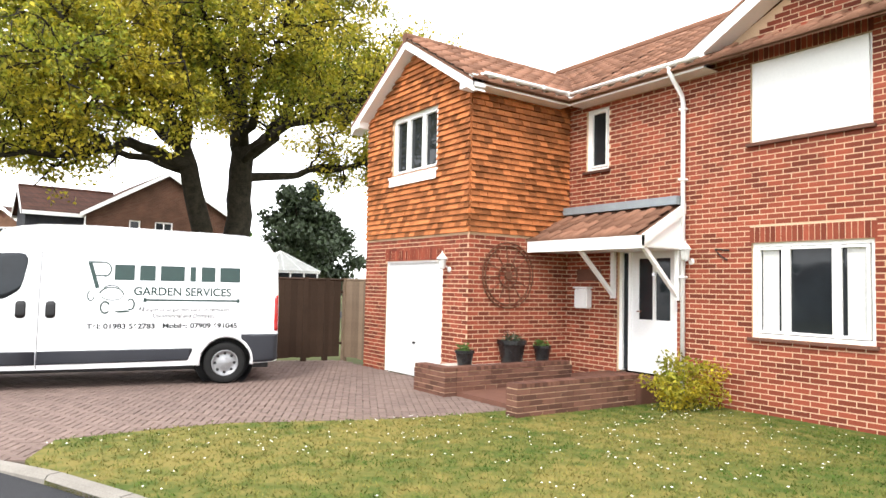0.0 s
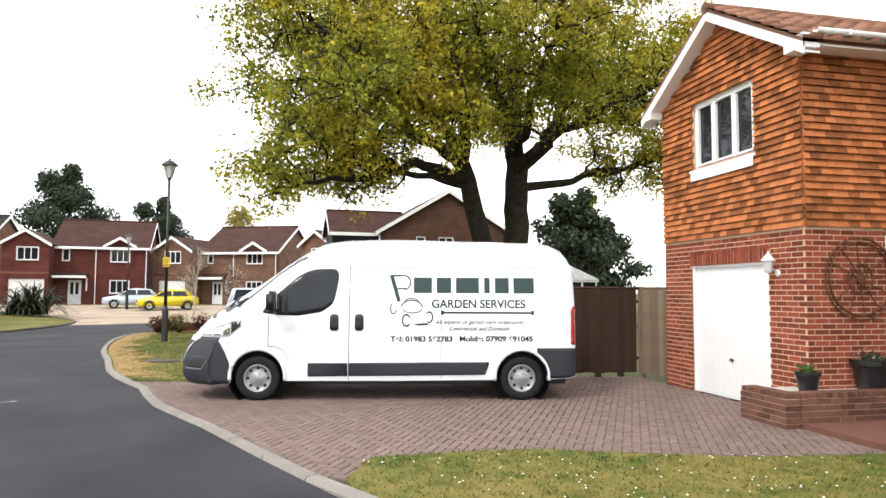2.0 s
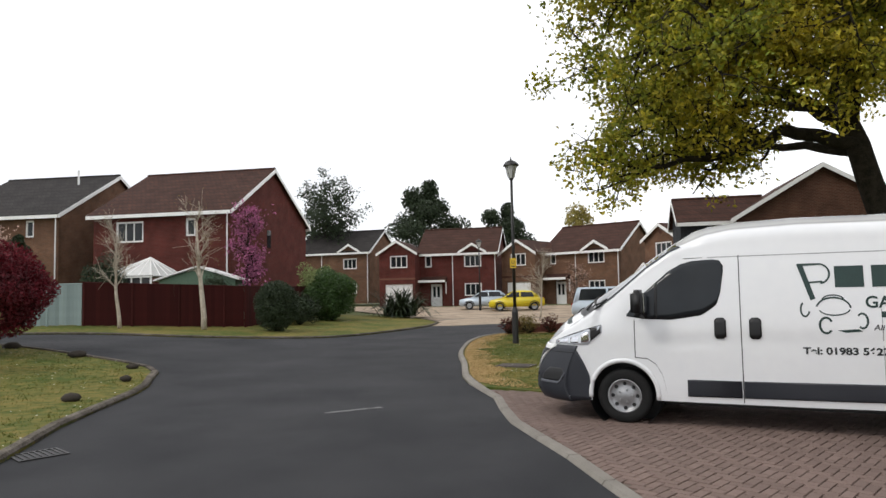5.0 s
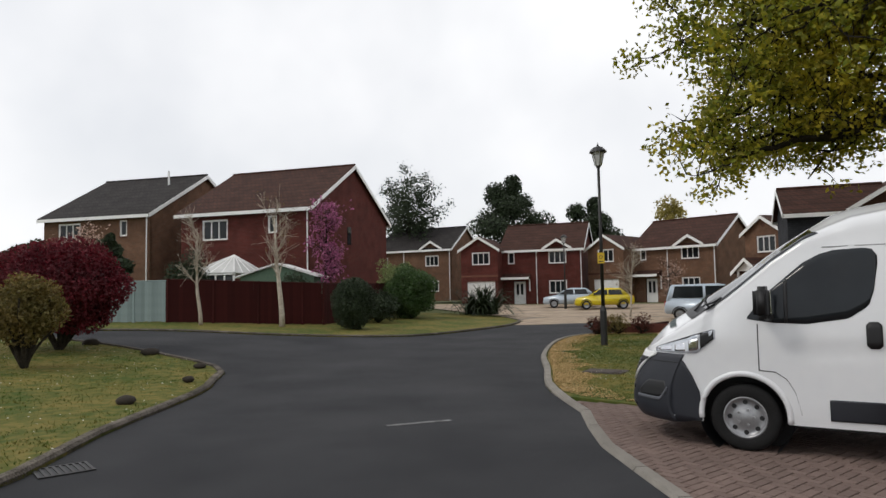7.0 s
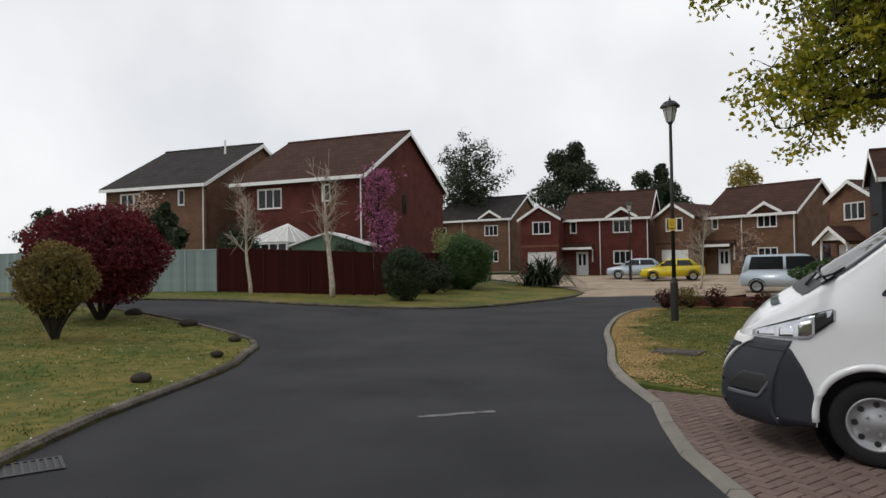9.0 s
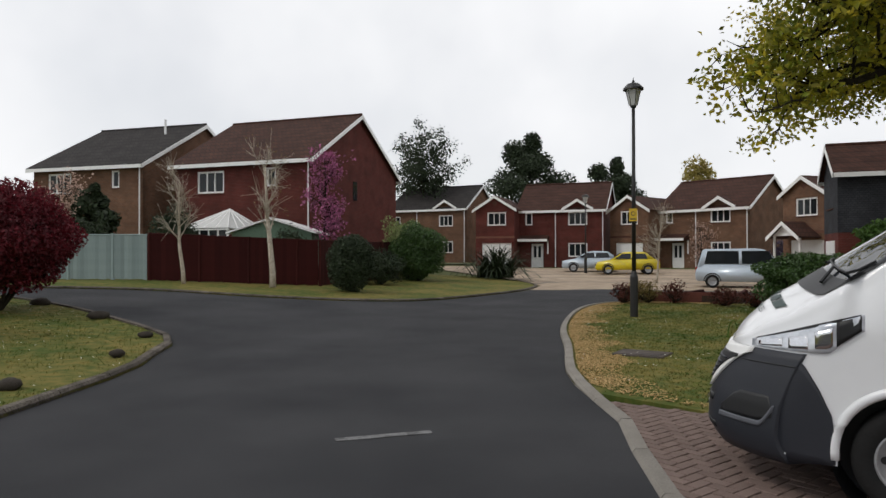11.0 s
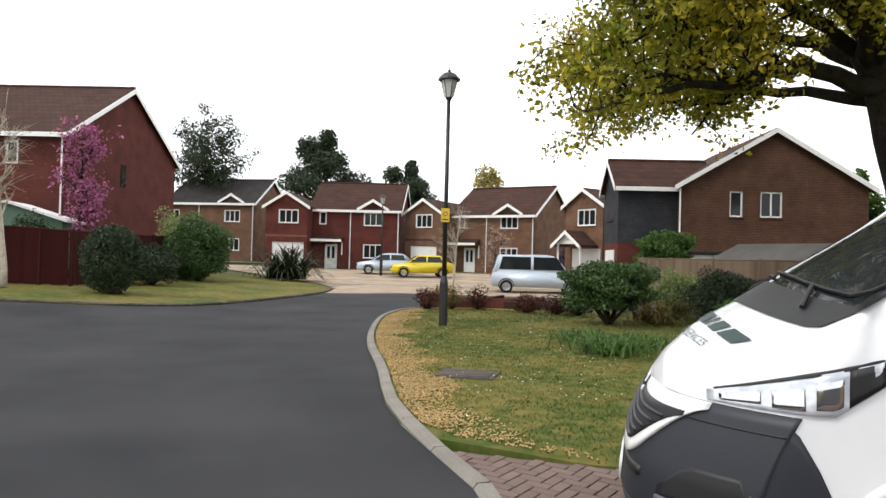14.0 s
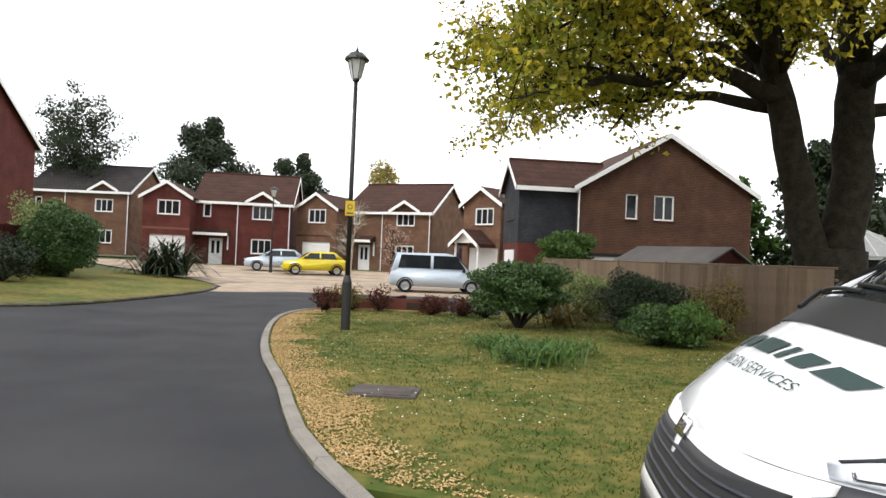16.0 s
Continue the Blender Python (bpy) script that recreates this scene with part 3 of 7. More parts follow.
# roofs
def tile_slope(parent, origin, along, up, length, rise_len, near=True, w=0.30, ex=0.31):
    """Interlocking clay tiles with a roll, laid in courses up a slope."""
    al, upv = Vector(along).normalized(), Vector(up).normalized()
    nn = al.cross(upv)
    if nn.z < 0:
        nn = -nn
    sec = [(0, 0.0), (0.06, 0.0), (0.13, 0.004), (0.18, 0.034), (0.24, 0.042), (0.285, 0.030), (0.30, 0.006)]
    V0 = []
    for s, lift in ((0, 0.035), (ex + 0.03, 0.004)):
        V0 += [(u, s, h + lift) for u, h in sec]
    V0 += [(u, 0, -0.005) for u, h in sec]
    k = len(sec)
    F0 = [(i, i + 1, k + i + 1, k + i) for i in range(k - 1)] + [(2 * k + i, 2 * k + i + 1, i + 1, i) for i in range(k - 1)]
    rot = Matrix((al, upv, nn)).transposed().to_4x4()
    me, V, F, n = None, [], [], 0
    for r in range(int(rise_len / ex)):
        for c in range(int(length / w)):
            m = Matrix.Translation(Vector(origin) + al * (c * w) + upv * (r * ex)) @ rot
            if near and n < 290:
                if me is None:
                    me = bpy.data.meshes.new("roof_tile")
                    me.from_pydata(V0, [], F0)
                    me.materials.append(ROOFTILE)
                    me.shade_smooth()
                o = new("roof_tile", me)
                o.parent, o.matrix_basis = parent, m @ pose(0, 0, random.uniform(0, 0.004), random.uniform(-0.6, 0.6), 0, 0)
                n += 1
            else:
                j = len(V)
                dz = random.uniform(0, 0.004)
                V += [tuple(m @ Vector((a, b, c2 + dz))) for a, b, c2 in V0]
                F += [tuple(i + j for i in f) for f in F0]
    if V:
        tagged(raw("roof_tiles", V, F, ROOFTILE, parent, True), kind="stuff")


def roof_deck(pts, th=0.05, material=ROOFTILE):
    bm = bmesh.new()
    ring_loft(bm, [[Vector(p) - Vector((0, 0, d)) for p in pts] for d in (0, th)])
    bmesh.ops.recalc_face_normals(bm, faces=bm.faces[:])
    return part("roof", bm, material, house)


XR, ZR = 12.9, EAVE + PITCH * (12.9 - XM + 0.36) - 0.1
xend = XM + 1.9
ez = RZ - PITCH * (GW / 2 + OV)
rw1 = roof_deck([(XW - 0.27, RY, RZ), (XW - 0.27, YS - OV, ez), (XM - 0.1, YS - OV, ez), (xend, RY, RZ)])
rw2 = roof_deck([(XW - 0.27, RY, RZ), (XW - 0.27, 0.62 + OV, ez), (xend, 0.62 + OV, ez), (xend, RY, RZ)])
rm = roof_deck([(XM - 0.36, 0.9, ez), (XM - 0.36, -10.6, ez), (XR, -10.6, ZR), (XR, 0.9, ZR)])
rb = roof_deck([(XR, 0.9, ZR), (XR, -10.6, ZR), (16.3, -10.6, ez), (16.3, 0.9, ez)])
up1 = Vector((0, 1, PITCH)).normalized()
tile_slope(rw1, (XW - 0.30, YS - OV - 0.05, ez - 0.02), (1, 0, 0), up1, 2.75, 2.55)
tile_slope(rw1, (XW + 2.4, YS - OV + 0.2, ez + 0.13), (1, 0, 0), up1, 1.5, 2.2, False)
tile_slope(rm, (XM - 0.41, YS - 0.4, ez - 0.02), (0, -1, 0), (1, 0, PITCH), 7.3, 4.3)
tile_slope(rm, (XM + 0.4, YS + 3.4, ez + 0.45), (0, -1, 0), (1, 0, PITCH), 3.6, 3.3, False)
bm = bmesh.new()
for i in range(14):
    x = XW - 0.28 + i * 0.3
    tube(bm, [(x, RY, RZ + 0.005), (x + 0.29, RY, RZ + 0.005 + 0.006 * (i % 2))], 0.095, 10)
part("ridge_tiles", bm, ROOFTILE, house)
bm = bmesh.new()
tube(bm, [(XR, 0.9, ZR), (XR, -10.6, ZR)], 0.10, 10)
part("ridge_tiles", bm, ROOFTILE, house)
gz0 = EAVE + 1.0
for sgn in (1, -1):
    bm = bmesh.new()
    c = YS - 4.37
    ring_loft(bm, [[(x, c, gz0), (x, c - sgn * 1.75, gz0 - 0.55 * 1.75), (x, c - sgn * 1.75, gz0 - 0.55 * 1.75 - 0.04), (x, c, gz0 - 0.04)] for x in (XM - 0.36, XM + 1.3)])
    bmesh.ops.recalc_face_normals(bm, faces=bm.faces[:])
    part("gablet_roof", bm, ROOFTILE, house)

# garage door, front door, windows
gd = part("garage_door", boxes((XW + 0.07, XW + 0.10, -2.13, -0.25, 0.03, 2.12)), WHITEPAINT, house, "white up-and-over garage door")
for i in range(1, 12):
    part("door_rib", boxes((XW + 0.064, XW + 0.0705, -2.10 + i * 0.155, -2.10 + i * 0.155 + 0.012, 0.08, 2.06)), WHITEPAINT, gd)
part("door_frame", boxes((XW + 0.02, XW + 0.12, -0.25, -0.222, 0, 2.15), (XW + 0.02, XW + 0.12, -2.158, -2.13, 0, 2.15), (XW + 0.02, XW + 0.12, -2.13, -0.25, 2.12, 2.15)), UPVC, house)
part("door_handle", boxes((XW + 0.03, XW + 0.069, -1.22, -1.16, 0.62, 0.66), bevel=0.006), BLACK, gd)
window(house, M_GABLE @ Matrix.Translation((gwin[0], 0, gwin[2])), gwin[1] - gwin[0], 1.16, (1, 1.1, 1), "white", tops=(), curtain=False)
part("lead_apron", boxes((XW - 0.062, XW - 0.05, -1.95, -0.33, 3.60, 3.74)), UPVC, house, "white board below the bedroom window")
window(house, M_MAIN @ Matrix.Translation((swin[0], 0, swin[2])), 0.53, 1.13, (1,), True)
window(house, M_MAIN @ Matrix.Translation((mwin[0], 0, mwin[2])), 1.59, 1.31, (1, 1.6, 1), True, curtain=True)
wu = window(house, M_MAIN @ Matrix.Translation((uwin[0], 0, uwin[2])), 1.6, 1.16, (1,), True)
placed("roller_shutter", boxes((3.61, 5.13, 0.005, 0.03, 3.82, 4.94)), M_MAIN, BLIND, house, "closed white blind filling the upper window")

fd = new("front_door")
fd.parent, fd.matrix_basis = house, M_MAIN @ Matrix.Translation((1.17, 0.06, 0.36))
part("door_frame", boxes((0, 0.06, 0, 0.1, 0, 2.02), (1.13, 1.19, 0, 0.1, 0, 2.02), (0.06, 1.13, 0, 0.1, 1.96, 2.02), (0.19, 0.25, 0, 0.1, 0, 1.96)), UPVC, fd)
part("side_light", boxes((0.06, 0.19, 0.05, 0.06, 0.02, 1.96)), GLASS, fd)
leaf = part("door_leaf", boxes((0.25, 1.13, 0.03, 0.08, 0.0, 0.86), (0.25, 0.38, 0.03, 0.08, 0.86, 1.96), (1.0, 1.13, 0.03, 0.08, 0.86, 1.96), (0.66, 0.72, 0.03, 0.08, 0.86, 1.96), (0.38, 0.66, 0.03, 0.08, 1.86, 1.96), (0.72, 1.0, 0.03, 0.08, 1.86, 1.96)), WHITEPAINT, fd, "white panelled front door leaf")
part("door_glass", boxes((0.38, 0.66, 0.05, 0.06, 0.86, 1.86)), GLASS, fd)
part("door_glass", boxes((0.72, 1.0, 0.05, 0.06, 0.86, 1.86)), GLASS, fd)
part("door_knocker", lathe([(0.03, 0), (0.03, 0.02)], 12), CHROME, leaf).matrix_basis = pose(0.69, 0.028, 1.6, 90)
part("door_lever", boxes((0.36, 0.46, 0.0, 0.028, 0.98, 1.0), bevel=0.004), CHROME, leaf)
part("doorstep", boxes((XM - 0.9, XM + 0.1, -5.3, YS - 1.0, 0, 0.33), bevel=0.01), DARKBRICK, house, "brick doorstep")

# porch canopy
PX, PZ = XM - 0.98, 2.45
bm = bmesh.new()
ring_loft(bm, [[(XM - 0.002, y, 3.02), (PX, y, PZ + 0.06), (PX, y, PZ + 0.02), (XM - 0.002, y, 2.96)] for y in (YS - 0.02, -5.36)])
bmesh.ops.recalc_face_normals(bm, faces=bm.faces[:])
porch = part("porch_roof", bm, ROOFTILE, house)
tile_slope(porch, (PX - 0.03, YS - 0.0, PZ + 0.05), (0, -1, 0), (0.98, 0, 0.54), 2.42, 1.0)
part("porch_flashing", boxes((XM - 0.16, XM - 0.003, -5.36, YS - 0.004, 3.03, 3.16)), LEAD, porch)
part("porch_fascia", boxes((PX - 0.03, PX, -5.42, YS - 0.02, PZ - 0.14, PZ + 0.05)), UPVC, porch)
part("porch_soffit", boxes((PX, XM - 0.003, -5.36, YS - 0.02, PZ - 0.12, PZ - 0.10)), UPVC, porch)
part("porch_barge", slab((XM - 0.003, -5.39, 3.06), (PX - 0.03, -5.39, PZ + 0.06), 0.17, 0.03, (0, -1, 0)), UPVC, porch)
bm = bmesh.new()
ring_loft(bm, [[(XM - 0.01, y, 2.95), (PX, y, PZ - 0.1), (XM - 0.01, y, PZ - 0.1)] for y in (-5.37, -5.36)])
bmesh.ops.recalc_face_normals(bm, faces=bm.faces[:])
part("porch_cheek", bm, UPVC, porch)
for y in (-4.02, -5.30):
    b = part("porch_bracket", boxes((XM - 0.075, XM - 0.003, y - 0.035, y + 0.035, 1.55, PZ - 0.12)), UPVC, porch)
    bm = bmesh.new()
    box(bm, -0.03, 0.03, y - 0.03, y + 0.03, 0, 1.05, Matrix.Translation((XM - 0.06, 0, 1.62)) @ pose(0, 0, 0, 0, -48, 0))
    part("brace", bm, UPVC, b)

# details on the walls
def wall_lantern(m, label):
    r = thing("wall_lantern", label, "wall lamp", m, "house lanterns")
    part("back_plate", lathe([(0.05, 0), (0.05, 0.015), (0.03, 0.025)], 14), UPVC, r).matrix_basis = pose(0, 0, 0, 90)
    bm = bmesh.new()
    tube(bm, [(0, -0.02, 0), (0, -0.07, 0.05), (0, -0.13, 0.05), (0, -0.16, 0.0)], 0.012, 8)
    part("arm", bm, UPVC, r, smooth=True)
    part("cage", lathe([(0.035, 0.0), (0.05, 0.02), (0.075, 0.17), (0.085, 0.175)], 6), CURTAIN, r).matrix_basis = pose(0, -0.16, 0.0)
    part("cap", lathe([(0.10, 0.175), (0.07, 0.21), (0.03, 0.26), (0.012, 0.27), (0.012, 0.31)], 6), UPVC, r).matrix_basis = pose(0, -0.16, 0.0)
    return r


wall_lantern(Matrix.Translation((XW, -2.36, 1.98)) @ pose(0, 0, 0, 0, 0, -90), "white lantern on the brick beside the garage door")
wall_lantern(Matrix.Translation((XM, -5.52, 2.15)) @ pose(0, 0, 0, 0, 0, -90), "white lantern beside the porch")
wheel = thing("wheel_ornament", "rusty iron cartwheel ornament hung on brick wall", "wall ornament", pose(8.06, YS - 0.03, 1.9))
for r in (0.56, 0.50, 0.2):
    bm = bmesh.new()
    tube(bm, [(r * math.cos(a), 0, r * math.sin(a)) for a in np.linspace(0, math.tau, 41)], 0.012, 6)
    part("rim", bm, RUST, wheel)
for i in range(12):
    bm = bmesh.new()
    a = i * math.tau / 12
    tube(bm, [(0.06 * math.cos(a), 0, 0.06 * math.sin(a)), (0.5 * math.cos(a + 0.1), 0, 0.5 * math.sin(a + 0.1))], 0.008, 6)
    part("spoke", bm, RUST, wheel)
part("hub", lathe([(0.07, -0.02), (0.07, 0.02)], 16), RUST, wheel).matrix_basis = pose(0, 0, 0, 90)
mb = thing("letter_box", "white wall-mounted letter box beside the porch", "letter box", pose(XM - 0.09, -3.37, 1.36))
part("box_body", boxes((-0.07, 0.085, -0.15, 0.15, 0, 0.34), bevel=0.02), UPVC, mb)
part("lid", boxes((-0.085, 0.085, -0.165, 0.165, 0.345, 0.375), bevel=0.01), UPVC, mb)
hs = thing("house_sign", "small dark slate sign on brick wall", "sign", pose(XM - 0.03, -3.45, 1.85))
part("sign_board", boxes((0, 0.022, -0.28, 0.28, 0, 0.2), bevel=0.005), DARKBRICK, hs)
hk = thing("wall_hook", "black iron hanging bracket on brick wall", "bracket", pose(XM - 0.02, -6.02, 2.22))
bm = bmesh.new()
tube(bm, [(0, -0.13, 0.08), (0, 0.1, 0.1), (0, -0.02, -0.02), (0, -0.1, -0.06)], 0.012, 6)
part("bracket", bm, IRON, hk)

# planter wall with pots, and the low wall
def brick_box(root, x0, x1, y0, y1, z1, open_top=True):
    core = part("wall_core", boxes((x0 + 0.008, x1 - 0.008, y0 + 0.008, y1 - 0.008, 0.0, z1 - 0.012)), MORTAR, root)
    w, d = x1 - x0, y1 - y0
    for m, run in ((Matrix.Translation((x0, y1, 0)) @ pose(0, 0, 0, 0, 0, -90), d), (Matrix.Translation((x0, y0, 0)), w)):
        clad("brick", laid(0, run, 0.02, z1 - 0.065, [], 0.225, 0.075, 0.01), m, DARKBRICK, core, 0.0, 0.0, lambda u, z: True, "bricks", 0.215)
    for i in range(int(max(w, d) / 0.075)):
        o = i * 0.075
        if w > d:
            part("coping_brick", boxes((x0 + o, x0 + o + 0.066, y0 - 0.01, y0 + 0.21, z1 - 0.06, z1)), DARKBRICK, core)
        else:
            part("coping_brick", boxes((x0 - 0.01, x0 + 0.21, y0 + o, y0 + o + 0.066, z1 - 0.06, z1)), DARKBRICK, core)
    return core


pl = thing("planter", "low brown brick planter filled with white gravel", "planter")
brick_box(pl, 6.42, 6.64, -3.44, -2.58, 0.46)
brick_box(pl, 6.645, 9.1, -3.44, -3.22, 0.46)
part("gravel_fill", boxes((6.64, 9.0, -3.22, YS - 0.01, 0.0, 0.42), (6.64, XW - 0.01, YS - 0.01, -2.6, 0, 0.42)), GRAVEL, pl)
lw = thing("garden_wall", "low brown brick wall edging the path and lawn", "wall")
brick_box(lw, 6.3, 8.75, -5.22, -5.0, 0.46)
part("path", boxes((6.64, XM - 0.9, -5.0, -3.44, 0.0, 0.10)), DARKBRICK, lw, "brick path to the door")


def clump(n, rx, ry, rz, size, material, name, parent, m=None, shell=0.5, seed=0, aspect=0.6, lumpy=1.0):
    """Many small leaves, each a folded pair of faces, scattered through an uneven rounded mass."""
    rs = np.random.RandomState(seed + 7)
    d = rs.normal(size=(n, 3))
    d /= np.linalg.norm(d, axis=1)[:, None]
    lump = 1 + lumpy * 0.22 * np.sin(d[:, 0] * 5 + seed) * np.cos(d[:, 1] * 4 + 2 * seed) + lumpy * 0.16 * np.sin(d[:, 2] * 7 + d[:, 0] * 3 + seed)
    r = (shell + (1 - shell) * rs.rand(n) ** 0.6) * lump
    return leaf_mesh(d * r[:, None] * (rx, ry, rz), size * rs.uniform(0.6, 1.3, n), rs, material, name, parent, m, aspect)


def leaf_mesh(c, size, rs, material, name, parent, m=None, aspect=0.6):
    n = len(c)
    a = rs.normal(size=(n, 3))
    a /= np.linalg.norm(a, axis=1)[:, None]
    b = np.cross(a, rs.normal(size=(n, 3)))
    b /= np.linalg.norm(b, axis=1)[:, None]
    s = np.asarray(size)[:, None]
    k = np.cross(a, b) * s * 0.18
    v = np.stack([c - a * s * 0.5, c + b * s * aspect * 0.5 + k, c + a * s * 0.5, c - b * s * aspect * 0.5 + k], 1).reshape(-1, 3)
    me = bpy.data.meshes.new(name)
    me.vertices.add(4 * n)
    me.vertices.foreach_set("co", v.astype(np.float32).ravel())
    i = np.arange(n)[:, None] * 4
    tri = np.concatenate([i + [0, 1, 2], i + [0, 2, 3]], 1).reshape(-1)
    me.loops.add(6 * n)
    me.loops.foreach_set("vertex_index", tri.astype(np.int32))
    me.polygons.add(2 * n)
    me.polygons.foreach_set("loop_start", (np.arange(2 * n) * 3).astype(np.int32))
    me.update(calc_edges=True)
    me.materials.append(material)
    o = new(name, me)
    o.parent = parent
    if m is not None:
        o.matrix_basis = m
    return o


def pot_plant(x, y, r, h, leaf_material, label, flower=None):
    p = thing("plant_pot", label, "plant pot", pose(x, y, 0.42), "pots in the planter")
    part("pot", lathe([(r * 0.72, 0), (r * 0.95, h * 0.8), (r * 1.06, h * 0.82), (r * 1.06, h), (r * 0.9, h), (r * 0.85, h * 0.85)], 20), POT, p, smooth=False)
    clump(90, r * 0.9, r * 0.9, 0.09, 0.06, leaf_material, "leaves", p, pose(0, 0, h + 0.03), 0.1, int(x * 10))
    if flower:
        clump(40, r, r, 0.1, 0.035, flower, "flowers", p, pose(0, 0, h + 0.06), 0.2, int(x * 9))


pot_plant(7.05, -3.08, 0.15, 0.26, GREENLEAF, "small black glazed pot with a low plant")
pot_plant(8.05, -3.06, 0.24, 0.40, DARKLEAF, "large black glazed pot with pale flowers", BLUSH)
pot_plant(8.75, -3.06, 0.15, 0.28, GREENLEAF, "small black glazed pot with a green plant")
sh = thing("low_shrub", "low olive green shrub against the brick wall", "shrub", pose(8.9, -5.85, 0.1))
clump(2600, 0.75, 0.42, 0.42, 0.06, OAKLEAF, "leaves", sh, pose(0, 0, 0.28), 0.35, 3)
# ---- the van ----
VAN = pose(0, 0, 0.03, 0, 0, -10)


def lerp_rows(rows, x):
    if x <= rows[0][0]:
        return rows[0][1:]
    for a, b in zip(rows, rows[1:]):
        if x <= b[0]:
            t = (x - a[0]) / (b[0] - a[0])
            return tuple(p + (q - p) * t for p, q in zip(a[1:], b[1:]))
    return rows[-1][1:]


# x, bottom, top at the middle, top at the shoulder, half width low, half width at the top edge, edge radius
VAN_ROWS = [(-1.26, 0.40, 0.70, 0.66, 1.0, 1.0, 0.03), (-1.23, 0.34, 0.86, 0.80, 1.0, 1.0, 0.03), (-1.18, 0.30, 0.97, 0.90, 1.0, 1.0, 0.03), (-1.1, 0.28, 1.09, 0.98, 1.0, 1.0, 0.04), (-0.95, 0.27, 1.24, 1.05, 1.0, 1.0, 0.05), (-0.85, 0.27, 1.31, 1.12, 1.0, 0.97, 0.06), (-0.7, 0.27, 1.40, 1.19, 1.0, 0.95, 0.07),
            (-0.45, 0.27, 1.57, 1.35, 1.01, 0.94, 0.09), (-0.25, 0.28, 1.70, 1.50, 1.02, 0.94, 0.1), (0.0, 0.29, 1.87, 1.70, 1.025, 0.93, 0.1), (0.3, 0.3, 2.09, 1.95, 1.025, 0.91, 0.1), (0.6, 0.3, 2.28, 2.16, 1.025, 0.88, 0.12),
            (0.82, 0.3, 2.42, 2.26, 1.025, 0.85, 0.16), (1.0, 0.3, 2.47, 2.33, 1.025, 0.86, 0.18), (1.3, 0.3, 2.51, 2.38, 1.025, 0.87, 0.19), (2.0, 0.3, 2.53, 2.40, 1.025, 0.885, 0.19), (4.3, 0.32, 2.49, 2.36, 1.025, 0.88, 0.19), (4.62, 0.33, 2.45, 2.31, 1.025, 0.87, 0.19), (4.78, 0.34, 2.38, 2.22, 1.01, 0.85, 0.19), (4.87, 0.36, 2.22, 2.06, 0.985, 0.84, 0.17)]


def nose_lean(z):
    d = max(0, z - 0.6)
    return 0.3 * d + 0.3 * d * d - 0.03 * ss((0.66 - z) / 0.25)


CY = 1.0


def van_side(x, z):
    """Half width of the van's flank at x and z."""
    zb, zm, zs, wl_, wt, r = lerp_rows(VAN_ROWS, x)
    k = 0.03 * math.exp(-((z - 1.02) / 0.05) ** 2) * (1 if x > 0.4 else 0)
    if x < -0.3:
        return min(wl_, 1.01 * max(1e-4, (x + 1.28 - max(0, nose_lean(z)) - 0.10 * max(0, (0.42 - z) / 0.2) ** 2) / 0.56) ** (1 / 3.8))
    if z < 1.1:
        return wl_ - 0.03 * max(0, (0.5 - z) / 0.3) ** 2 - k * 0.3
    t = min(1, max(0, (z - 1.1) / max(0.2, zs - r - 1.1)))
    return wl_ + (wt - wl_) * t ** 1.6 - k * 0.3


def van_section(x, n_side=26, n_arc=6, n_top=8):
    """The outline on the left half, from the sill over the roof edge to the middle."""
    zb, zm, zs, wl_, wt, r = lerp_rows(VAN_ROWS, x)
    pts = []
    ze = zs - r
    for i in range(n_side):
        z = zb + (ze - zb) * i / (n_side - 1)
        pts.append((van_side(x, z), z))
    we = pts[-1][0]
    for i in range(1, n_arc + 1):
        a = i / n_arc * math.pi / 2
        pts.append((we - r * (1 - math.cos(a)), ze + r * math.sin(a)))
    w0, z0 = pts[-1]
    for i in range(1, n_top + 1):
        t = i / n_top
        pts.append((w0 * (1 - t), z0 + (zm - z0) * math.sin(t * math.pi / 2)))
    return pts


van = thing("panel_van", "white high-roof panel van with dark green lettering parked on drive", "van", VAN)
xs = sorted(set([round(-1.26 + 0.012 * i, 3) for i in range(31)] + [round(-0.9 + 0.05 * i, 3) for i in range(114)] + [4.78, 4.81, 4.84, 4.87]))
bm = bmesh.new()
cols = []
for x in xs:
    sec = van_section(x)
    full = [(-w, z) for w, z in sec] + [(w, z) for w, z in sec[-2::-1]]
    cols.append([bm.verts.new((x, CY + y, z)) for y, z in full])
ARCH = 0.42
for a, b in zip(cols, cols[1:]):
    for i in range(len(a) - 1):
        c = (a[i].co + b[i + 1].co) / 2
        if abs(c.y - CY) > 0.9 and min(math.hypot(c.x, c.z - 0.36), math.hypot(c.x - 4.035, c.z - 0.36)) < ARCH:
            continue
        bm.faces.new((a[i], b[i], b[i + 1], a[i + 1]))
for col in (cols[0], cols[-1]):
    bm.faces.new(col)
bmesh.ops.recalc_face_normals(bm, faces=bm.faces[:])
body = part("body", bm, VANWHITE, van, "white painted steel bodywork", True)


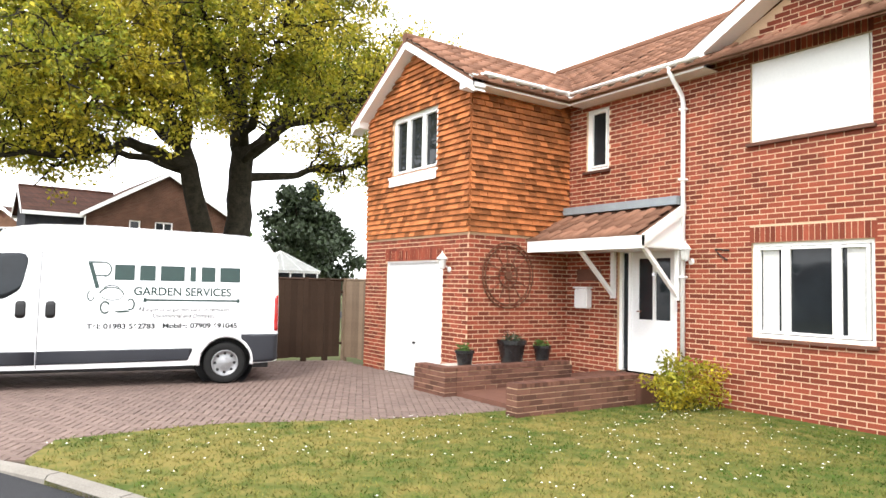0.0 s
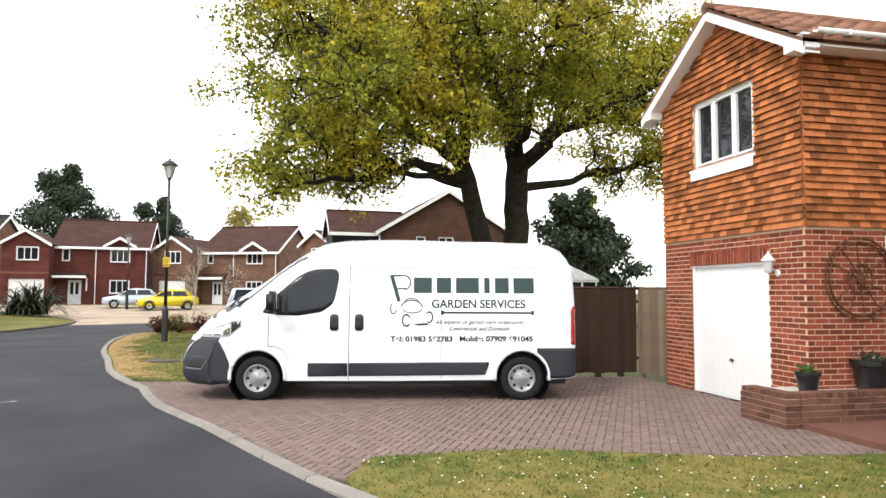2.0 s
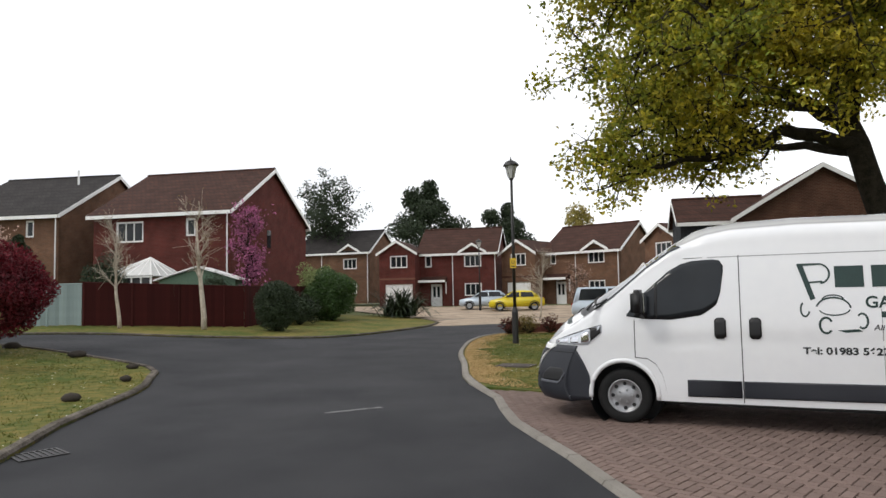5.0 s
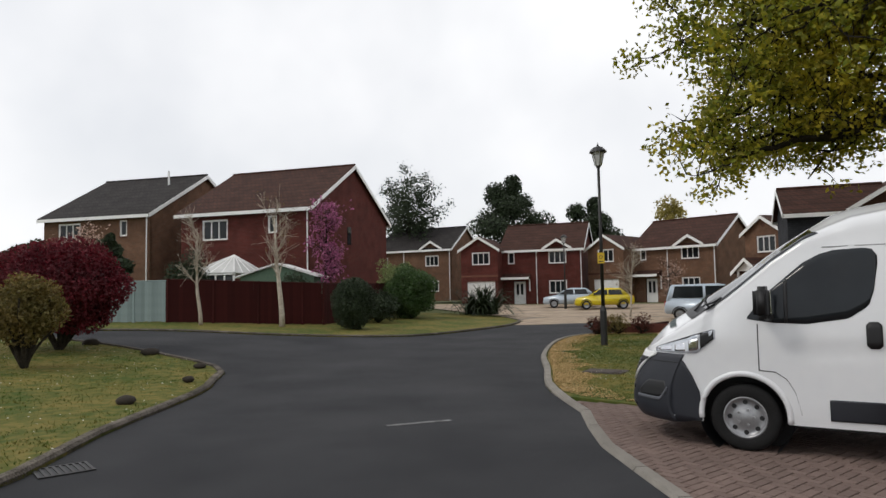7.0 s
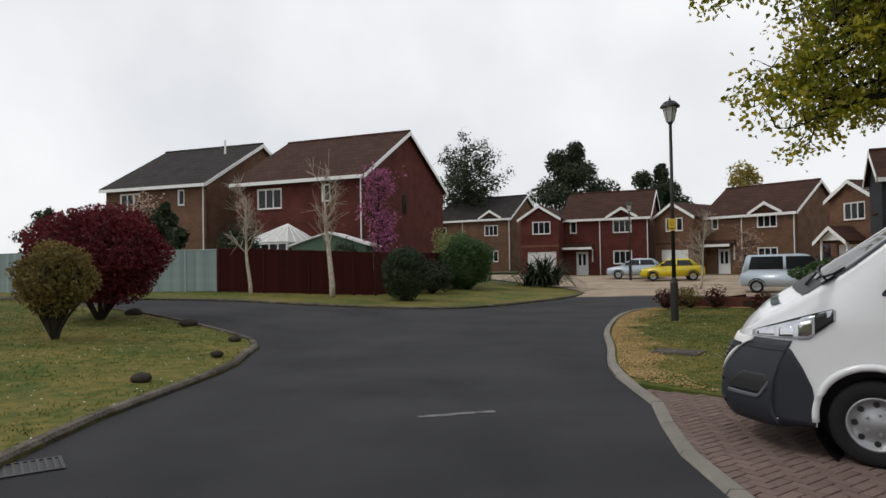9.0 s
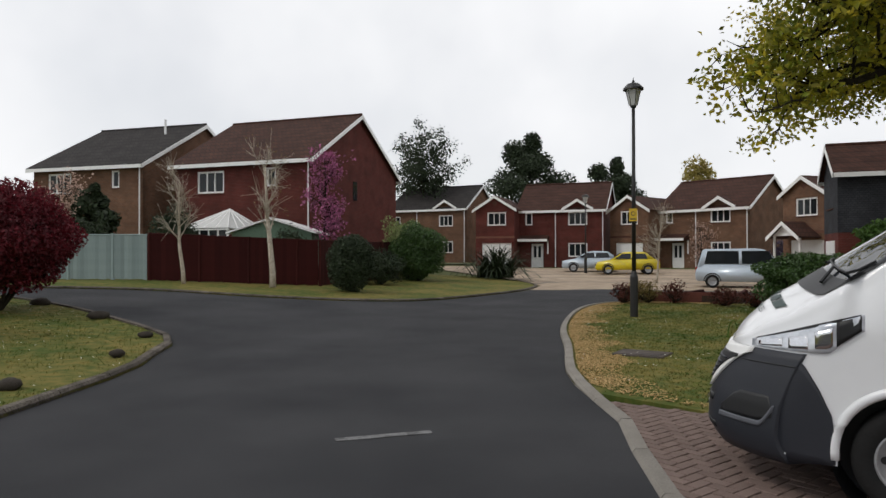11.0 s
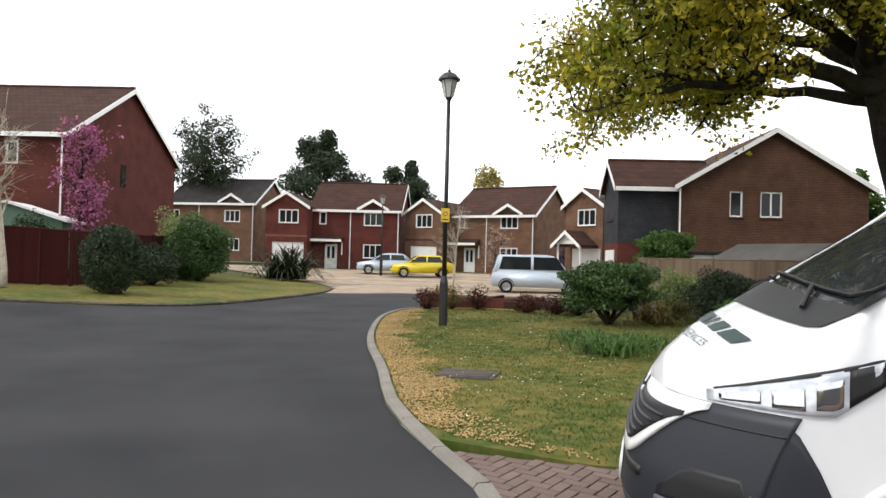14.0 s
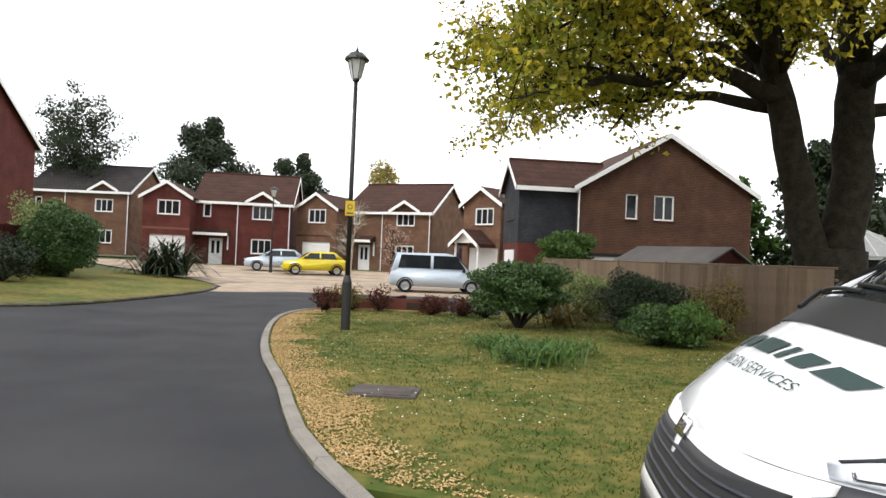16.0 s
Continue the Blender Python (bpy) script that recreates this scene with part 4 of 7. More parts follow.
def flank(name, outline, out, material, parent, sides=(-1,), label="", nz=10, nx=None):
    """A panel that lies on the van's flank: outline gives (x, low z, high z) columns; out is how far it stands off."""
    obs = []
    for sd in sides:
        bm = bmesh.new()
        grid = []
        for x, z0, z1 in outline:
            grid.append([bm.verts.new((x, CY + sd * (van_side(x, z0 + (z1 - z0) * i / nz) + out), z0 + (z1 - z0) * i / nz)) for i in range(nz + 1)])
        back = [[bm.verts.new((v.co.x, v.co.y - sd * (out + 0.02), v.co.z)) for v in (c[0], c[-1])] for c in grid]
        for k, (a, b) in enumerate(zip(grid, grid[1:])):
            for i in range(nz):
                bm.faces.new((a[i], b[i], b[i + 1], a[i + 1]))
            bm.faces.new((a[0], back[k][0], back[k + 1][0], b[0]))
            bm.faces.new((a[-1], b[-1], back[k + 1][1], back[k][1]))
        for c, bk in ((grid[0], back[0]), (grid[-1], back[-1])):
            bm.faces.new(c + [bk[1], bk[0]])
        bmesh.ops.recalc_face_normals(bm, faces=bm.faces[:])
        obs.append(part(name, bm, material, parent, label, True))
    return obs[0]


def cols_of(x0, x1, lo, hi, n=14):
    return [(x, lo(x), hi(x)) for x in np.linspace(x0, x1, n)]


# cab glass, mouldings and bumpers
flank("cab_window", cols_of(0.06, 1.205, lambda x: float(np.interp(x, (0.06, 0.3, 0.6, 0.95, 1.12, 1.17, 1.205), (1.33, 1.295, 1.285, 1.34, 1.46, 1.62, 1.86))), lambda x: float(np.interp(x, (0.06, 0.24, 0.57, 0.72, 0.85, 1.1, 1.17, 1.205), (1.35, 1.585, 1.88, 1.965, 2.0, 2.01, 1.995, 1.93))), 30), 0.004, GLASS, van, (-1, 1), "dark cab door glass", 8)
flank("window_divider", [(0.40, 1.30, 1.70), (0.435, 1.30, 1.73)], 0.008, BLACK, van, (-1, 1))
flank("side_moulding", [(0.76, 0.37, 0.565), (0.80, 0.37, 0.57), (1.36, 0.375, 0.57)], 0.012, VANPLASTIC, van, (-1, 1), "dark plastic rubbing strip")
flank("side_moulding", [(1.385, 0.375, 0.57), (2.5, 0.385, 0.58), (3.46, 0.395, 0.585), (3.52, 0.55, 0.585)], 0.012, VANPLASTIC, van, (-1, 1), "dark plastic rubbing strip")
flank("rear_corner_trim", [(4.27, 0.70, 0.80), (4.36, 0.60, 0.80), (4.44, 0.34, 0.80), (4.62, 0.34, 0.80), (4.78, 0.35, 0.80), (4.866, 0.38, 0.80)], 0.014, VANPLASTIC, van, (-1, 1), "dark plastic rear corner")
flank("tail_light", [(4.80, 0.86, 1.38), (4.83, 0.85, 1.43), (4.866, 0.85, 1.45)], 0.006, REDLAMP, van, (-1, 1), "red tail light")
for x in (1.372,):
    flank("panel_gap", [(x, 0.32, 2.05), (x + 0.010, 0.32, 2.05)], 0.0015, BLACK, van, (-1, 1), nz=26)
flank("panel_gap", [(2.78, 0.34, 1.40), (2.788, 0.34, 1.40)], 0.0012, STEEL, van, (-1, 1), nz=26)
flank("panel_gap", [(0.15, 0.82, 1.28), (0.16, 0.82, 1.28)], 0.0015, BLACK, van, (-1, 1))
flank("panel_gap", [(0.15, 0.815, 0.825), (0.30, 0.805, 0.815), (0.40, 0.74, 0.75), (0.47, 0.62, 0.63), (0.52, 0.40, 0.41)], 0.0015, BLACK, van, (-1, 1), nz=1)
for z, x0, x1 in ((2.03, 0.75, 4.7), (1.01, 1.4, 4.75)):
    flank("swage_line", cols_of(x0, x1, lambda x: z, lambda x: z + 0.009, 24), 0.0015, STEEL, van, (-1, 1), nz=1)
for x0 in (1.085, 1.465):
    h = flank("door_handle", [(x0, 1.09, 1.28), (x0 + 0.03, 1.06, 1.31), (x0 + 0.10, 1.06, 1.31), (x0 + 0.13, 1.09, 1.28)], 0.012, BLACK, van, (-1,), "black recessed door handle", 4)
for cx in (0, 4.035):
    for sd in (-1, 1):
        bm = bmesh.new()
        arc = [(cx + ARCH * math.cos(a), 0.36 + ARCH * math.sin(a)) for a in np.linspace(-0.12, math.pi + 0.12, 30)]
        tube(bm, [(x, CY + sd * (van_side(x, z) - 0.012), z) for x, z in arc], 0.032, 8)
        part("arch_lip", bm, VANWHITE, van, smooth=True)
        bm = bmesh.new()
        ring_loft(bm, [[(cx + 0.45 * math.cos(a), CY + sd * y, 0.36 + 0.45 * math.sin(a)) for a in np.linspace(0, math.tau, 32, endpoint=False)] for y in (0.97, 0.6)], False)
        bm.faces.new([bm.verts.new((cx + 0.45 * math.cos(a), CY + sd * 0.6, 0.36 + 0.45 * math.sin(a))) for a in np.linspace(0, math.tau, 32, endpoint=False)])
        part("wheel_well", bm, BLACK, van)

for cx in (0, 4.035):
    for sd in (-1, 1):
        w = new("wheel")
        w.parent, w.matrix_basis = van, Matrix.Translation((cx, CY + sd * 0.885, 0.335)) @ pose(0, 0, 0, 90 * -sd * -1)
        w.matrix_basis = Matrix.Translation((cx, CY + sd * 0.885, 0.335)) @ (pose(0, 0, 0, 90) if sd < 0 else pose(0, 0, 0, -90))
        part("tyre", lathe([(0.2, -0.1), (0.31, -0.11), (0.335, -0.08), (0.337, 0.06), (0.325, 0.095), (0.29, 0.11), (0.215, 0.105), (0.2, 0.09)], 36, False), RUBBER, w, smooth=True)
        rim = part("rim", lathe([(0.212, 0.02), (0.212, 0.1), (0.195, 0.105), (0.185, 0.075), (0.15, 0.055), (0.10, 0.075), (0.07, 0.085), (0.045, 0.10), (0.0001, 0.10)], 30), STEEL, w, "silver steel wheel", True)
        for k in range(8):
            a = k * math.tau / 8
            part("vent_hole", lathe([(0.024, 0), (0.024, 0.02)], 12), BLACK, rim).matrix_basis = pose(0.152 * math.cos(a), 0.152 * math.sin(a), 0.052)
        for k in range(5):
            a = k * math.tau / 5
            part("wheel_nut", lathe([(0.014, 0.07), (0.014, 0.1)], 6), STEEL, rim).matrix_basis = pose(0.078 * math.cos(a), 0.078 * math.sin(a), 0)
part("underbody", boxes((-0.75, 4.8, 0.42, 1.58, 0.2, 0.36), (0.5, 3.55, 0.12, 1.88, 0.26, 0.36)), BLACK, van)


# front: surface of the nose by angle and height
def nose(a, z, out=0.0):
    """A point on the front skin: a runs from -1 (left corner) to 1; z is the height."""
    w = 1.01
    y = w * math.sin(a * math.pi / 2 * 0.98)
    base = -1.28 + 0.56 * (abs(y) / w) ** 3.8
    lean = nose_lean(z)
    low = 0.10 * max(0, (0.42 - z) / 0.2) ** 2
    nx_, ny = -math.cos(a * 1.2), math.sin(a * 1.2)
    return Vector((base + lean + low + nx_ * out, CY + y + ny * out, z))


def nose_patch(name, a0, a1, lo, hi, out, material, parent=van, label="", na=24, nz=8, thick=0.03):
    bm = bmesh.new()
    grid = []
    for i in range(na + 1):
        a = a0 + (a1 - a0) * i / na
        z0, z1 = lo(a), hi(a)
        grid.append([bm.verts.new(nose(a, z0 + (z1 - z0) * k / nz, out)) for k in range(nz + 1)])
    for p, q in zip(grid, grid[1:]):
        for k in range(nz):
            bm.faces.new((p[k], q[k], q[k + 1], p[k + 1]))
    edge = [c[0] for c in grid] + grid[-1][1:] + [c[-1] for c in grid[-2::-1]] + grid[0][-2:0:-1]
    inn = [bm.verts.new(v.co + Vector((thick, (CY - v.co.y) * thick, 0))) for v in edge]
    for i in range(len(edge)):
        j = (i + 1) % len(edge)
        bm.faces.new((edge[i], edge[j], inn[j], inn[i]))
    bmesh.ops.recalc_face_normals(bm, faces=bm.faces[:])
    return part(name, bm, material, parent, label, True)


K = lambda v: (lambda a: v)
bump_ = nose_patch("front_bumper", -1, 1, K(0.24), K(0.955), 0.012, VANPLASTIC, label="dark grey plastic front bumper", na=40, nz=14, thick=0.2)
flank("bumper_corner", [(-0.76, 0.26, 0.95), (-0.66, 0.26, 0.95), (-0.58, 0.26, 0.88), (-0.5, 0.27, 0.74), (-0.43, 0.27, 0.58), (-0.41, 0.28, 0.42)], 0.013, VANPLASTIC, van, (-1, 1), "dark grey bumper corner")
shield_lo = lambda a: 0.595 + 0.33 * ss((abs(a) - 0.26) / 0.36)
inner_lo = lambda a: 0.65 + 0.225 * ss((abs(a) - 0.22) / 0.33)
nose_patch("grille_surround", -0.60, 0.60, shield_lo, K(0.955), 0.030, UPVC, label="pale grille surround", thick=0.05, na=36)
gr = nose_patch("grille", -0.53, 0.53, inner_lo, K(0.895), 0.036, BLACK, label="black slatted grille", thick=0.03, na=36)
for i in range(5):
    z = 0.668 + i * 0.043
    am = next(k * 0.01 for k in range(54, 0, -1) if inner_lo(k * 0.01) < z - 0.004) - 0.01
    nose_patch("grille_slat", -am, am, K(z), K(z + 0.012), 0.046, VANPLASTIC, gr, nz=2, thick=0.012)
nose_patch("badge", -0.045, 0.045, K(0.89), K(0.965), 0.05, CHROME, gr, nz=3, na=6, thick=0.01)
nose_patch("air_intake", -0.47, 0.47, K(0.34), K(0.385), 0.018, BLACK, nz=2)
nose_patch("upper_intake", -0.42, 0.42, K(0.525), K(0.57), 0.02, BLACK, nz=2)
nose_patch("bumper_crease", -0.97, 0.97, K(0.865), K(0.872), 0.017, BLACK, nz=1, thick=0.02)
for s in (-1, 1):
    a0, a1 = sorted((s * 0.53, s * 0.90))
    nose_patch("fog_recess", a0, a1, lambda a: 0.49 + 0.03 * ss((abs(a) - 0.78) / 0.1), lambda a: 0.53 + 0.13 * ss((abs(a) - 0.52) / 0.12) * ss((0.92 - abs(a)) / 0.1), 0.017, BLACK, label="black fog lamp recess", na=10)
    nose_patch("recess_trim", a0, a1, lambda a: 0.452 + 0.12 * ss((abs(a) - 0.80) / 0.12), lambda a: 0.484 + 0.13 * ss((abs(a) - 0.80) / 0.12), 0.026, TRIMGREY, na=16, nz=3, thick=0.02)
plate = nose_patch("number_plate", -0.165, 0.165, K(0.39), K(0.50), 0.03, PLATEWHITE, label="white number plate with black characters", na=6, nz=2, thick=0.012)
text_mesh("plate_characters", "BF16 YGZ", 0.098, INK, plate, Matrix.Translation((nose(0.16, 0.42, 0.036).x - 0.012, CY + 0.235, 0.413)) @ pose(0, 0, 0, 90, 0, -90), 0.47, bold=0.002)
for s in (-1, 1):
    bm = bmesh.new()
    grid = []
    for i in range(15):
        t = i / 14
        x = -0.93 + 0.67 * t
        ylow = 0.68 + 0.30 * min(1, t / 0.55)
        z0 = 0.965 + 0.01 * t + 0.15 * max(0, t - 0.72) / 0.28
        z1 = 1.01 + 0.21 * t
        y0 = van_side(x, z0) + 0.014
        zb, zm, zs, wl_, wt, r = lerp_rows(VAN_ROWS, x)
        grid.append([bm.verts.new((x, CY + s * (van_side(x, z0 + (z1 - z0) * k / 6) + 0.014), z0 + (z1 - z0) * k / 6)) for k in range(7)])
    for p, q in zip(grid, grid[1:]):
        for k in range(6):
            bm.faces.new((p[k], q[k], q[k + 1], p[k + 1]))
    r_ = bmesh.ops.extrude_face_region(bm, geom=bm.faces[:])
    for v in [g_ for g_ in r_["geom"] if isinstance(g_, bmesh.types.BMVert)]:
        v.co += Vector((0.03, -s * 0.04, -0.0))
    bmesh.ops.recalc_face_normals(bm, faces=bm.faces[:])
    hl = part("headlight", bm, LAMPGLASS, van, "clear headlight with dark rear end", True)
    for q, (xa, xb, f0, f1, mt, nm) in enumerate(((-0.88, -0.72, 0.2, 0.7, CHROME, "reflector"), (-0.68, -0.56, 0.12, 0.72, CHROME, "reflector"), (-0.52, -0.42, 0.15, 0.8, CHROME, "reflector"), (-0.40, -0.265, 0.03, 0.97, BLACK, "lamp_end"), (-0.90, -0.27, 0.97, 1.06, BLACK, "upper_seal"))):
        col = []
        for x in np.linspace(xa, xb, 6):
            t = (x + 0.93) / 0.67
            lo_, hi_ = 0.965 + 0.01 * t + 0.15 * max(0, t - 0.72) / 0.28, 1.01 + 0.21 * t
            col.append((x, lo_ + (hi_ - lo_) * f0, lo_ + (hi_ - lo_) * f1))
        flank(nm, col, 0.018, mt, hl, (s,), nz=4)

# bonnet trim, windscreen, scuttle and wipers, taken from the same skin
def top_skin(x, t, out=0.0):
    """A point over the bonnet and screen: t from -1 to 1 across."""
    sec = van_section(x)
    top = sec[25:]
    k = (1 - abs(t)) * (len(top) - 1)
    i = min(int(k), len(top) - 2)
    f = k - i
    w, z = (top[i][j] + (top[i + 1][j] - top[i][j]) * f for j in (0, 1))
    return Vector((x - out * 0.7, CY + (w + out * 0.2) * (1 if t > 0 else -1), z + out * 0.7))


def skin_patch(name, x0, x1, t0, t1, out, material, label="", nx=12, nt=24, parent=van, bows=(0.72, 0.72)):
    bm = bmesh.new()
    grid = []
    for i in range(nx + 1):
        u = i / nx
        row = []
        for k in range(nt + 1):
            t = t0(u) + (t1(u) - t0(u)) * k / nt
            bow = (bows[0] + (bows[1] - bows[0]) * u) * t * t
            row.append(bm.verts.new(top_skin(x0 + (x1 - x0) * u + bow, t, out)))
        grid.append(row)
    for p, q in zip(grid, grid[1:]):
        for k in range(nt):
            bm.faces.new((p[k], p[k + 1], q[k + 1], q[k]))
    bmesh.ops.recalc_face_normals(bm, faces=bm.faces[:])
    if sum(f.normal.z for f in bm.faces) < 0:
        bmesh.ops.reverse_faces(bm, faces=bm.faces[:])
    return part(name, bm, material, parent, label, True)


screen = skin_patch("windscreen", -0.55, 0.60, lambda u: -0.84 + 0.04 * u, lambda u: 0.84 - 0.04 * u, 0.006, GLASS, "raked windscreen reflecting the oak", bows=(0.62, 0.2))
skin_patch("scuttle", -0.72, -0.55, lambda u: -0.80 - 0.06 * u, lambda u: 0.80 + 0.06 * u, 0.008, BLACK, "black scuttle panel below the screen", bows=(0.68, 0.62))
for a, b in (((-0.52, -0.74), (-0.48, 0.02)), ((-0.52, -0.05), (-0.46, 0.66))):
    wp = new("wiper")
    wp.parent = van
    bm = bmesh.new()
    tube(bm, [top_skin(a[0] + (b[0] - a[0]) * t + 0.62 * (a[1] + (b[1] - a[1]) * t) ** 2, a[1] + (b[1] - a[1]) * t, 0.02) for t in np.linspace(0, 1, 8)], 0.010, 6)
    part("wiper_blade", bm, BLACK, wp)
    bm = bmesh.new()
    tube(bm, [top_skin(-0.63 + 0.66 * (a[1] + 0.3) ** 2, a[1] + 0.3, 0.02), top_skin(-0.51 + 0.62 * (a[1] * 0.5 + b[1] * 0.5) ** 2, (a[1] * 0.5 + b[1] * 0.5), 0.03)], 0.012, 6)
    part("wiper_arm", bm, BLACK, wp)
for s in (-1, 1):
    mr = new("door_mirror")
    mr.parent, mr.matrix_basis = van, Matrix.Translation((0.22, CY + s * 1.02, 1.36))
    bm = boxes((-0.06, 0.10, -0.13, 0.13, -0.02, 0.30))
    bmesh.ops.bevel(bm, geom=bm.edges[:], offset=0.045, segments=3, affect="EDGES")
    bm.transform(Matrix.Translation((0, s * 0.16, 0)))
    part("mirror_housing", bm, BLACK, mr, smooth=True)
    part("mirror_glass", boxes((0.098, 0.104, s * 0.16 - 0.1, s * 0.16 + 0.1, 0.03, 0.26)), CHROME, mr)
    bm = bmesh.new()
    tube(bm, [(0.05, -s * 0.06, -0.03), (0.03, s * 0.1, 0.02)], 0.045, 8)
    part("mirror_arm", bm, BLACK, mr)

# lettering on the flank and bonnet
def flank_shape(name, polys, material, parent=van, out=0.004):
    bm = bmesh.new()
    for poly in polys:
        bm.faces.new([bm.verts.new((x, CY - van_side(x, z) - out, z)) for x, z in poly])
    bmesh.ops.recalc_face_normals(bm, faces=bm.faces[:])
    return part(name, bm, material, parent)


def flank_text(name, words, x, z, width, size, material, shear=0.0, bold=0.0):
    o = text_mesh(name, words, size, material, van, Matrix(), width, shear=shear, bold=bold)
    for v in o.data.vertices:
        vx, vz = x + v.co.x, z + v.co.y
        v.co = (vx, CY - van_side(vx, vz) - 0.004, vz)
    return o


flank_text("lettering", "GARDEN SERVICES", 2.635, 1.415, 1.45, 0.178, INKGREEN, bold=0.004)
flank_text("lettering", "All aspects of garden care undertaken", 2.70, 1.17, 1.36, 0.085, INK, shear=0.2)
flank_text("lettering", "Commercial and Domestic", 2.91, 1.07, 0.93, 0.085, INK, shear=0.2)
flank_text("lettering", "Tel: 01983 562783", 2.01, 0.90, 0.95, 0.108, INK, bold=0.0035)
flank_text("lettering", "Mobile: 07909 691045", 3.065, 0.905, 1.13, 0.108, INK, bold=0.0035)
flank_shape("lettering_bar", [[(2.78, 1.325), (4.225, 1.325), (4.225, 1.355), (2.78, 1.355)]], INKGREEN)
for x0 in (2.78, 4.18):
    flank_shape("lettering_bar_end", [[(x0, 1.308), (x0 + 0.045, 1.308), (x0 + 0.045, 1.372), (x0, 1.372)]], INKGREEN, out=0.005)


def name_shapes(u0, u1, v0, v1):
    """The trading name as plain bars of its size and weight."""
    out, h, w = [], v1 - v0, u1 - u0
    for a, b in ((0.0, 0.15), (0.19, 0.31), (0.35, 0.54), (0.585, 0.63), (0.675, 0.79), (0.83, 1.0)):
        out.append([(u0 + w * a, v0 + h * 0.12), (u0 + w * b, v0 + h * 0.12), (u0 + w * b, v0 + h * 0.9), (u0 + w * a, v0 + h * 0.9)])
    return out


for bar in name_shapes(2.36, 4.23, 1.605, 1.91):
    flank_shape("name_bar", [bar], INKGREEN)


def arc_band(cx, cz, rx, rz, a0, a1, w, n=12):
    pts = []
    for i in range(n):
        b0, b1 = a0 + (a1 - a0) * i / n, a0 + (a1 - a0) * (i + 1) / n
        pts.append([(cx + rx * math.cos(b0), cz + rz * math.sin(b0)), (cx + rx * math.cos(b1), cz + rz * math.sin(b1)), (cx + (rx + w) * math.cos(b1), cz + (rz + w) * math.sin(b1)), (cx + (rx + w) * math.cos(b0), cz + (rz + w) * math.sin(b0))])
    return pts


LOGO = ([[(1.99, 1.90), (2.05, 1.90), (2.16, 1.52), (2.11, 1.50)], [(1.99, 1.89), (2.22, 1.90), (2.22, 1.92), (1.99, 1.92)], [(2.07, 1.69), (2.24, 1.70), (2.24, 1.72), (2.07, 1.71)]]
        + arc_band(2.21, 1.80, 0.09, 0.10, -1.5, 1.5, 0.02) + arc_band(2.05, 1.40, 0.035, 0.07, 2.0, 6.0, 0.018) + arc_band(2.25, 1.22, 0.05, 0.075, 0.5, 5.6, 0.024) + arc_band(2.60, 1.27, 0.04, 0.07, -2.2, 2.4, 0.022)
        + arc_band(2.33, 1.40, 0.16, 0.12, 0.1, 2.9, 0.018) + arc_band(2.34, 1.40, 0.14, 0.06, 3.3, 6.2, 0.014) + arc_band(2.33, 1.50, 0.10, 0.05, 0.2, 3.0, 0.014)
        + [[(2.36, 1.165), (2.56, 1.18), (2.60, 1.155), (2.44, 1.14)]])
flank_shape("logo_mark", LOGO, INKGREEN)


def bonnet_place(u, v):
    """u across the bonnet to the van's left, v up it."""
    return top_skin(-1.15 + v * 0.36 + 0.52 * u * u, max(-0.99, min(0.99, u)), 0.008)


for poly in name_shapes(0.0, 1.0, 0.0, 1.0):
    bm = bmesh.new()
    (xa, za), (xb, zb) = poly[0], poly[2]
    grid = [[bm.verts.new(bonnet_place(0.30 - 0.74 * (xa + (xb - xa) * i / 4) - 0.04 * z, 0.64 + 0.26 * z)) for z in (za, (za + zb) / 2, zb)] for i in range(5)]
    for p, q in zip(grid, grid[1:]):
        for k in range(2):
            bm.faces.new((p[k], q[k], q[k + 1], p[k + 1]))
    part("name_bar", bm, INKGREEN, van)
o = text_mesh("lettering", "GARDEN SERVICES", 1.0, INKGREEN, van, Matrix(), 1.0)
for v in o.data.vertices:
    v.co = bonnet_place(0.20 - 0.56 * v.co.x, 0.42 + 0.16 * v.co.y)
bm = bmesh.new()
for poly in LOGO:
    bm.faces.new([bm.verts.new(bonnet_place(0.46 - (x - 2.0) * 0.26, 0.24 + (z - 1.15) * 0.85)) for x, z in poly])
bmesh.ops.recalc_face_normals(bm, faces=bm.faces[:])
part("logo_mark", bm, INKGREEN, van)
# ---- the houses of the close ----
REDWALL = brick_mat("far_red_brick", (0.115, 0.026, 0.021), (0.085, 0.02, 0.017), (0.11, 0.05, 0.04))
BROWNWALL = brick_mat("far_brown_brick", (0.17, 0.085, 0.05), (0.125, 0.062, 0.04), (0.17, 0.12, 0.085))
DARKWALL = brick_mat("far_dark_brick", (0.09, 0.04, 0.026), (0.065, 0.03, 0.02), (0.12, 0.075, 0.05))
SLATEHUNG = brick_mat("grey_hung_tile", (0.045, 0.048, 0.055), (0.035, 0.037, 0.042), (0.02, 0.02, 0.022), 0.17, 0.1, 0.008)
FARROOF = brick_mat("far_brown_roof_tile", (0.07, 0.032, 0.023), (0.055, 0.027, 0.02), (0.04, 0.022, 0.018), 0.3, 0.28, 0.03)
GREYROOF = brick_mat("far_grey_roof_tile", (0.042, 0.038, 0.036), (0.034, 0.031, 0.03), (0.028, 0.025, 0.025), 0.3, 0.28, 0.03)


def prism(bm, pts, y0, y1):
    ring_loft(bm, [[(x, y, z) for x, z in pts] for y in (y0, y1)])
    return bm


def fixed(bm):
    bmesh.ops.recalc_face_normals(bm, faces=bm.faces[:])
    return bm


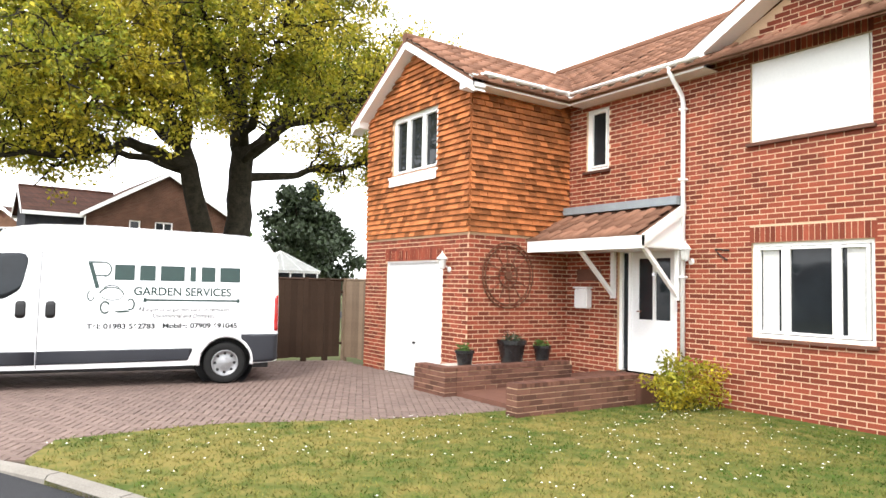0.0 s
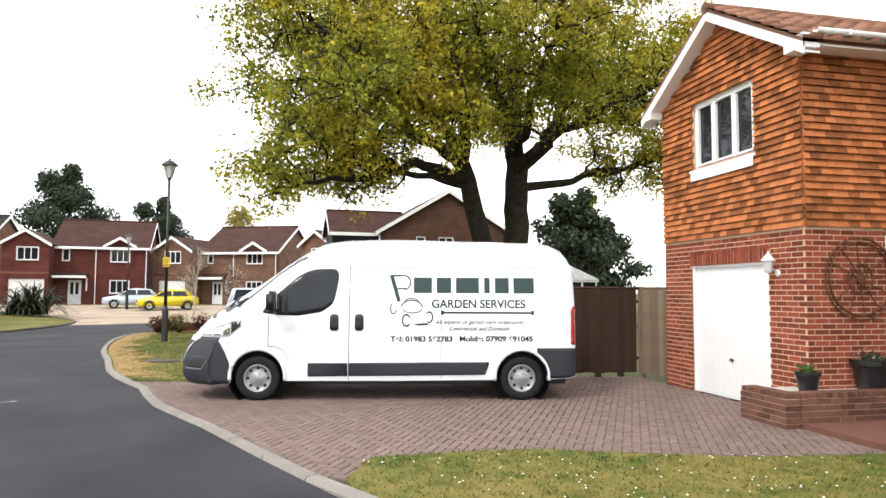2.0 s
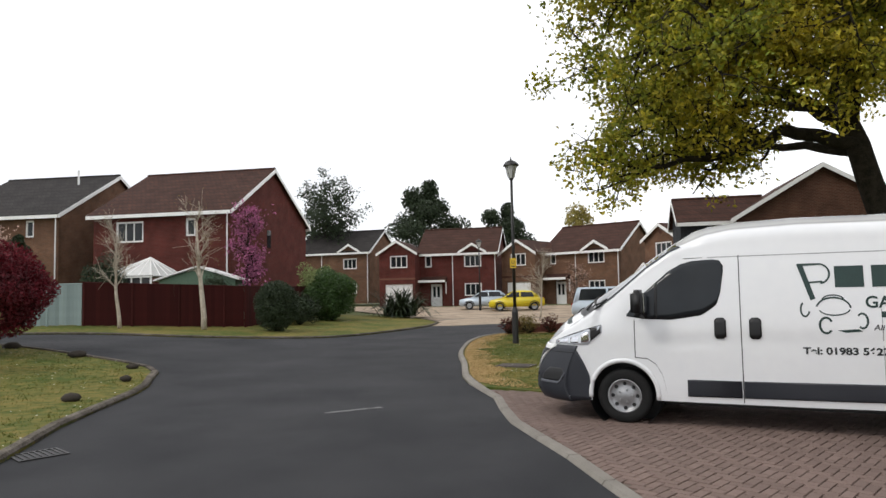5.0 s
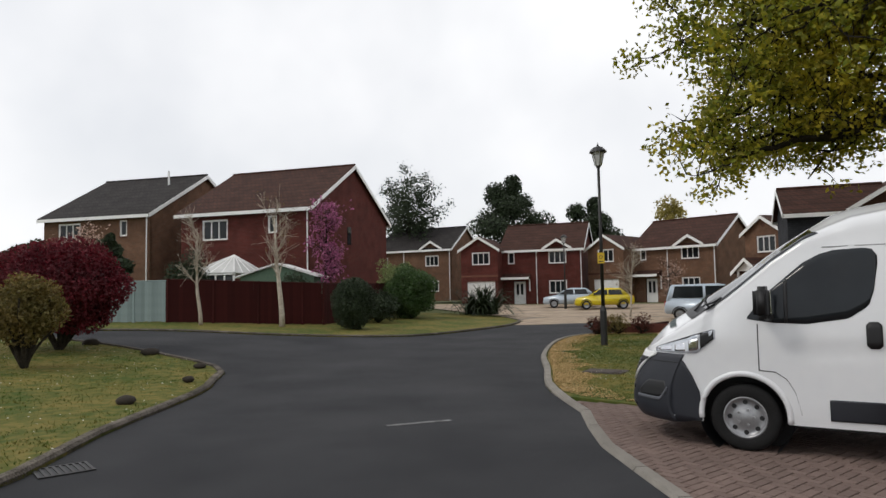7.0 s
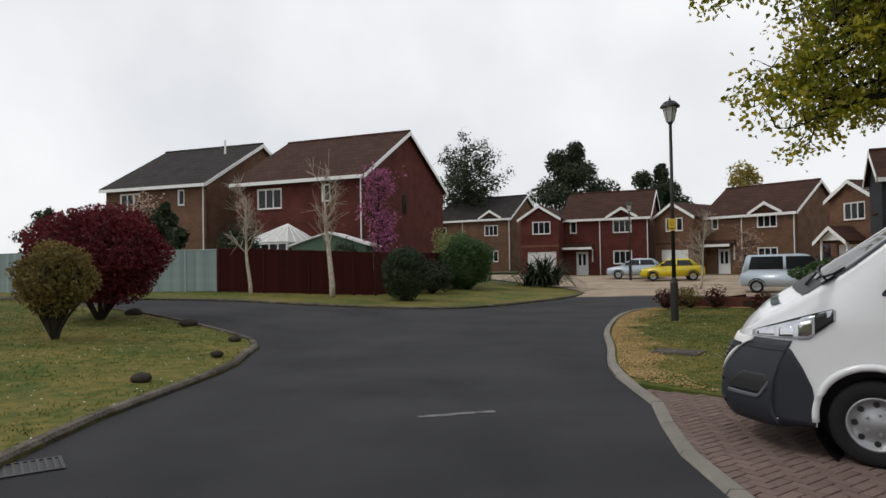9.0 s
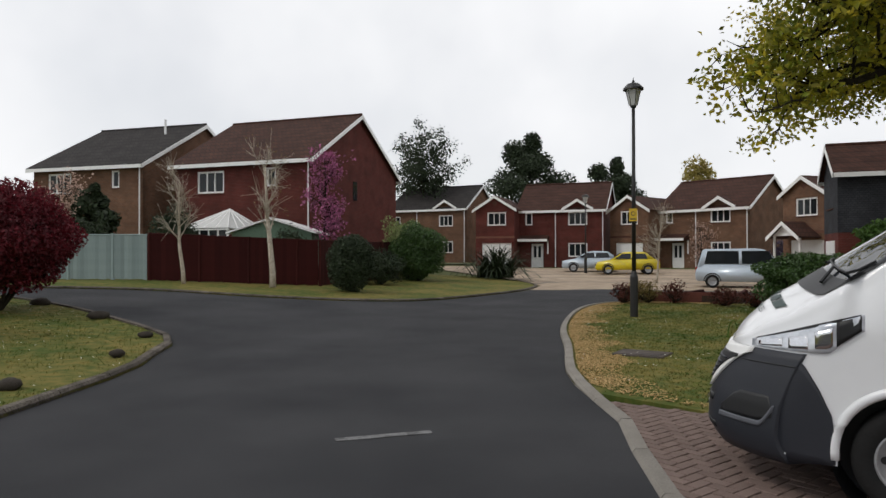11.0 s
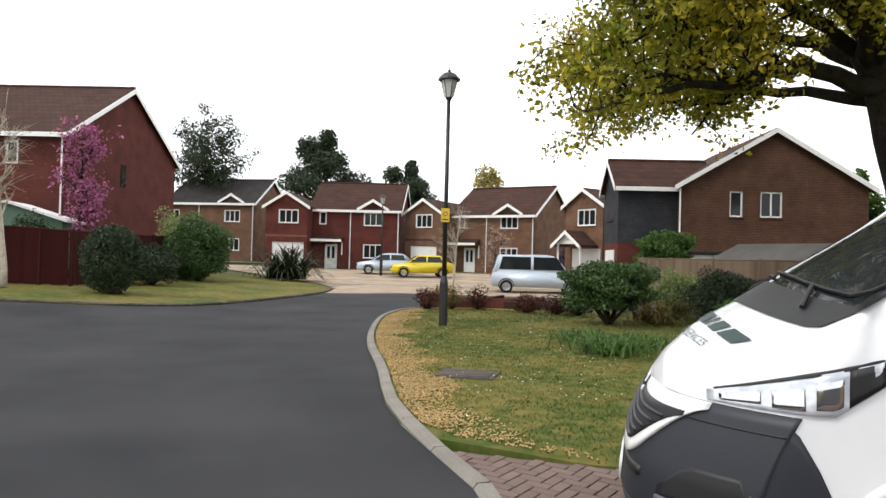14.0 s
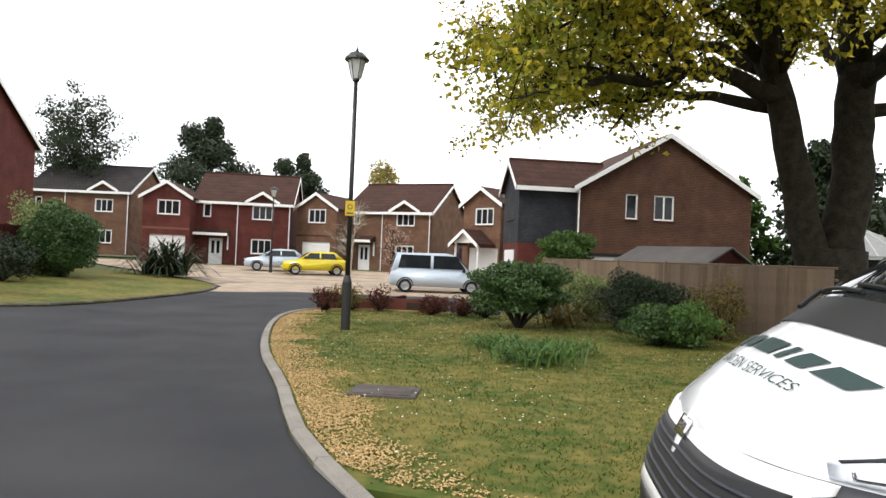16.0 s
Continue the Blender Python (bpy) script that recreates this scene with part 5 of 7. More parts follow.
def gable_roof_x(h, x0, x1, yf, yb, ze, pitch, material, ov=0.3, end_boards=(True, True)):
    """A roof whose ridge runs along x, with verges, barge boards and fascia."""
    ym, zr = (yf + yb) / 2, ze + pitch * (yb - yf) / 2
    for sgn, y in ((-1, yf), (1, yb)):
        bm = bmesh.new()
        ye, zz = y + sgn * ov, ze - pitch * ov
        ring_loft(bm, [[(x, ym, zr + 0.08), (x, ye, zz + 0.08), (x, ye, zz), (x, ym, zr)] for x in (x0 - 0.22, x1 + 0.22)])
        part("roof", fixed(bm), material, h)
        part("fascia", boxes((x0 - 0.2, x1 + 0.2, min(ye, ye + sgn * 0.03), max(ye, ye + sgn * 0.03), zz - 0.16, zz + 0.04)), UPVC, h)
        for x, on in ((x0 - 0.26, end_boards[0]), (x1 + 0.23, end_boards[1])):
            if on:
                part("barge_board", slab((x, ym, zr + 0.06), (x, ye, zz + 0.06), 0.24, 0.03, (1, 0, 0)), UPVC, h)
    bm = bmesh.new()
    tube(bm, [(x0 - 0.2, ym, zr + 0.07), (x1 + 0.2, ym, zr + 0.07)], 0.10, 8)
    part("ridge_tiles", bm, material, h)


def gable_roof_y(h, x0, x1, y0, y1, ze, pitch, material, ov=0.25, board=True):
    """A roof whose ridge runs along y, with its gable at y0."""
    xm, zr = (x0 + x1) / 2, ze + pitch * (x1 - x0) / 2
    for sgn, x in ((-1, x0), (1, x1)):
        xe, zz = x + sgn * ov, ze - pitch * ov
        bm = bmesh.new()
        ring_loft(bm, [[(xm, y, zr + 0.08), (xe, y, zz + 0.08), (xe, y, zz), (xm, y, zr)] for y in (y0 - 0.22, y1)])
        part("roof", fixed(bm), material, h)
        if board:
            part("barge_board", slab((xm, y0 - 0.26, zr + 0.07), (xe, y0 - 0.26, zz + 0.07), 0.24, 0.03, (0, 1, 0)), UPVC, h)


def pipe(h, x, y, z1):
    bm = bmesh.new()
    tube(bm, [(x, y, z1), (x, y, 0.1)], 0.04, 8)
    part("downpipe", bm, UPVC, h)


def gable_end(h, x, d, ze, pitch, material):
    """A side wall with its pointed top in one piece."""
    bm = bmesh.new()
    ring_loft(bm, [[(xx, 0.25, 0), (xx, d, 0), (xx, d, ze), (xx, d / 2, ze + pitch * d / 2), (xx, 0.003, ze), (xx, 0.25, ze)] for xx in (x, x + 0.25)])
    bmesh.ops.triangulate(bm, faces=[f for f in bm.faces if len(f.verts) > 4])
    part("side_wall", fixed(bm), material, h)


def close_house(m, label, wall_m, roof_m, wm=6.6, dm=7.5, ww=3.6, wp=1.9, ze=4.95, pitch=0.62, wing=True):
    """A two-storey house of the close: main block with a gablet window, and a garage wing with its own gable."""
    h = thing("house", label, "house", m, "houses of the close")
    up, dn = (3.55, 4.65), (0.95, 2.1)
    gx0 = wm - 2.9
    holes = [(0.5, 1.1, 3.6, 4.65), (gx0, gx0 + 1.55, *up), (gx0, gx0 + 1.55, *dn), (0.95, 2.05, 0.0, 2.1)]
    part("wall", wall_core(wm, ze, 0.25, holes), wall_m, h)
    for x in (0, wm - 0.25):
        gable_end(h, x, dm, ze, pitch, wall_m)
    part("back_wall", boxes((0.25, wm - 0.25, dm - 0.25, dm, 0, ze)), wall_m, h)
    gable_roof_x(h, 0 if not wing else -0.1, wm, 0, dm, ze, pitch, roof_m, end_boards=(not wing, True))
    for k, (a, b, c, d) in enumerate(holes[:3]):
        window(h, Matrix.Translation((a, 0, c)), b - a, d - c, (1,) if k == 0 else (1, 1, 1), True, lite=True, fr=0.10)
    # gablet
    gm = gx0 + 0.78
    bm = bmesh.new()
    prism(bm, [(gm - 1.1, ze), (gm + 1.1, ze), (gm, ze + 0.66)], -0.04, 0.25)
    part("gablet", fixed(bm), wall_m, h)
    gable_roof_y(h, gm - 1.1, gm + 1.1, -0.1, 1.4, ze + 0.02, 0.6, roof_m, 0.2)
    # door and canopy
    d = new("door")
    d.parent = h
    part("door_leaf", boxes((1.0, 2.0, 0.1, 0.16, 0, 2.05)), WHITEPAINT, d)
    part("door_glass", boxes((1.2, 1.42, 0.085, 0.099, 0.9, 1.85)), GLASS, d)
    part("door_glass", boxes((1.58, 1.8, 0.085, 0.099, 0.9, 1.85)), GLASS, d)
    bm = bmesh.new()
    ring_loft(bm, [[(x, 0, 2.75), (x, -0.9, 2.38), (x, -0.9, 2.25), (x, 0, 2.25)] for x in (0.05, 2.5)])
    cn = part("canopy", fixed(bm), roof_m, h)
    part("canopy_fascia", boxes((0.03, 2.52, -0.93, -0.902, 2.22, 2.42)), UPVC, cn)
    part("canopy_post", boxes((2.36, 2.46, -0.08, -0.003, 1.2, 2.25)), UPVC, cn)
    pipe(h, 3.05, -0.06, ze - 0.1)
    pipe(h, wm - 0.1, -0.06, ze - 0.1)
    if wing:
        part("wing_wall", placed_core(ww, ze, [(1.0, 2.6, *up), (0.55, 3.05, 0, 2.1)], lambda u: ze + pitch * (ww / 2 - abs(u - ww / 2)), Matrix.Translation((-ww, -wp, 0))), wall_m, h)
        part("wing_side", boxes((-0.25, 0, -wp + 0.25, 0.0, 0, ze), (-ww, -ww + 0.25, -wp + 0.25, dm - 1, 0, ze)), wall_m, h)
        window(h, Matrix.Translation((-ww + 1.0, -wp, up[0])), 1.6, 1.1, (1, 1, 1), True, lite=True, fr=0.10)
        part("garage_door", boxes((-ww + 0.55, -ww + 3.05, -wp + 0.08, -wp + 0.12, 0, 2.1)), WHITEPAINT, h)
        gable_roof_y(h, -ww, 0, -wp, dm / 2, ze, pitch, roof_m)
        part("diamond", boxes((-0.16, 0.16, -0.012, 0, -0.16, 0.16)), DARKBRICK, h).matrix_basis = Matrix.Translation((-ww / 2, -wp, ze + 0.45)) @ pose(0, 0, 0, 0, 45, 0)
        part("band", boxes((-ww - 0.01, 0.01, -wp - 0.012, -wp, 2.5, 2.66)), DARKBRICK, h)
    # added dark sheet: the rooms' shade as colour, no interior behind it
    part("interior_shade", boxes((0.3, wm - 0.3, 0.9, 0.95, 0.1, ze - 0.2)), ROOMSHADE, h)
    return h


def placed_core(length, height, holes, top, m):
    bm = wall_core(length, height, 0.25, holes, top)
    bm.transform(m)
    return bm


close_house(pose(-18.56, 50.05, 0.46, 0, 0, 3.9), "red brick house with white trim and an attached garage wing", REDWALL, FARROOF, wm=7.0, ww=3.3, wp=1.8)
close_house(pose(-7.37, 51.75, 0.44, 0, 0, -24.5), "brown brick house with white trim and an attached garage wing", BROWNWALL, FARROOF, wm=7.1, ww=3.55, wp=1.7, ze=4.75)
close_house(pose(-34.25, 56.2, 0.82, 0, 0, -3), "brown brick house under a grey tiled roof", BROWNWALL, GREYROOF, wm=8.4, ze=5.4)
he = close_house(pose(4.6, 41.5, 0.35, 0, 0, -48), "brown brick house with a canopied door", BROWNWALL, FARROOF, wm=6.0, ww=3.2)

gable_roof_y(he, -2.6, -0.5, -3.4, -1.95, 2.35, 0.75, FARROOF, 0.2)
for x in (-2.55, -0.62):
    part("porch_post", boxes((x, x + 0.1, -3.3, -3.2, 0, 2.35)), UPVC, he)
bm = bmesh.new()
prism(bm, [(-2.6, 2.35), (-0.5, 2.35), (-1.55, 3.1)], -3.32, -3.22)
part("porch_gable", fixed(bm), UPVC, he)


def plain_house(m, label, w, d, ze, pitch, wall_m, roof_m, holes):
    h = thing("house", label, "house", m, "houses beyond the fence")
    part("wall", wall_core(w, ze, 0.25, [x[:4] for x in holes]), wall_m, h)
    for x in (0, w - 0.25):
        gable_end(h, x, d, ze, pitch, wall_m)
    part("back_wall", boxes((0.25, w - 0.25, d - 0.25, d, 0, ze)), wall_m, h)
    gable_roof_x(h, 0, w, 0, d, ze, pitch, roof_m, ov=0.35)
    for a, b, c, e, lights in holes:
        window(h, Matrix.Translation((a, 0, c)), b - a, e - c, lights, True, lite=True, fr=0.10)
    pipe(h, w - 0.15, -0.07, ze - 0.1)
    # added dark sheet behind the windows, its colour stands for indoor shade
    part("interior_shade", boxes((0.3, w - 0.3, 0.9, 0.95, 0.1, ze - 0.2)), ROOMSHADE, h)
    return h


ha = plain_house(pose(-29.77, 23.25, 0.64, 0, 0, 4.8), "red brick gabled house with white barge boards", 8.55, 10.8, 6.04, 0.566, REDWALL, FARROOF, [(1.45, 3.2, 4.31, 5.51, (1, 1, 1)), (5.85, 6.45, 4.56, 5.56, (1,))])
bm = fixed(boxes((8.55, 8.58, 4.6, 5.1, 4.1, 5.2)))
part("side_window", bm, GLASS, ha)
hb = plain_house(pose(-39.96, 22.12, 0.60, 0, 0, 7.5), "brown brick gabled house under a grey roof", 7.86, 11.06, 6.29, 0.551, BROWNWALL, GREYROOF, [(1.1, 2.8, 4.63, 5.83, (1, 1, 1)), (5.7, 6.25, 4.88, 5.88, (1,))])
bm = bmesh.new()
tube(bm, [(6.0, 4.2, 8.4), (6.0, 4.2, 9.6)], 0.07, 8)
part("flue", bm, UPVC, hb)

# the gable-end house beyond the shrubs
hf = thing("house", "brown brick gable-end house with a grey tile-hung wing", "house", pose(5.55, 29.8, 0.13, 0, 0, 3.6), "houses of the close")
part("wall", wall_core(8.5, 5.3, 0.25, [(2.22, 2.82, 3.75, 4.95), (3.62, 4.62, 3.75, 4.95)], lambda u: 5.3 + 0.60 * (4.25 - abs(u - 4.25))), DARKWALL, hf)
part("side_wall", boxes((0, 0.25, 0.25, 8.5, 0, 5.3), (8.25, 8.5, 0.25, 8.5, 0, 5.3)), DARKWALL, hf)
gable_roof_y(hf, 0, 8.5, 0, 9, 5.3, 0.60, FARROOF, 0.35)
window(hf, Matrix.Translation((2.22, 0, 3.75)), 0.6, 1.2, (1,), True, lite=True, fr=0.07)
window(hf, Matrix.Translation((3.62, 0, 3.75)), 1.0, 1.2, (1, 1), True, lite=True, fr=0.07)
# shade of the rooms behind the gable, put in as a dark sheet
part("interior_shade", boxes((0.3, 8.2, 0.9, 0.95, 0.1, 5)), ROOMSHADE, hf)
pipe(hf, -0.06, -0.06, 5.0)
WX, WY, WD, WE = 2.8, 0.5, 3.5, 5.28
wing_bm = boxes((-WX, -0.003, WY, WY + 0.22, 2.45, WE), (-WX, -WX + 0.22, WY + 0.22, WY + WD, 2.45, WE))
ring_loft(wing_bm, [[(x, WY, WE), (x, WY + WD, WE), (x, WY + WD / 2, WE + 0.72 * WD / 2)] for x in (-WX, -WX + 0.2)])
part("wing_wall", fixed(wing_bm), SLATEHUNG, hf, "dark grey hung tiles")
part("wing_base", boxes((-WX + 0.01, -0.003, WY + 0.02, WY + 0.22, 0, 2.45), (-WX + 0.01, -WX + 0.22, WY + 0.22, WY + WD, 0, 2.45)), REDWALL, hf)
gable_roof_x(hf, -WX, 1.6, WY, WY + WD, WE, 0.72, FARROOF, 0.3, (True, False))
window(hf, Matrix.Translation((-WX, WY + 2.5, 3.6)) @ pose(0, 0, 0, 0, 0, -90), 1.4, 1.3, (1, 1), True, lite=True, fr=0.10)
part("garage_door", boxes((-WX - 0.03, -WX + 0.005, WY + 0.7, WY + 2.9, 0, 2.1)), WHITEPAINT, hf)

# sheds, conservatory
FELT = mat("grey_roof_felt", (0.16, 0.15, 0.14), (0.11, 0.10, 0.095), 0.9, scale=2, fine=40, bump=0.3)
sd = thing("garden_shed", "dark red timber shed with a grey felt roof", "shed", pose(7.9, 19.6, 0, 0, 0, 32))
bm = bmesh.new()
prism(bm, [(-1.9, 0), (1.9, 0), (1.9, 1.5), (0, 2.3), (-1.9, 1.5)], 0, 3.4)
part("shed_wall", fixed(bm), REDFENCE, sd)
for s in (-1, 1):
    bm = bmesh.new()
    ring_loft(bm, [[(0, y, 2.40), (s * 2.1, y, 1.52), (s * 2.1, y, 1.46), (0, y, 2.34)] for y in (-0.15, 3.6)])
    part("shed_roof", fixed(bm), FELT, sd)
lb = thing("outbuilding", "low white flat-roofed outbuilding", "shed", pose(4.6, 24.6, 0, 0, 0, -12))
part("outbuilding_wall", boxes((0, 2.6, 0, 2, 0, 2.0)), UPVC, lb)
part("flat_roof", boxes((-0.1, 2.7, -0.1, 2.1, 2.0, 2.12)), GREYROOF, lb)


def conservatory(m, label, w=3.0, d=2.6):
    c = thing("conservatory", label, "conservatory", m, "conservatories")
    part("base_wall", boxes((0, w, 0, d, 0, 0.6)), BROWNWALL, c)
    for i in range(6):
        part("post", boxes((i * (w - 0.08) / 5, i * (w - 0.08) / 5 + 0.08, 0, 0.08, 0.6, 2.2)), UPVC, c)
    part("glazing", boxes((0.08, w - 0.08, 0.03, 0.05, 0.6, 2.2)), GLASS, c)
    part("eaves_beam", boxes((-0.08, w + 0.08, -0.08, 0.06, 2.2, 2.34)), UPVC, c)
    apex = Vector((w / 2, d * 0.7, 3.35))
    rimp = [Vector(p) for p in ((-0.08, -0.08, 2.3), (w + 0.08, -0.08, 2.3), (w + 0.08, d, 2.3), (-0.08, d, 2.3))]
    for a, b in zip(rimp, rimp[1:] + rimp[:1]):
        bm = bmesh.new()
        bm.faces.new([bm.verts.new(p) for p in (a, b, apex)])
        r = bmesh.ops.extrude_face_region(bm, geom=bm.faces[:])
        for v in [g_ for g_ in r["geom"] if isinstance(g_, bmesh.types.BMVert)]:
            v.co.z -= 0.04
        part("roof_panel", fixed(bm), CURTAIN, c)
        for k in range(4):
            bm = bmesh.new()
            tube(bm, [a + (b - a) * k / 4, apex], 0.03, 6)
            part("roof_bar", bm, UPVC, c)
    return c


conservatory(pose(-26.6, 20.5, 0.62), "white framed conservatory behind the red fence")
conservatory(pose(11.5, 20.5, 0, 0, 0, -15), "white framed glazed lean-to beyond the fence", 3.4, 2.4)
gs = thing("green_shed", "pale green garden shed with white roof edge", "shed", pose(-19.5, 18.6, 0.56, 0, 0, 20))
bm = bmesh.new()
prism(bm, [(-1.75, 0), (1.75, 0), (1.75, 2.0), (0, 2.55), (-1.75, 2.0)], 0, 2.2)
part("shed_wall", fixed(bm), mat("pale_green_boards", (0.16, 0.24, 0.17), (0.12, 0.18, 0.13), 0.8), gs)
for s in (-1, 1):
    bm = bmesh.new()
    ring_loft(bm, [[(0, y, 2.66), (s * 1.95, y, 2.04), (s * 1.95, y, 1.96), (0, y, 2.58)] for y in (-0.2, 2.3)])
    part("shed_roof", fixed(bm), UPVC, gs)


# ---- fences ----
def fence(pts, height, board_m, label, base=0.0, board=0.15, post=1.83):
    f = thing("fence", label, "fence")
    me = None
    n = 0
    V, F = [], []
    for a, b in zip(pts, pts[1:]):
        a, b = Vector((*a, 0)), Vector((*b, 0))
        L = (b - a).length
        d = (b - a) / L
        ang = math.degrees(math.atan2(d.y, d.x))
        for i in range(int(L / board)):
            p = a + d * (i * board + board / 2)
            z = gz(p.x, p.y) + base
            if me is None:
                me = bpy.data.meshes.new("board")
                bmx = boxes((-board / 2 + 0.003, board / 2 + 0.012, -0.011, 0.011, 0.06, height))
                bmx.to_mesh(me)
                bmx.free()
                me.materials.append(board_m)
            o = new("board", me)
            o.parent = f
            o.matrix_basis = pose(p.x, p.y, z + random.uniform(-0.012, 0.012), 0, random.uniform(-0.3, 0.3), ang + 2.5)
        for i in range(int(L / post) + 1):
            p = a + d * min(i * post, L)
            z = gz(p.x, p.y) + base
            part("post", boxes((p.x - 0.05, p.x + 0.05, p.y - 0.03, p.y + 0.07, z - 0.05, z + height + 0.05)), board_m, f)
        for zr in (0.35, height - 0.25):
            bm = bmesh.new()
            pa, pb = a + Vector((0, 0, gz(a.x, a.y) + base + zr)), b + Vector((0, 0, gz(b.x, b.y) + base + zr))
            s = Vector((-d.y, d.x, 0)) * 0.03
            tube(bm, [pa + s, pb + s], 0.03, 4)
            part("rail", bm, board_m, f)
        bm = bmesh.new()
        pa, pb = a + Vector((0, 0, gz(a.x, a.y) + base + height + 0.01)), b + Vector((0, 0, gz(b.x, b.y) + base + height + 0.01))
        tube(bm, [pa, pb], 0.03, 4)
        part("capping_rail", bm, board_m, f)
    return f


fence([(4.6, 1.95), (6.9, 1.78), (7.28, 1.72)], 1.72, WOODFENCE, "dark brown close-boarded fence beside the garage", 0.05)
fence([(7.32, 1.7), (7.38, 0.66)], 1.72, LIGHTFENCE, "weathered side fence panel by the house corner", 0.05)
fence([(2.4, 21.8), (7.0, 12.6)], 1.72, LIGHTFENCE, "weathered brown fence behind the shrubs", 0.05)
fence([(-21.6, 14.0), (-16.2, 17.4), (-16.6, 23), (-18.5, 30)], 1.8, REDFENCE, "red-brown stained close-boarded fence")
fence([(-40, 10.6), (-30, 11.4), (-21.62, 14.0)], 1.75, GREYFENCE, "pale grey-green painted fence")


# ---- street furniture ----
def lamp_post(x, y, h, label):
    l = thing("street_lamp", label, "street lamp", pose(x, y, gz(x, y)), "street lamps")
    part("column_base", lathe([(0.10, 0), (0.10, 1.05), (0.07, 1.15), (0.055, 1.2)], 16), IRON, l, smooth=False)
    part("column", lathe([(0.055, 1.18), (0.042, h - 0.62)], 14), IRON, l, smooth=True)
    part("collar", lathe([(0.05, h - 0.66), (0.075, h - 0.64), (0.075, h - 0.6), (0.05, h - 0.58)], 14), IRON, l)
    part("ladder_bar", boxes((-0.02, 0.02, -0.02, 0.02, h - 0.62, h - 0.56)), IRON, l)
    part("lantern_glass", lathe([(0.095, h - 0.60), (0.19, h - 0.20), (0.19, h - 0.18)], 6), CURTAIN, l)
    for i in range(6):
        a = i * math.tau / 6
        bm = bmesh.new()
        tube(bm, [(0.1 * math.cos(a), 0.1 * math.sin(a), h - 0.60), (0.195 * math.cos(a), 0.195 * math.sin(a), h - 0.19)], 0.009, 6)
        part("lantern_bar", bm, IRON, l)
    part("lantern_roof", lathe([(0.265, h - 0.20), (0.255, h - 0.16), (0.15, h - 0.05), (0.07, h - 0.02), (0.03, h - 0.01), (0.035, h + 0.02), (0.012, h + 0.06), (0.004, h + 0.12)], 12), IRON, l)
    return l


lp = lamp_post(-3.56, 12.87, 6.0, "tall black lantern street lamp on the verge")
lamp_post(-10.9, 40.6, 5.3, "black lantern street lamp on the forecourt")
sg = thing("warning_sign", "yellow rectangular sign strapped to a lamp post", "sign", pose(-3.56, 12.79, 2.62, 0, 0, 8))
part("sign_plate", boxes((-0.10, 0.10, -0.012, 0.0, -0.16, 0.16), bevel=0.004), YELLOW, sg)
part("sign_symbol", lathe([(0.055, 0), (0.055, 0.004)], 18), INK, sg).matrix_basis = pose(0, -0.0125, 0.03, 90)
part("sign_symbol_fill", lathe([(0.038, 0), (0.038, 0.004)], 18), YELLOW, sg).matrix_basis = pose(0, -0.0145, 0.03, 90)
part("sign_text_bar", boxes((-0.07, 0.07, -0.015, -0.0125, -0.12, -0.09)), INK, sg)
part("sign_strap", boxes((-0.06, 0.06, 0.0, 0.13, -0.06, -0.04)), STEEL, sg)
COVER = mat("weathered_concrete_cover", (0.12, 0.10, 0.09), (0.06, 0.052, 0.048), 0.9, scale=5, fine=50, bump=0.5, var=0.8)
mh_ = thing("inspection_cover", "grey concrete inspection cover set in the lawn", "manhole cover", pose(-2.45, 6.32, 0.03, 0, 0, -8))
part("cover_frame", boxes((-0.40, 0.40, -0.32, 0.32, -0.02, 0.03), bevel=0.008), COVER, mh_)
part("cover_lid", boxes((-0.33, 0.33, -0.25, 0.25, 0.025, 0.037)), COVER, mh_)
dg = thing("drain_grate", "black iron gully grate at the kerb", "drain", pose(-6.25, -2.75, 0.003, 0, 0, 62))
part("grate_frame", boxes((-0.25, 0.25, -0.22, -0.19, 0, 0.012), (-0.25, 0.25, 0.19, 0.22, 0, 0.012), (-0.25, -0.22, -0.19, 0.19, 0, 0.012), (0.22, 0.25, -0.19, 0.19, 0, 0.012)), IRON, dg)
part("gully", boxes((-0.22, 0.22, -0.19, 0.19, 0.0, 0.003)), BLACK, dg)
for i in range(7):
    part("bar", boxes((-0.19 + i * 0.06, -0.165 + i * 0.06, -0.19, 0.19, 0.004, 0.012)), IRON, dg)
PATCH = mat("worn_road_paint", (0.25, 0.25, 0.25), (0.07, 0.07, 0.07), 0.9, scale=6, fine=40, var=0.8)
part_ob = part("road_mark", boxes((-0.44, 0.44, -0.05, 0.05, 0, 0.004)), PATCH)
tagged(part_ob, "faint worn white mark on the asphalt", "road marking", kind="structure").matrix_basis = pose(-3.88, 0.52, 0.003, 0, 0, 42)


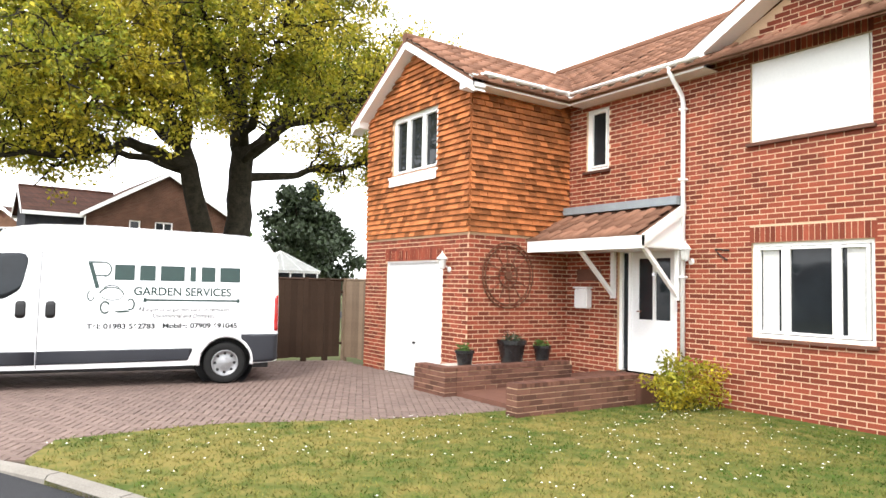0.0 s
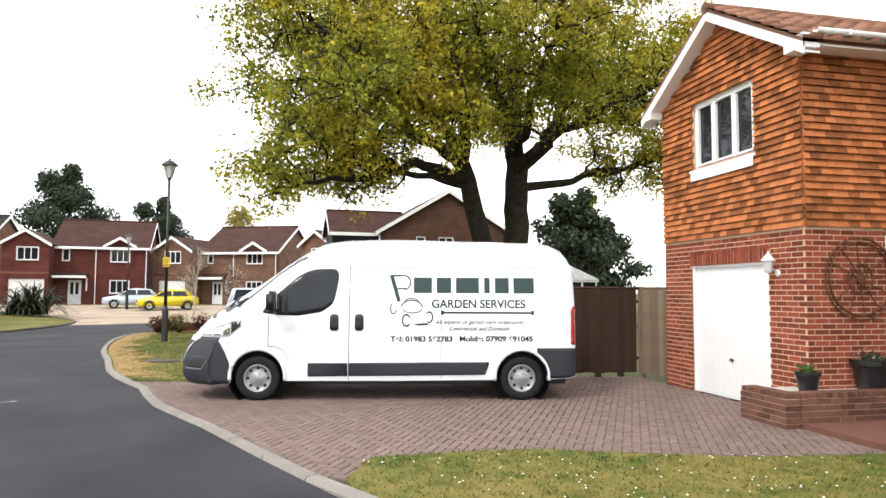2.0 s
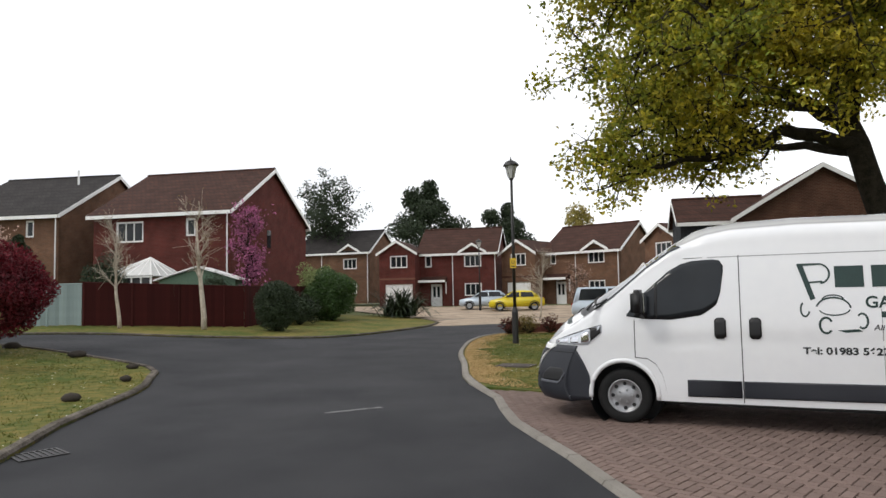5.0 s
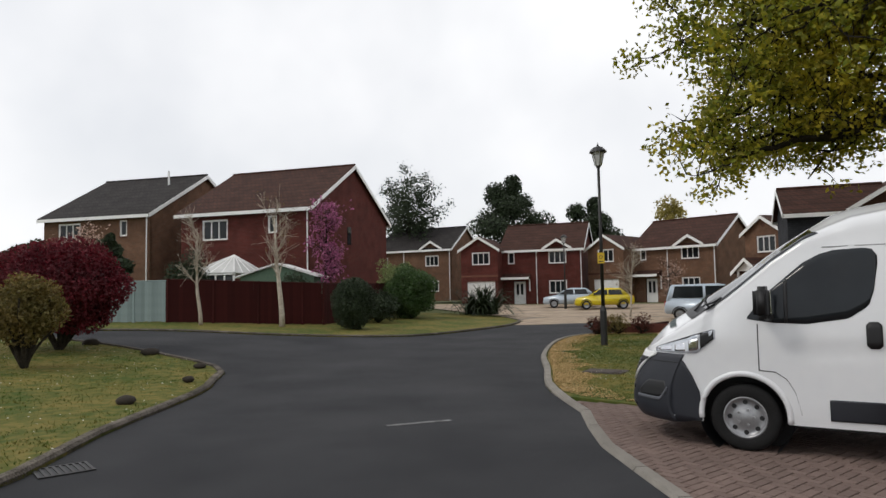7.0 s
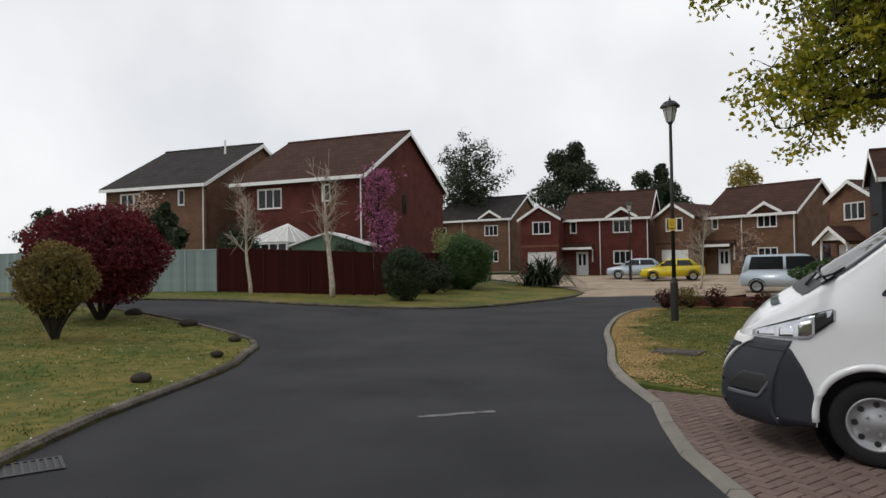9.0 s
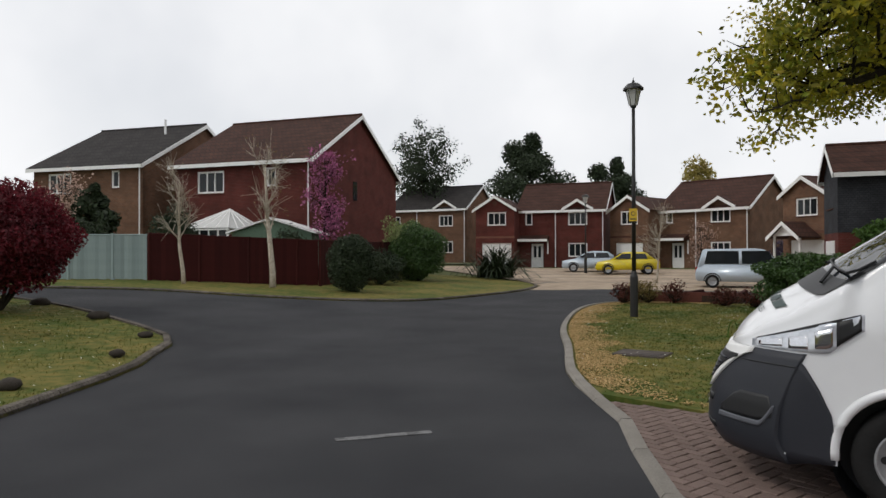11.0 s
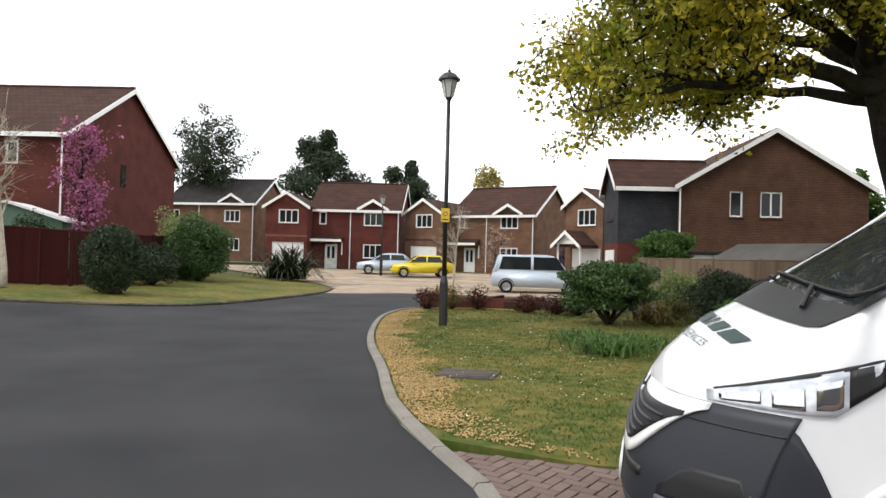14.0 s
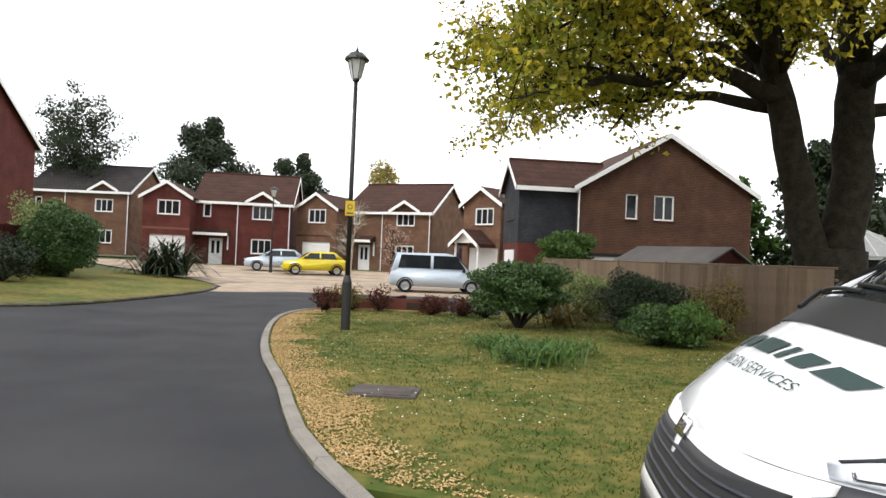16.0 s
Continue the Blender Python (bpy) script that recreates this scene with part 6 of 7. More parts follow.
# ---- cars ----
def car(m, label, paint, L=4.1, W=1.72, H=1.45, mpv=False, nose_frac=0.24):
    c = thing("car", label, "car", m, "parked cars")
    hood = L * nose_frac
    low = [(0, 0.35), (0.03, 0.62), (0.12, 0.78), (hood, 0.93 if not mpv else 1.05), (L - 0.35, 0.98 if not mpv else 1.08), (L - 0.03, 0.9), (L, 0.5), (L - 0.05, 0.32), (0.1, 0.25)]
    cab = [(hood - 0.05, 0.9), (hood + (0.75 if not mpv else 0.8), H - 0.06), (hood + 1.2, H), (L - (0.9 if not mpv else 0.35), H - 0.03), (L - (0.28 if not mpv else 0.08), 0.95)]
    def hull(prof, w0, w1, z0, z1):
        bm = bmesh.new()
        wid = lambda z: w0 + (w1 - w0) * min(1, max(0, (z - z0) / (z1 - z0)))
        ring_loft(bm, [[(x, s * wid(z) / 2, z) for x, z in prof] for s in (-1, 1)])
        bmesh.ops.bevel(bm, geom=bm.edges[:], offset=0.045, segments=2, affect="EDGES")
        return fixed(bm)
    part("body", hull(low, W, W * 0.97, 0.3, 1.0), paint, c, smooth=True)
    part("cabin", hull(cab, W * 0.95, W * 0.74, 0.9, H), paint, c, smooth=True)
    gw = lambda z, o: ((W * 0.95 + (W * 0.74 - W * 0.95) * (z - 0.9) / (H - 0.9)) / 2 + o)
    z0, z1 = (0.98 if not mpv else 1.12), H - 0.12
    x0, x1 = hood + 0.28, L - (0.75 if not mpv else 0.4)
    for s in (-1, 1):
        xs_ = [x0, x0 + (x1 - x0) * 0.48, x0 + (x1 - x0) * 0.52, x1]
        for k in (0, 2):
            a, b = xs_[k], xs_[k + 1]
            bm = bmesh.new()
            a1, b1 = (a + 0.42 if k == 0 else a), (b - 0.15 if k == 2 else b)
            ring_loft(bm, [[(a, s * gw(z0, o), z0), (b, s * gw(z0, o), z0), (b1, s * gw(z1, o), z1), (a1, s * gw(z1, o), z1)] for o in (0.006, -0.02)])
            part("side_glass", fixed(bm), GLASS, c)
    for (xa, za), (xb, zb), nm in ((cab[0], cab[1], "windscreen"), (cab[4], cab[3], "rear_glass")):
        o = -0.03 if nm == "windscreen" else 0.03
        f0, f1 = 0.18, 0.9
        pa, pb = (xa + (xb - xa) * f0 + o, za + (zb - za) * f0), (xa + (xb - xa) * f1 + o, za + (zb - za) * f1)
        bm = bmesh.new()
        ring_loft(bm, [[(pa[0] + d, -gw(pa[1], -0.1), pa[1] + 0.012), (pa[0] + d, gw(pa[1], -0.1), pa[1] + 0.012), (pb[0] + d, gw(pb[1], -0.08), pb[1] + 0.012), (pb[0] + d, -gw(pb[1], -0.08), pb[1] + 0.012)] for d in (0, 0.03 if o < 0 else -0.03)])
        part(nm, fixed(bm), GLASS, c)
    for x in (0.78, L - 0.75):
        for s in (-1, 1):
            w = new("wheel")
            w.parent, w.matrix_basis = c, Matrix.Translation((x, s * (W / 2 - 0.09), 0.31)) @ pose(0, 0, 0, -90 * s)
            part("tyre", lathe([(0.19, -0.1), (0.31, -0.09), (0.31, 0.09), (0.2, 0.1)], 24, False), RUBBER, w)
            part("rim", lathe([(0.2, 0.06), (0.2, 0.102), (0.17, 0.085), (0.05, 0.07), (0.04, 0.1), (0.001, 0.1)], 20), STEEL, w)
            bm = bmesh.new()
            tube(bm, [(x + 0.37 * math.cos(a), s * (W / 2 - 0.02), 0.31 + 0.37 * math.sin(a)) for a in np.linspace(0.0, math.pi, 14)], 0.03, 6)
            part("arch", bm, BLACK, c)
    for s in (-1, 1):
        part("headlight", boxes((0.0, 0.16, s * W * 0.36 - 0.14, s * W * 0.36 + 0.14, 0.62, 0.76), bevel=0.02), LAMPGLASS, c)
        part("tail_light", boxes((L - 0.12, L - 0.005, s * W * 0.42 - 0.07, s * W * 0.42 + 0.07, 0.72, 0.95), bevel=0.02), REDLAMP, c)
        part("door_mirror", boxes((hood + 0.3, hood + 0.45, s * (W / 2 + 0.06) - 0.08, s * (W / 2 + 0.06) + 0.08, 0.98, 1.12), bevel=0.03), BLACK, c)
    part("number_plate", boxes((-0.012, 0.03, -0.26, 0.26, 0.42, 0.53)), PLATEWHITE, c)
    part("grille", boxes((-0.006, 0.03, -0.4, 0.4, 0.56, 0.64)), BLACK, c)
    return c


SILVER = mat("silver_paint", (0.52, 0.60, 0.68), (0.46, 0.53, 0.60), 0.3, metal=0.15, bump=0, coat=0.5)
YELLOWCAR = mat("yellow_paint", (0.72, 0.58, 0.01), (0.66, 0.52, 0.01), 0.3, bump=0, coat=0.6)
car(pose(-12.9, 42.1, gz(-12, 42), 0, 0, 14), "silver hatchback parked on the forecourt", SILVER, 4.0)
car(pose(-10.1, 39.8, gz(-9, 40), 0, 0, 14), "bright yellow hatchback parked on the forecourt", YELLOWCAR, 4.0)
car(pose(1.3, 30.6, gz(0, 30), 0, 0, 184), "pale silver people carrier with dark glass", SILVER, 4.6, 1.8, 1.85, True, 0.17)
# ---- trees and shrubs ----
def limb(bm, p, d, r, length, rs, segs=6, wander=0.22, lift=0.0, taper=0.55):
    """One crooked limb as a tapered tube; returns its points and radii."""
    pts, rad = [Vector(p)], [r]
    d = Vector(d).normalized()
    for i in range(segs):
        d = (d + Vector(rs.normal(size=3)) * wander + Vector((0, 0, lift))).normalized()
        pts.append(pts[-1] + d * length / segs)
        rad.append(r * (1 - (1 - taper) * (i + 1) / segs))
    tube(bm, pts, rad, 9 if r > 0.12 else (6 if r > 0.04 else 4))
    return pts, rad, d


oak = thing("oak_tree", "large spreading oak with fresh yellow-green leaves", "tree", pose(9.0, 16.0, 0))
rs = np.random.RandomState(11)
tips = []


def bough(way, r0, r1, step=0.55, crook=0.10):
    """A crooked bough through a few waypoints, tapering from r0 to r1; returns its points and radii."""
    P = [Vector(p) for p in way]
    pts = []
    for i in range(len(P) - 1):
        p0, p1, p2, p3 = P[max(i - 1, 0)], P[i], P[i + 1], P[min(i + 2, len(P) - 1)]
        n = max(2, int((p2 - p1).length / step))
        for k in range(n):
            t = k / n
            pts.append(0.5 * (2 * p1 + (p2 - p0) * t + (2 * p0 - 5 * p1 + 4 * p2 - p3) * t * t + (3 * p1 - p0 - 3 * p2 + p3) * t ** 3))
    pts.append(P[-1])
    pts = [p if i == 0 else p + Vector(rs.normal(size=3)) * crook for i, p in enumerate(pts)]
    rad = [r0 + (r1 - r0) * (i / (len(pts) - 1)) ** 0.8 for i in range(len(pts))]
    bm = bmesh.new()
    tube(bm, pts, rad, 14 if r0 > 0.4 else 9)
    part("bough", bm, BARK, oak, smooth=True)
    return pts, rad


def leafy(pts, rad, first, bm, low=5.0):
    """Side branches and twigs along a bough, from the share first of its length on."""
    n = len(pts)
    for i in range(int(n * first), n):
        d = (pts[i] - pts[i - 1]).normalized()
        for q in range(2):
            sd = Vector(rs.normal(size=3))
            sd = (sd - d * sd.dot(d)).normalized() + d * 0.75 + Vector((0, 0, 0.15))
            if pts[i].z + sd.z * 1.6 < low:
                sd.z = abs(sd.z) * 0.5
            p2, r2, d2 = limb(bm, pts[i], sd, rad[i] * 0.40 + 0.014, rs.uniform(1.3, 2.9), rs, 6, 0.30, -0.01, 0.25)
            for j in (2, 3, 4, 5, 6):
                for w in range(2):
                    e = p2[j] + (Vector(rs.normal(size=3)) + d2 * 0.5).normalized() * rs.uniform(0.35, 0.9)
                    if e.z < low - 0.7:
                        continue
                    tube(bm, [p2[j], (p2[j] + e) / 2 + Vector(rs.normal(size=3)) * 0.07, e], [0.02, 0.013, 0.006], 3)
                    tips.append(e)


bmt = bmesh.new()
tube(bmt, [(0, 0, -0.1), (0, 0, 0.25), (0.02, 0, 1.0), (0.06, 0, 2.3)], [1.15, 0.95, 0.86, 0.80], 18)
part("trunk", bmt, BARK, oak, "thick furrowed oak trunk", True)
bough([(0.15, 0, 1.7), (0.5, 0, 3.9), (0.5, 0, 5.6), (0.55, 0, 7.3)], 0.60, 0.45, crook=0.04)
bough([(-0.3, 0, 1.4), (-1.05, -0.1, 3.8), (-1.45, -0.2, 5.6), (-2.1, -0.3, 7.2)], 0.48, 0.33, crook=0.05)
bml = bmesh.new()
BOUGHS = [
    # low limb reaching west over the lawn, and its neighbours off the western stem
    ([(-1.7, -0.3, 6.3), (-3.6, -1.2, 6.7), (-5.6, -3.0, 5.8), (-8.6, -4.8, 5.0)], 0.27, 0.5),
    ([(-2.0, -0.3, 7.0), (-3.0, -0.6, 8.7), (-4.8, -2.0, 9.7), (-6.6, -3.4, 12.0)], 0.26, 0.35),
    ([(-2.0, -0.2, 7.1), (-1.6, 0.1, 9.0), (-1.0, 0.6, 10.6), (-2.0, 1.2, 13.2)], 0.24, 0.4),
    ([(-2.0, -0.1, 7.0), (-3.6, 2.0, 8.4), (-6.0, 4.4, 9.0), (-8.4, 5.6, 9.2)], 0.22, 0.35),
    ([(-2.0, -0.4, 6.9), (-3.8, -3.0, 8.0), (-5.8, -5.6, 8.3), (-7.4, -7.6, 7.6)], 0.23, 0.35),
    ([(-2.1, -0.3, 7.2), (-5.2, -1.8, 8.4), (-7.6, -3.4, 8.8), (-9.4, -4.5, 8.4)], 0.22, 0.35),
    ([(-1.6, 0.2, 6.1), (-4.4, 2.6, 6.9), (-7.6, 4.2, 6.6)], 0.20, 0.4),
    ([(-4.8, -2.2, 6.2), (-6.6, -3.2, 7.0), (-8.4, -4.8, 6.6)], 0.14, 0.25),
    ([(-4.4, -1.7, 9.4), (-6.8, -2.8, 10.6), (-9.2, -3.8, 10.9)], 0.15, 0.2),
    ([(-3.8, -3.0, 8.0), (-6.4, -4.6, 9.6), (-8.4, -6.0, 9.8)], 0.14, 0.25),
    ([(-4.8, -2.0, 9.7), (-7.0, -2.4, 12.0), (-8.8, -3.0, 13.0)], 0.13, 0.2),
    ([(-3.0, -0.6, 8.7), (-5.6, 0.8, 11.4), (-8.2, 1.6, 12.0)], 0.15, 0.25),
    ([(-1.9, -0.3, 6.8), (-2.4, -3.0, 8.0), (-3.4, -6.0, 8.6)], 0.16, 0.35),
    ([(-1.0, -0.1, 9.0), (-2.4, -2.4, 11.0), (-4.0, -5.0, 12.0)], 0.14, 0.3),
    # off the upright stem
    ([(0.5, -0.2, 6.6), (1.2, -2.8, 8.0), (2.2, -5.2, 8.8)], 0.16, 0.4),
    ([(0.4, -0.2, 8.4), (-1.4, -3.0, 9.8), (-3.0, -6.0, 10.6)], 0.16, 0.35),
    ([(0.5, 0, 7.0), (0.4, 0.2, 9.8), (0.6, 0.3, 12.8), (0.4, 0.4, 15.0)], 0.40, 0.45),
    ([(0.55, 0, 6.9), (1.7, -0.2, 8.0), (2.9, -0.4, 10.3), (3.6, -0.9, 14.2)], 0.36, 0.4),
    ([(0.7, 0, 6.0), (3.6, 0.2, 6.7), (5.4, 0.1, 7.3), (7.6, -0.6, 8.0)], 0.22, 0.4),
    ([(1.3, -0.1, 7.6), (3.3, 0.3, 8.8), (5.3, 0.8, 9.3), (7.8, 1.2, 9.8)], 0.21, 0.4),
    ([(0.5, -0.3, 7.4), (0.4, -3.0, 9.6), (0.0, -5.6, 10.6), (-0.5, -7.6, 10.6)], 0.22, 0.45),
    ([(0.5, 0.3, 7.4), (1.0, 3.8, 9.8), (1.6, 7.0, 10.6)], 0.20, 0.4),
    ([(0.4, 0, 9.0), (-1.1, -1.0, 10.3), (-2.2, -2.0, 11.0), (-4.4, -3.0, 13.0)], 0.22, 0.4),
    ([(1.0, -0.3, 7.4), (3.4, -3.2, 9.0), (5.6, -5.6, 9.4)], 0.20, 0.4),
    ([(0.4, 0.1, 10.6), (-2.4, 1.0, 12.8), (-5.2, 1.4, 13.6)], 0.18, 0.35),
    ([(0.5, 0.2, 11.0), (2.6, 1.6, 13.2), (5.2, 2.8, 13.8)], 0.17, 0.35),
    ([(2.9, -0.4, 10.3), (5.0, -0.8, 11.4), (7.4, -1.2, 12.2)], 0.16, 0.25),
    ([(3.3, 0.3, 8.8), (5.6, -1.6, 10.2), (8.6, -2.4, 10.8)], 0.14, 0.3),
    ([(3.6, 0.2, 6.7), (5.8, -1.6, 7.0), (8.8, -2.6, 7.4)], 0.12, 0.3),
    ([(1.7, -0.2, 8.0), (3.4, 1.6, 10.6), (6.0, 2.6, 12.0), (8.2, 2.8, 12.4)], 0.17, 0.3),
    ([(0.6, 0.3, 12.8), (2.0, -2.0, 14.0), (4.2, -3.6, 14.2)], 0.14, 0.3),
]
for way, r0, first in BOUGHS:
    pts, rad = bough(way, r0, 0.05)
    leafy(pts, rad, first, bml, 4.9 if way[-1][0] < -5 else 6.2)
part("branch_work", bml, BARK, oak, "crooked dark branches and twigs", True)
tips = np.array(tips)
# leaves in tufts, some of them sparse, so that sky shows between
per = rs.randint(6, 46, len(tips))
cc = np.repeat(tips, per, 0)
cc = cc + rs.normal(size=cc.shape) * (0.22, 0.22, 0.16)
leaf_mesh(cc, rs.uniform(0.10, 0.21, len(cc)), rs, OAKLEAF, "crown", oak)


def small_tree(x, y, label, height, spread, bark, leaf=None, leaves=0, leaf_size=0.08, seed=1, stems=1, name="tree", trunk_r=0.07, bare=0.3, z=None, upright=0.5, levels=2, wisps=5):
    """A slender tree: trunk, forked limbs and, where it has any, scattered leaves or blossom."""
    t = thing(name, label, "tree", pose(x, y, gz(x, y) + 0.05 if z is None else z))
    rs = np.random.RandomState(seed)
    bm, tips = bmesh.new(), []
    for s in range(stems):
        tr = limb(bm, (0.1 * s, 0.05 * s, 0), (rs.normal() * 0.05, rs.normal() * 0.05, 1), trunk_r, height * 0.8, rs, 9, 0.05, 0.02, 0.25)
        for k in range(2, 10):
            if k / 9 < bare:
                continue
            for q in range(3):
                a = rs.uniform(0, math.tau)
                d = Vector((math.cos(a), math.sin(a), upright + rs.uniform(0, 0.6)))
                b = limb(bm, tr[0][k], d, max(0.012, tr[1][k] * 0.5), spread * rs.uniform(0.6, 1.1) * (1.25 - 0.06 * k), rs, 5, 0.16, 0.02, 0.3)
                for j in range(2, 6):
                    for w in range(wisps // 2 + 1):
                        e = b[0][j] + (Vector(rs.normal(size=3)) * 0.7 + b[2] * 0.7 + Vector((0, 0, 0.2))) * spread * 0.32
                        tube(bm, [b[0][j], e], [0.009, 0.004], 3)
                        tips.append(e)
    part("trunk", bm, bark, t, smooth=True)
    if leaf:
        tp = np.array(tips)
        c = tp[rs.randint(0, len(tp), leaves)] + rs.normal(size=(leaves, 3)) * 0.10 * max(1, spread)
        leaf_mesh(c, leaf_size * rs.uniform(0.6, 1.3, leaves), rs, leaf, "crown", t)
    return t


small_tree(-16.75, 15.2, "slender pale-barked bare birch by the red fence", 5.6, 1.15, PALEBARK, BRONZELEAF, 260, 0.06, 4, trunk_r=0.12, bare=0.35, upright=0.9)
small_tree(-19.6, 13.75, "slender bare young tree by the red fence", 4.6, 0.95, PALEBARK, BRONZELEAF, 120, 0.05, 9, trunk_r=0.08, bare=0.4, upright=0.9)
small_tree(-18.0, 19.9, "magnolia covered in deep pink blossom", 5.8, 1.0, BARK, PINK, 1800, 0.14, 5, trunk_r=0.09, bare=0.3, upright=1.2)
small_tree(-29.5, 15.6, "small tree in pale pink blossom", 4.6, 1.2, BARK, BLUSH, 1400, 0.13, 6, trunk_r=0.08, bare=0.3)
small_tree(-5.3, 32.0, "bare young tree beside the forecourt", 4.2, 1.0, PALEBARK, BRONZELEAF, 200, 0.07, 14, trunk_r=0.07, bare=0.3, upright=0.9)
small_tree(-3.0, 33.5, "young tree with orange spring leaves", 3.2, 0.7, BARK, BLUSH, 700, 0.09, 15, trunk_r=0.05, bare=0.3)
small_tree(-4.6, 68, "tall tree with yellow spring leaves behind the roofs", 10.5, 2.0, BARK, YELLOWLEAF, 6000, 0.28, 16, trunk_r=0.2, bare=0.25, upright=1.3)
small_tree(-33, 60, "open-crowned tree behind the gabled house", 13.5, 3.4, BARK, DARKLEAF, 12000, 0.26, 17, trunk_r=0.25, bare=0.3)


def big_tree(x, y, label, top, rx, n, material, seed, low=2.0, lumps=14):
    """A far tree: trunk, limbs and a crown of overlapping leaf masses with gaps."""
    t = thing("tree", label, "tree", pose(x, y, gz(x, y)), "far trees")
    rs = np.random.RandomState(seed)
    bm = bmesh.new()
    limb(bm, (0, 0, 0), (0, 0, 1), 0.35, top * 0.75, rs, 7, 0.06, 0.02, 0.3)
    cs = []
    for i in range(lumps):
        h = low + (top - low) * (i + 0.5) / lumps
        w = rx * math.sin(math.pi * min(1, 0.2 + 0.75 * (i + 0.5) / lumps)) ** 0.7
        a = i * 2.4
        c = Vector((math.cos(a) * w * rs.uniform(0.25, 0.8), math.sin(a) * w * rs.uniform(0.25, 0.8), h))
        limb(bm, (0, 0, h * 0.7), c - Vector((0, 0, h * 0.7)), 0.1, (c - Vector((0, 0, h * 0.7))).length, rs, 4, 0.05, 0, 0.3)
        m = n // lumps
        d = rs.normal(size=(m, 3))
        d /= np.linalg.norm(d, axis=1)[:, None]
        cs.append(np.array(c) + d * (0.25 + 0.75 * rs.rand(m, 1)) * (w * 0.55, w * 0.55, (top - low) / lumps * 1.9))
    part("trunk", bm, BARK, t)
    cs = np.concatenate(cs)
    leaf_mesh(cs, rs.uniform(0.2, 0.45, len(cs)), rs, material, "crown", t)
    return t


big_tree(-25.5, 74, "large dark evergreen behind the roofs", 14.5, 6.0, 26000, DARKLEAF, 21)
big_tree(-15.5, 76, "dark evergreen behind the roofs", 11.5, 4.5, 18000, DARKLEAF, 22)
big_tree(18.5, 31, "dark conifer beyond the oak", 8.0, 3.6, 9000, DARKLEAF, 23, 1.5)
big_tree(23, 36, "dark conifer beyond the oak", 6.5, 3.0, 6000, DARKLEAF, 24, 1.0)
big_tree(14.5, 33, "broadleaf tree beyond the oak", 6.0, 2.2, 5000, GREENLEAF, 29, 1.0)
big_tree(-62, 42, "dark conifer on the skyline", 10.0, 2.6, 4000, DARKLEAF, 25, 2)
big_tree(-75, 40, "dark conifer on the skyline", 7.5, 3.0, 4000, DARKLEAF, 26, 1.5)
big_tree(-52, 30, "broadleaf tree on the skyline", 5.5, 3.4, 5000, DARKLEAF, 27, 1.0)
big_tree(-46, 24, "garden tree behind the grey fence", 4.2, 2.6, 5000, DARKLEAF, 28, 0.8)
big_tree(-29, 17.3, "garden evergreen behind the fence", 4.0, 1.3, 4000, DARKLEAF, 31, 0.6)


def shrub(x, y, label, r, h, leaf, n, size=0.06, seed=1, stem=0.0, name="shrub", lumpy=1.0, z=None):
    """A rounded bush of many leaves over a twiggy core."""
    s = thing(name, label, "shrub", pose(x, y, (gz(x, y) + 0.05) if z is None else z))
    rs = np.random.RandomState(seed)
    bm = bmesh.new()
    hz = (h - stem) / 2
    for i in range(12):
        a = i * math.tau / 12
        d = Vector((math.cos(a) * r * 0.6, math.sin(a) * r * 0.6, stem + hz * rs.uniform(0.5, 1.5)))
        limb(bm, (d.x * 0.06, d.y * 0.06, 0), d, 0.03 if stem == 0 else 0.045, d.length, rs, 4, 0.08, 0, 0.4)
    part("twigwork", bm, BARK, s)
    clump(n, r, r, hz * 1.02, size, leaf, "leaves", s, pose(0, 0, stem + hz), 0.55, seed, lumpy=lumpy)
    clump(n // 2, r * 0.8, r * 0.8, hz * 0.85, size * 1.6, leaf, "inner_leaves", s, pose(0, 0, stem + hz), 0.2, seed + 50, lumpy=lumpy)
    return s


shrub(-14.0, 16.2, "dark clipped rounded evergreen bush", 0.92, 2.05, DARKLEAF, 12000, 0.075, 2, lumpy=0.25)
shrub(-15.5, 24.7, "large bright green rounded bush", 1.3, 2.75, MIDLEAF, 12000, 0.10, 3, lumpy=0.5)
shrub(-16.6, 25.6, "pale variegated bush behind the green one", 1.4, 3.0, PALELEAF, 6000, 0.1, 4)
shrub(-15.2, 20.5, "dark low evergreen by the fence", 0.9, 1.5, DARKLEAF, 4000, 0.08, 5)
shrub(-16.2, 4.9, "dense crimson-leaved acer bush on the corner lawn", 1.72, 2.85, REDLEAF, 26000, 0.085, 6, 0.4, lumpy=0.3)
shrub(-13.75, 2.2, "open bronze and green shrub on a short stem", 0.78, 1.9, BRONZELEAF, 4200, 0.085, 7, 0.5, lumpy=0.5)
shrub(0.45, 14.7, "rounded green rhododendron on bare stems", 1.2, 1.55, MIDLEAF, 9000, 0.09, 8, 0.4)
shrub(2.7, 17.2, "pale variegated shrub by the fence", 0.8, 1.35, PALELEAF, 4500, 0.07, 9)
shrub(3.5, 15.0, "dark rounded evergreen mound", 1.1, 1.45, DARKLEAF, 8000, 0.07, 10)
shrub(2.9, 12.0, "spreading grey-green shrub at the lawn edge", 0.7, 0.8, MIDLEAF, 3000, 0.07, 11)
shrub(3.4, 12.0, "green shrub at the lawn edge", 0.8, 0.9, GREENLEAF, 2500, 0.08, 12)
shrub(4.9, 13.6, "twiggy purple-brown shrub against the fence", 0.7, 1.35, BRONZELEAF, 1400, 0.07, 13)
shrub(3.9, 25.0, "leafy green shrub in front of the gable-end house", 1.15, 2.8, GREENLEAF, 3500, 0.15, 14, 1.4)
shrub(2.0, 44, "dark purple shrub beside the houses", 1.6, 2.4, PURPLE, 3000, 0.14, 18)
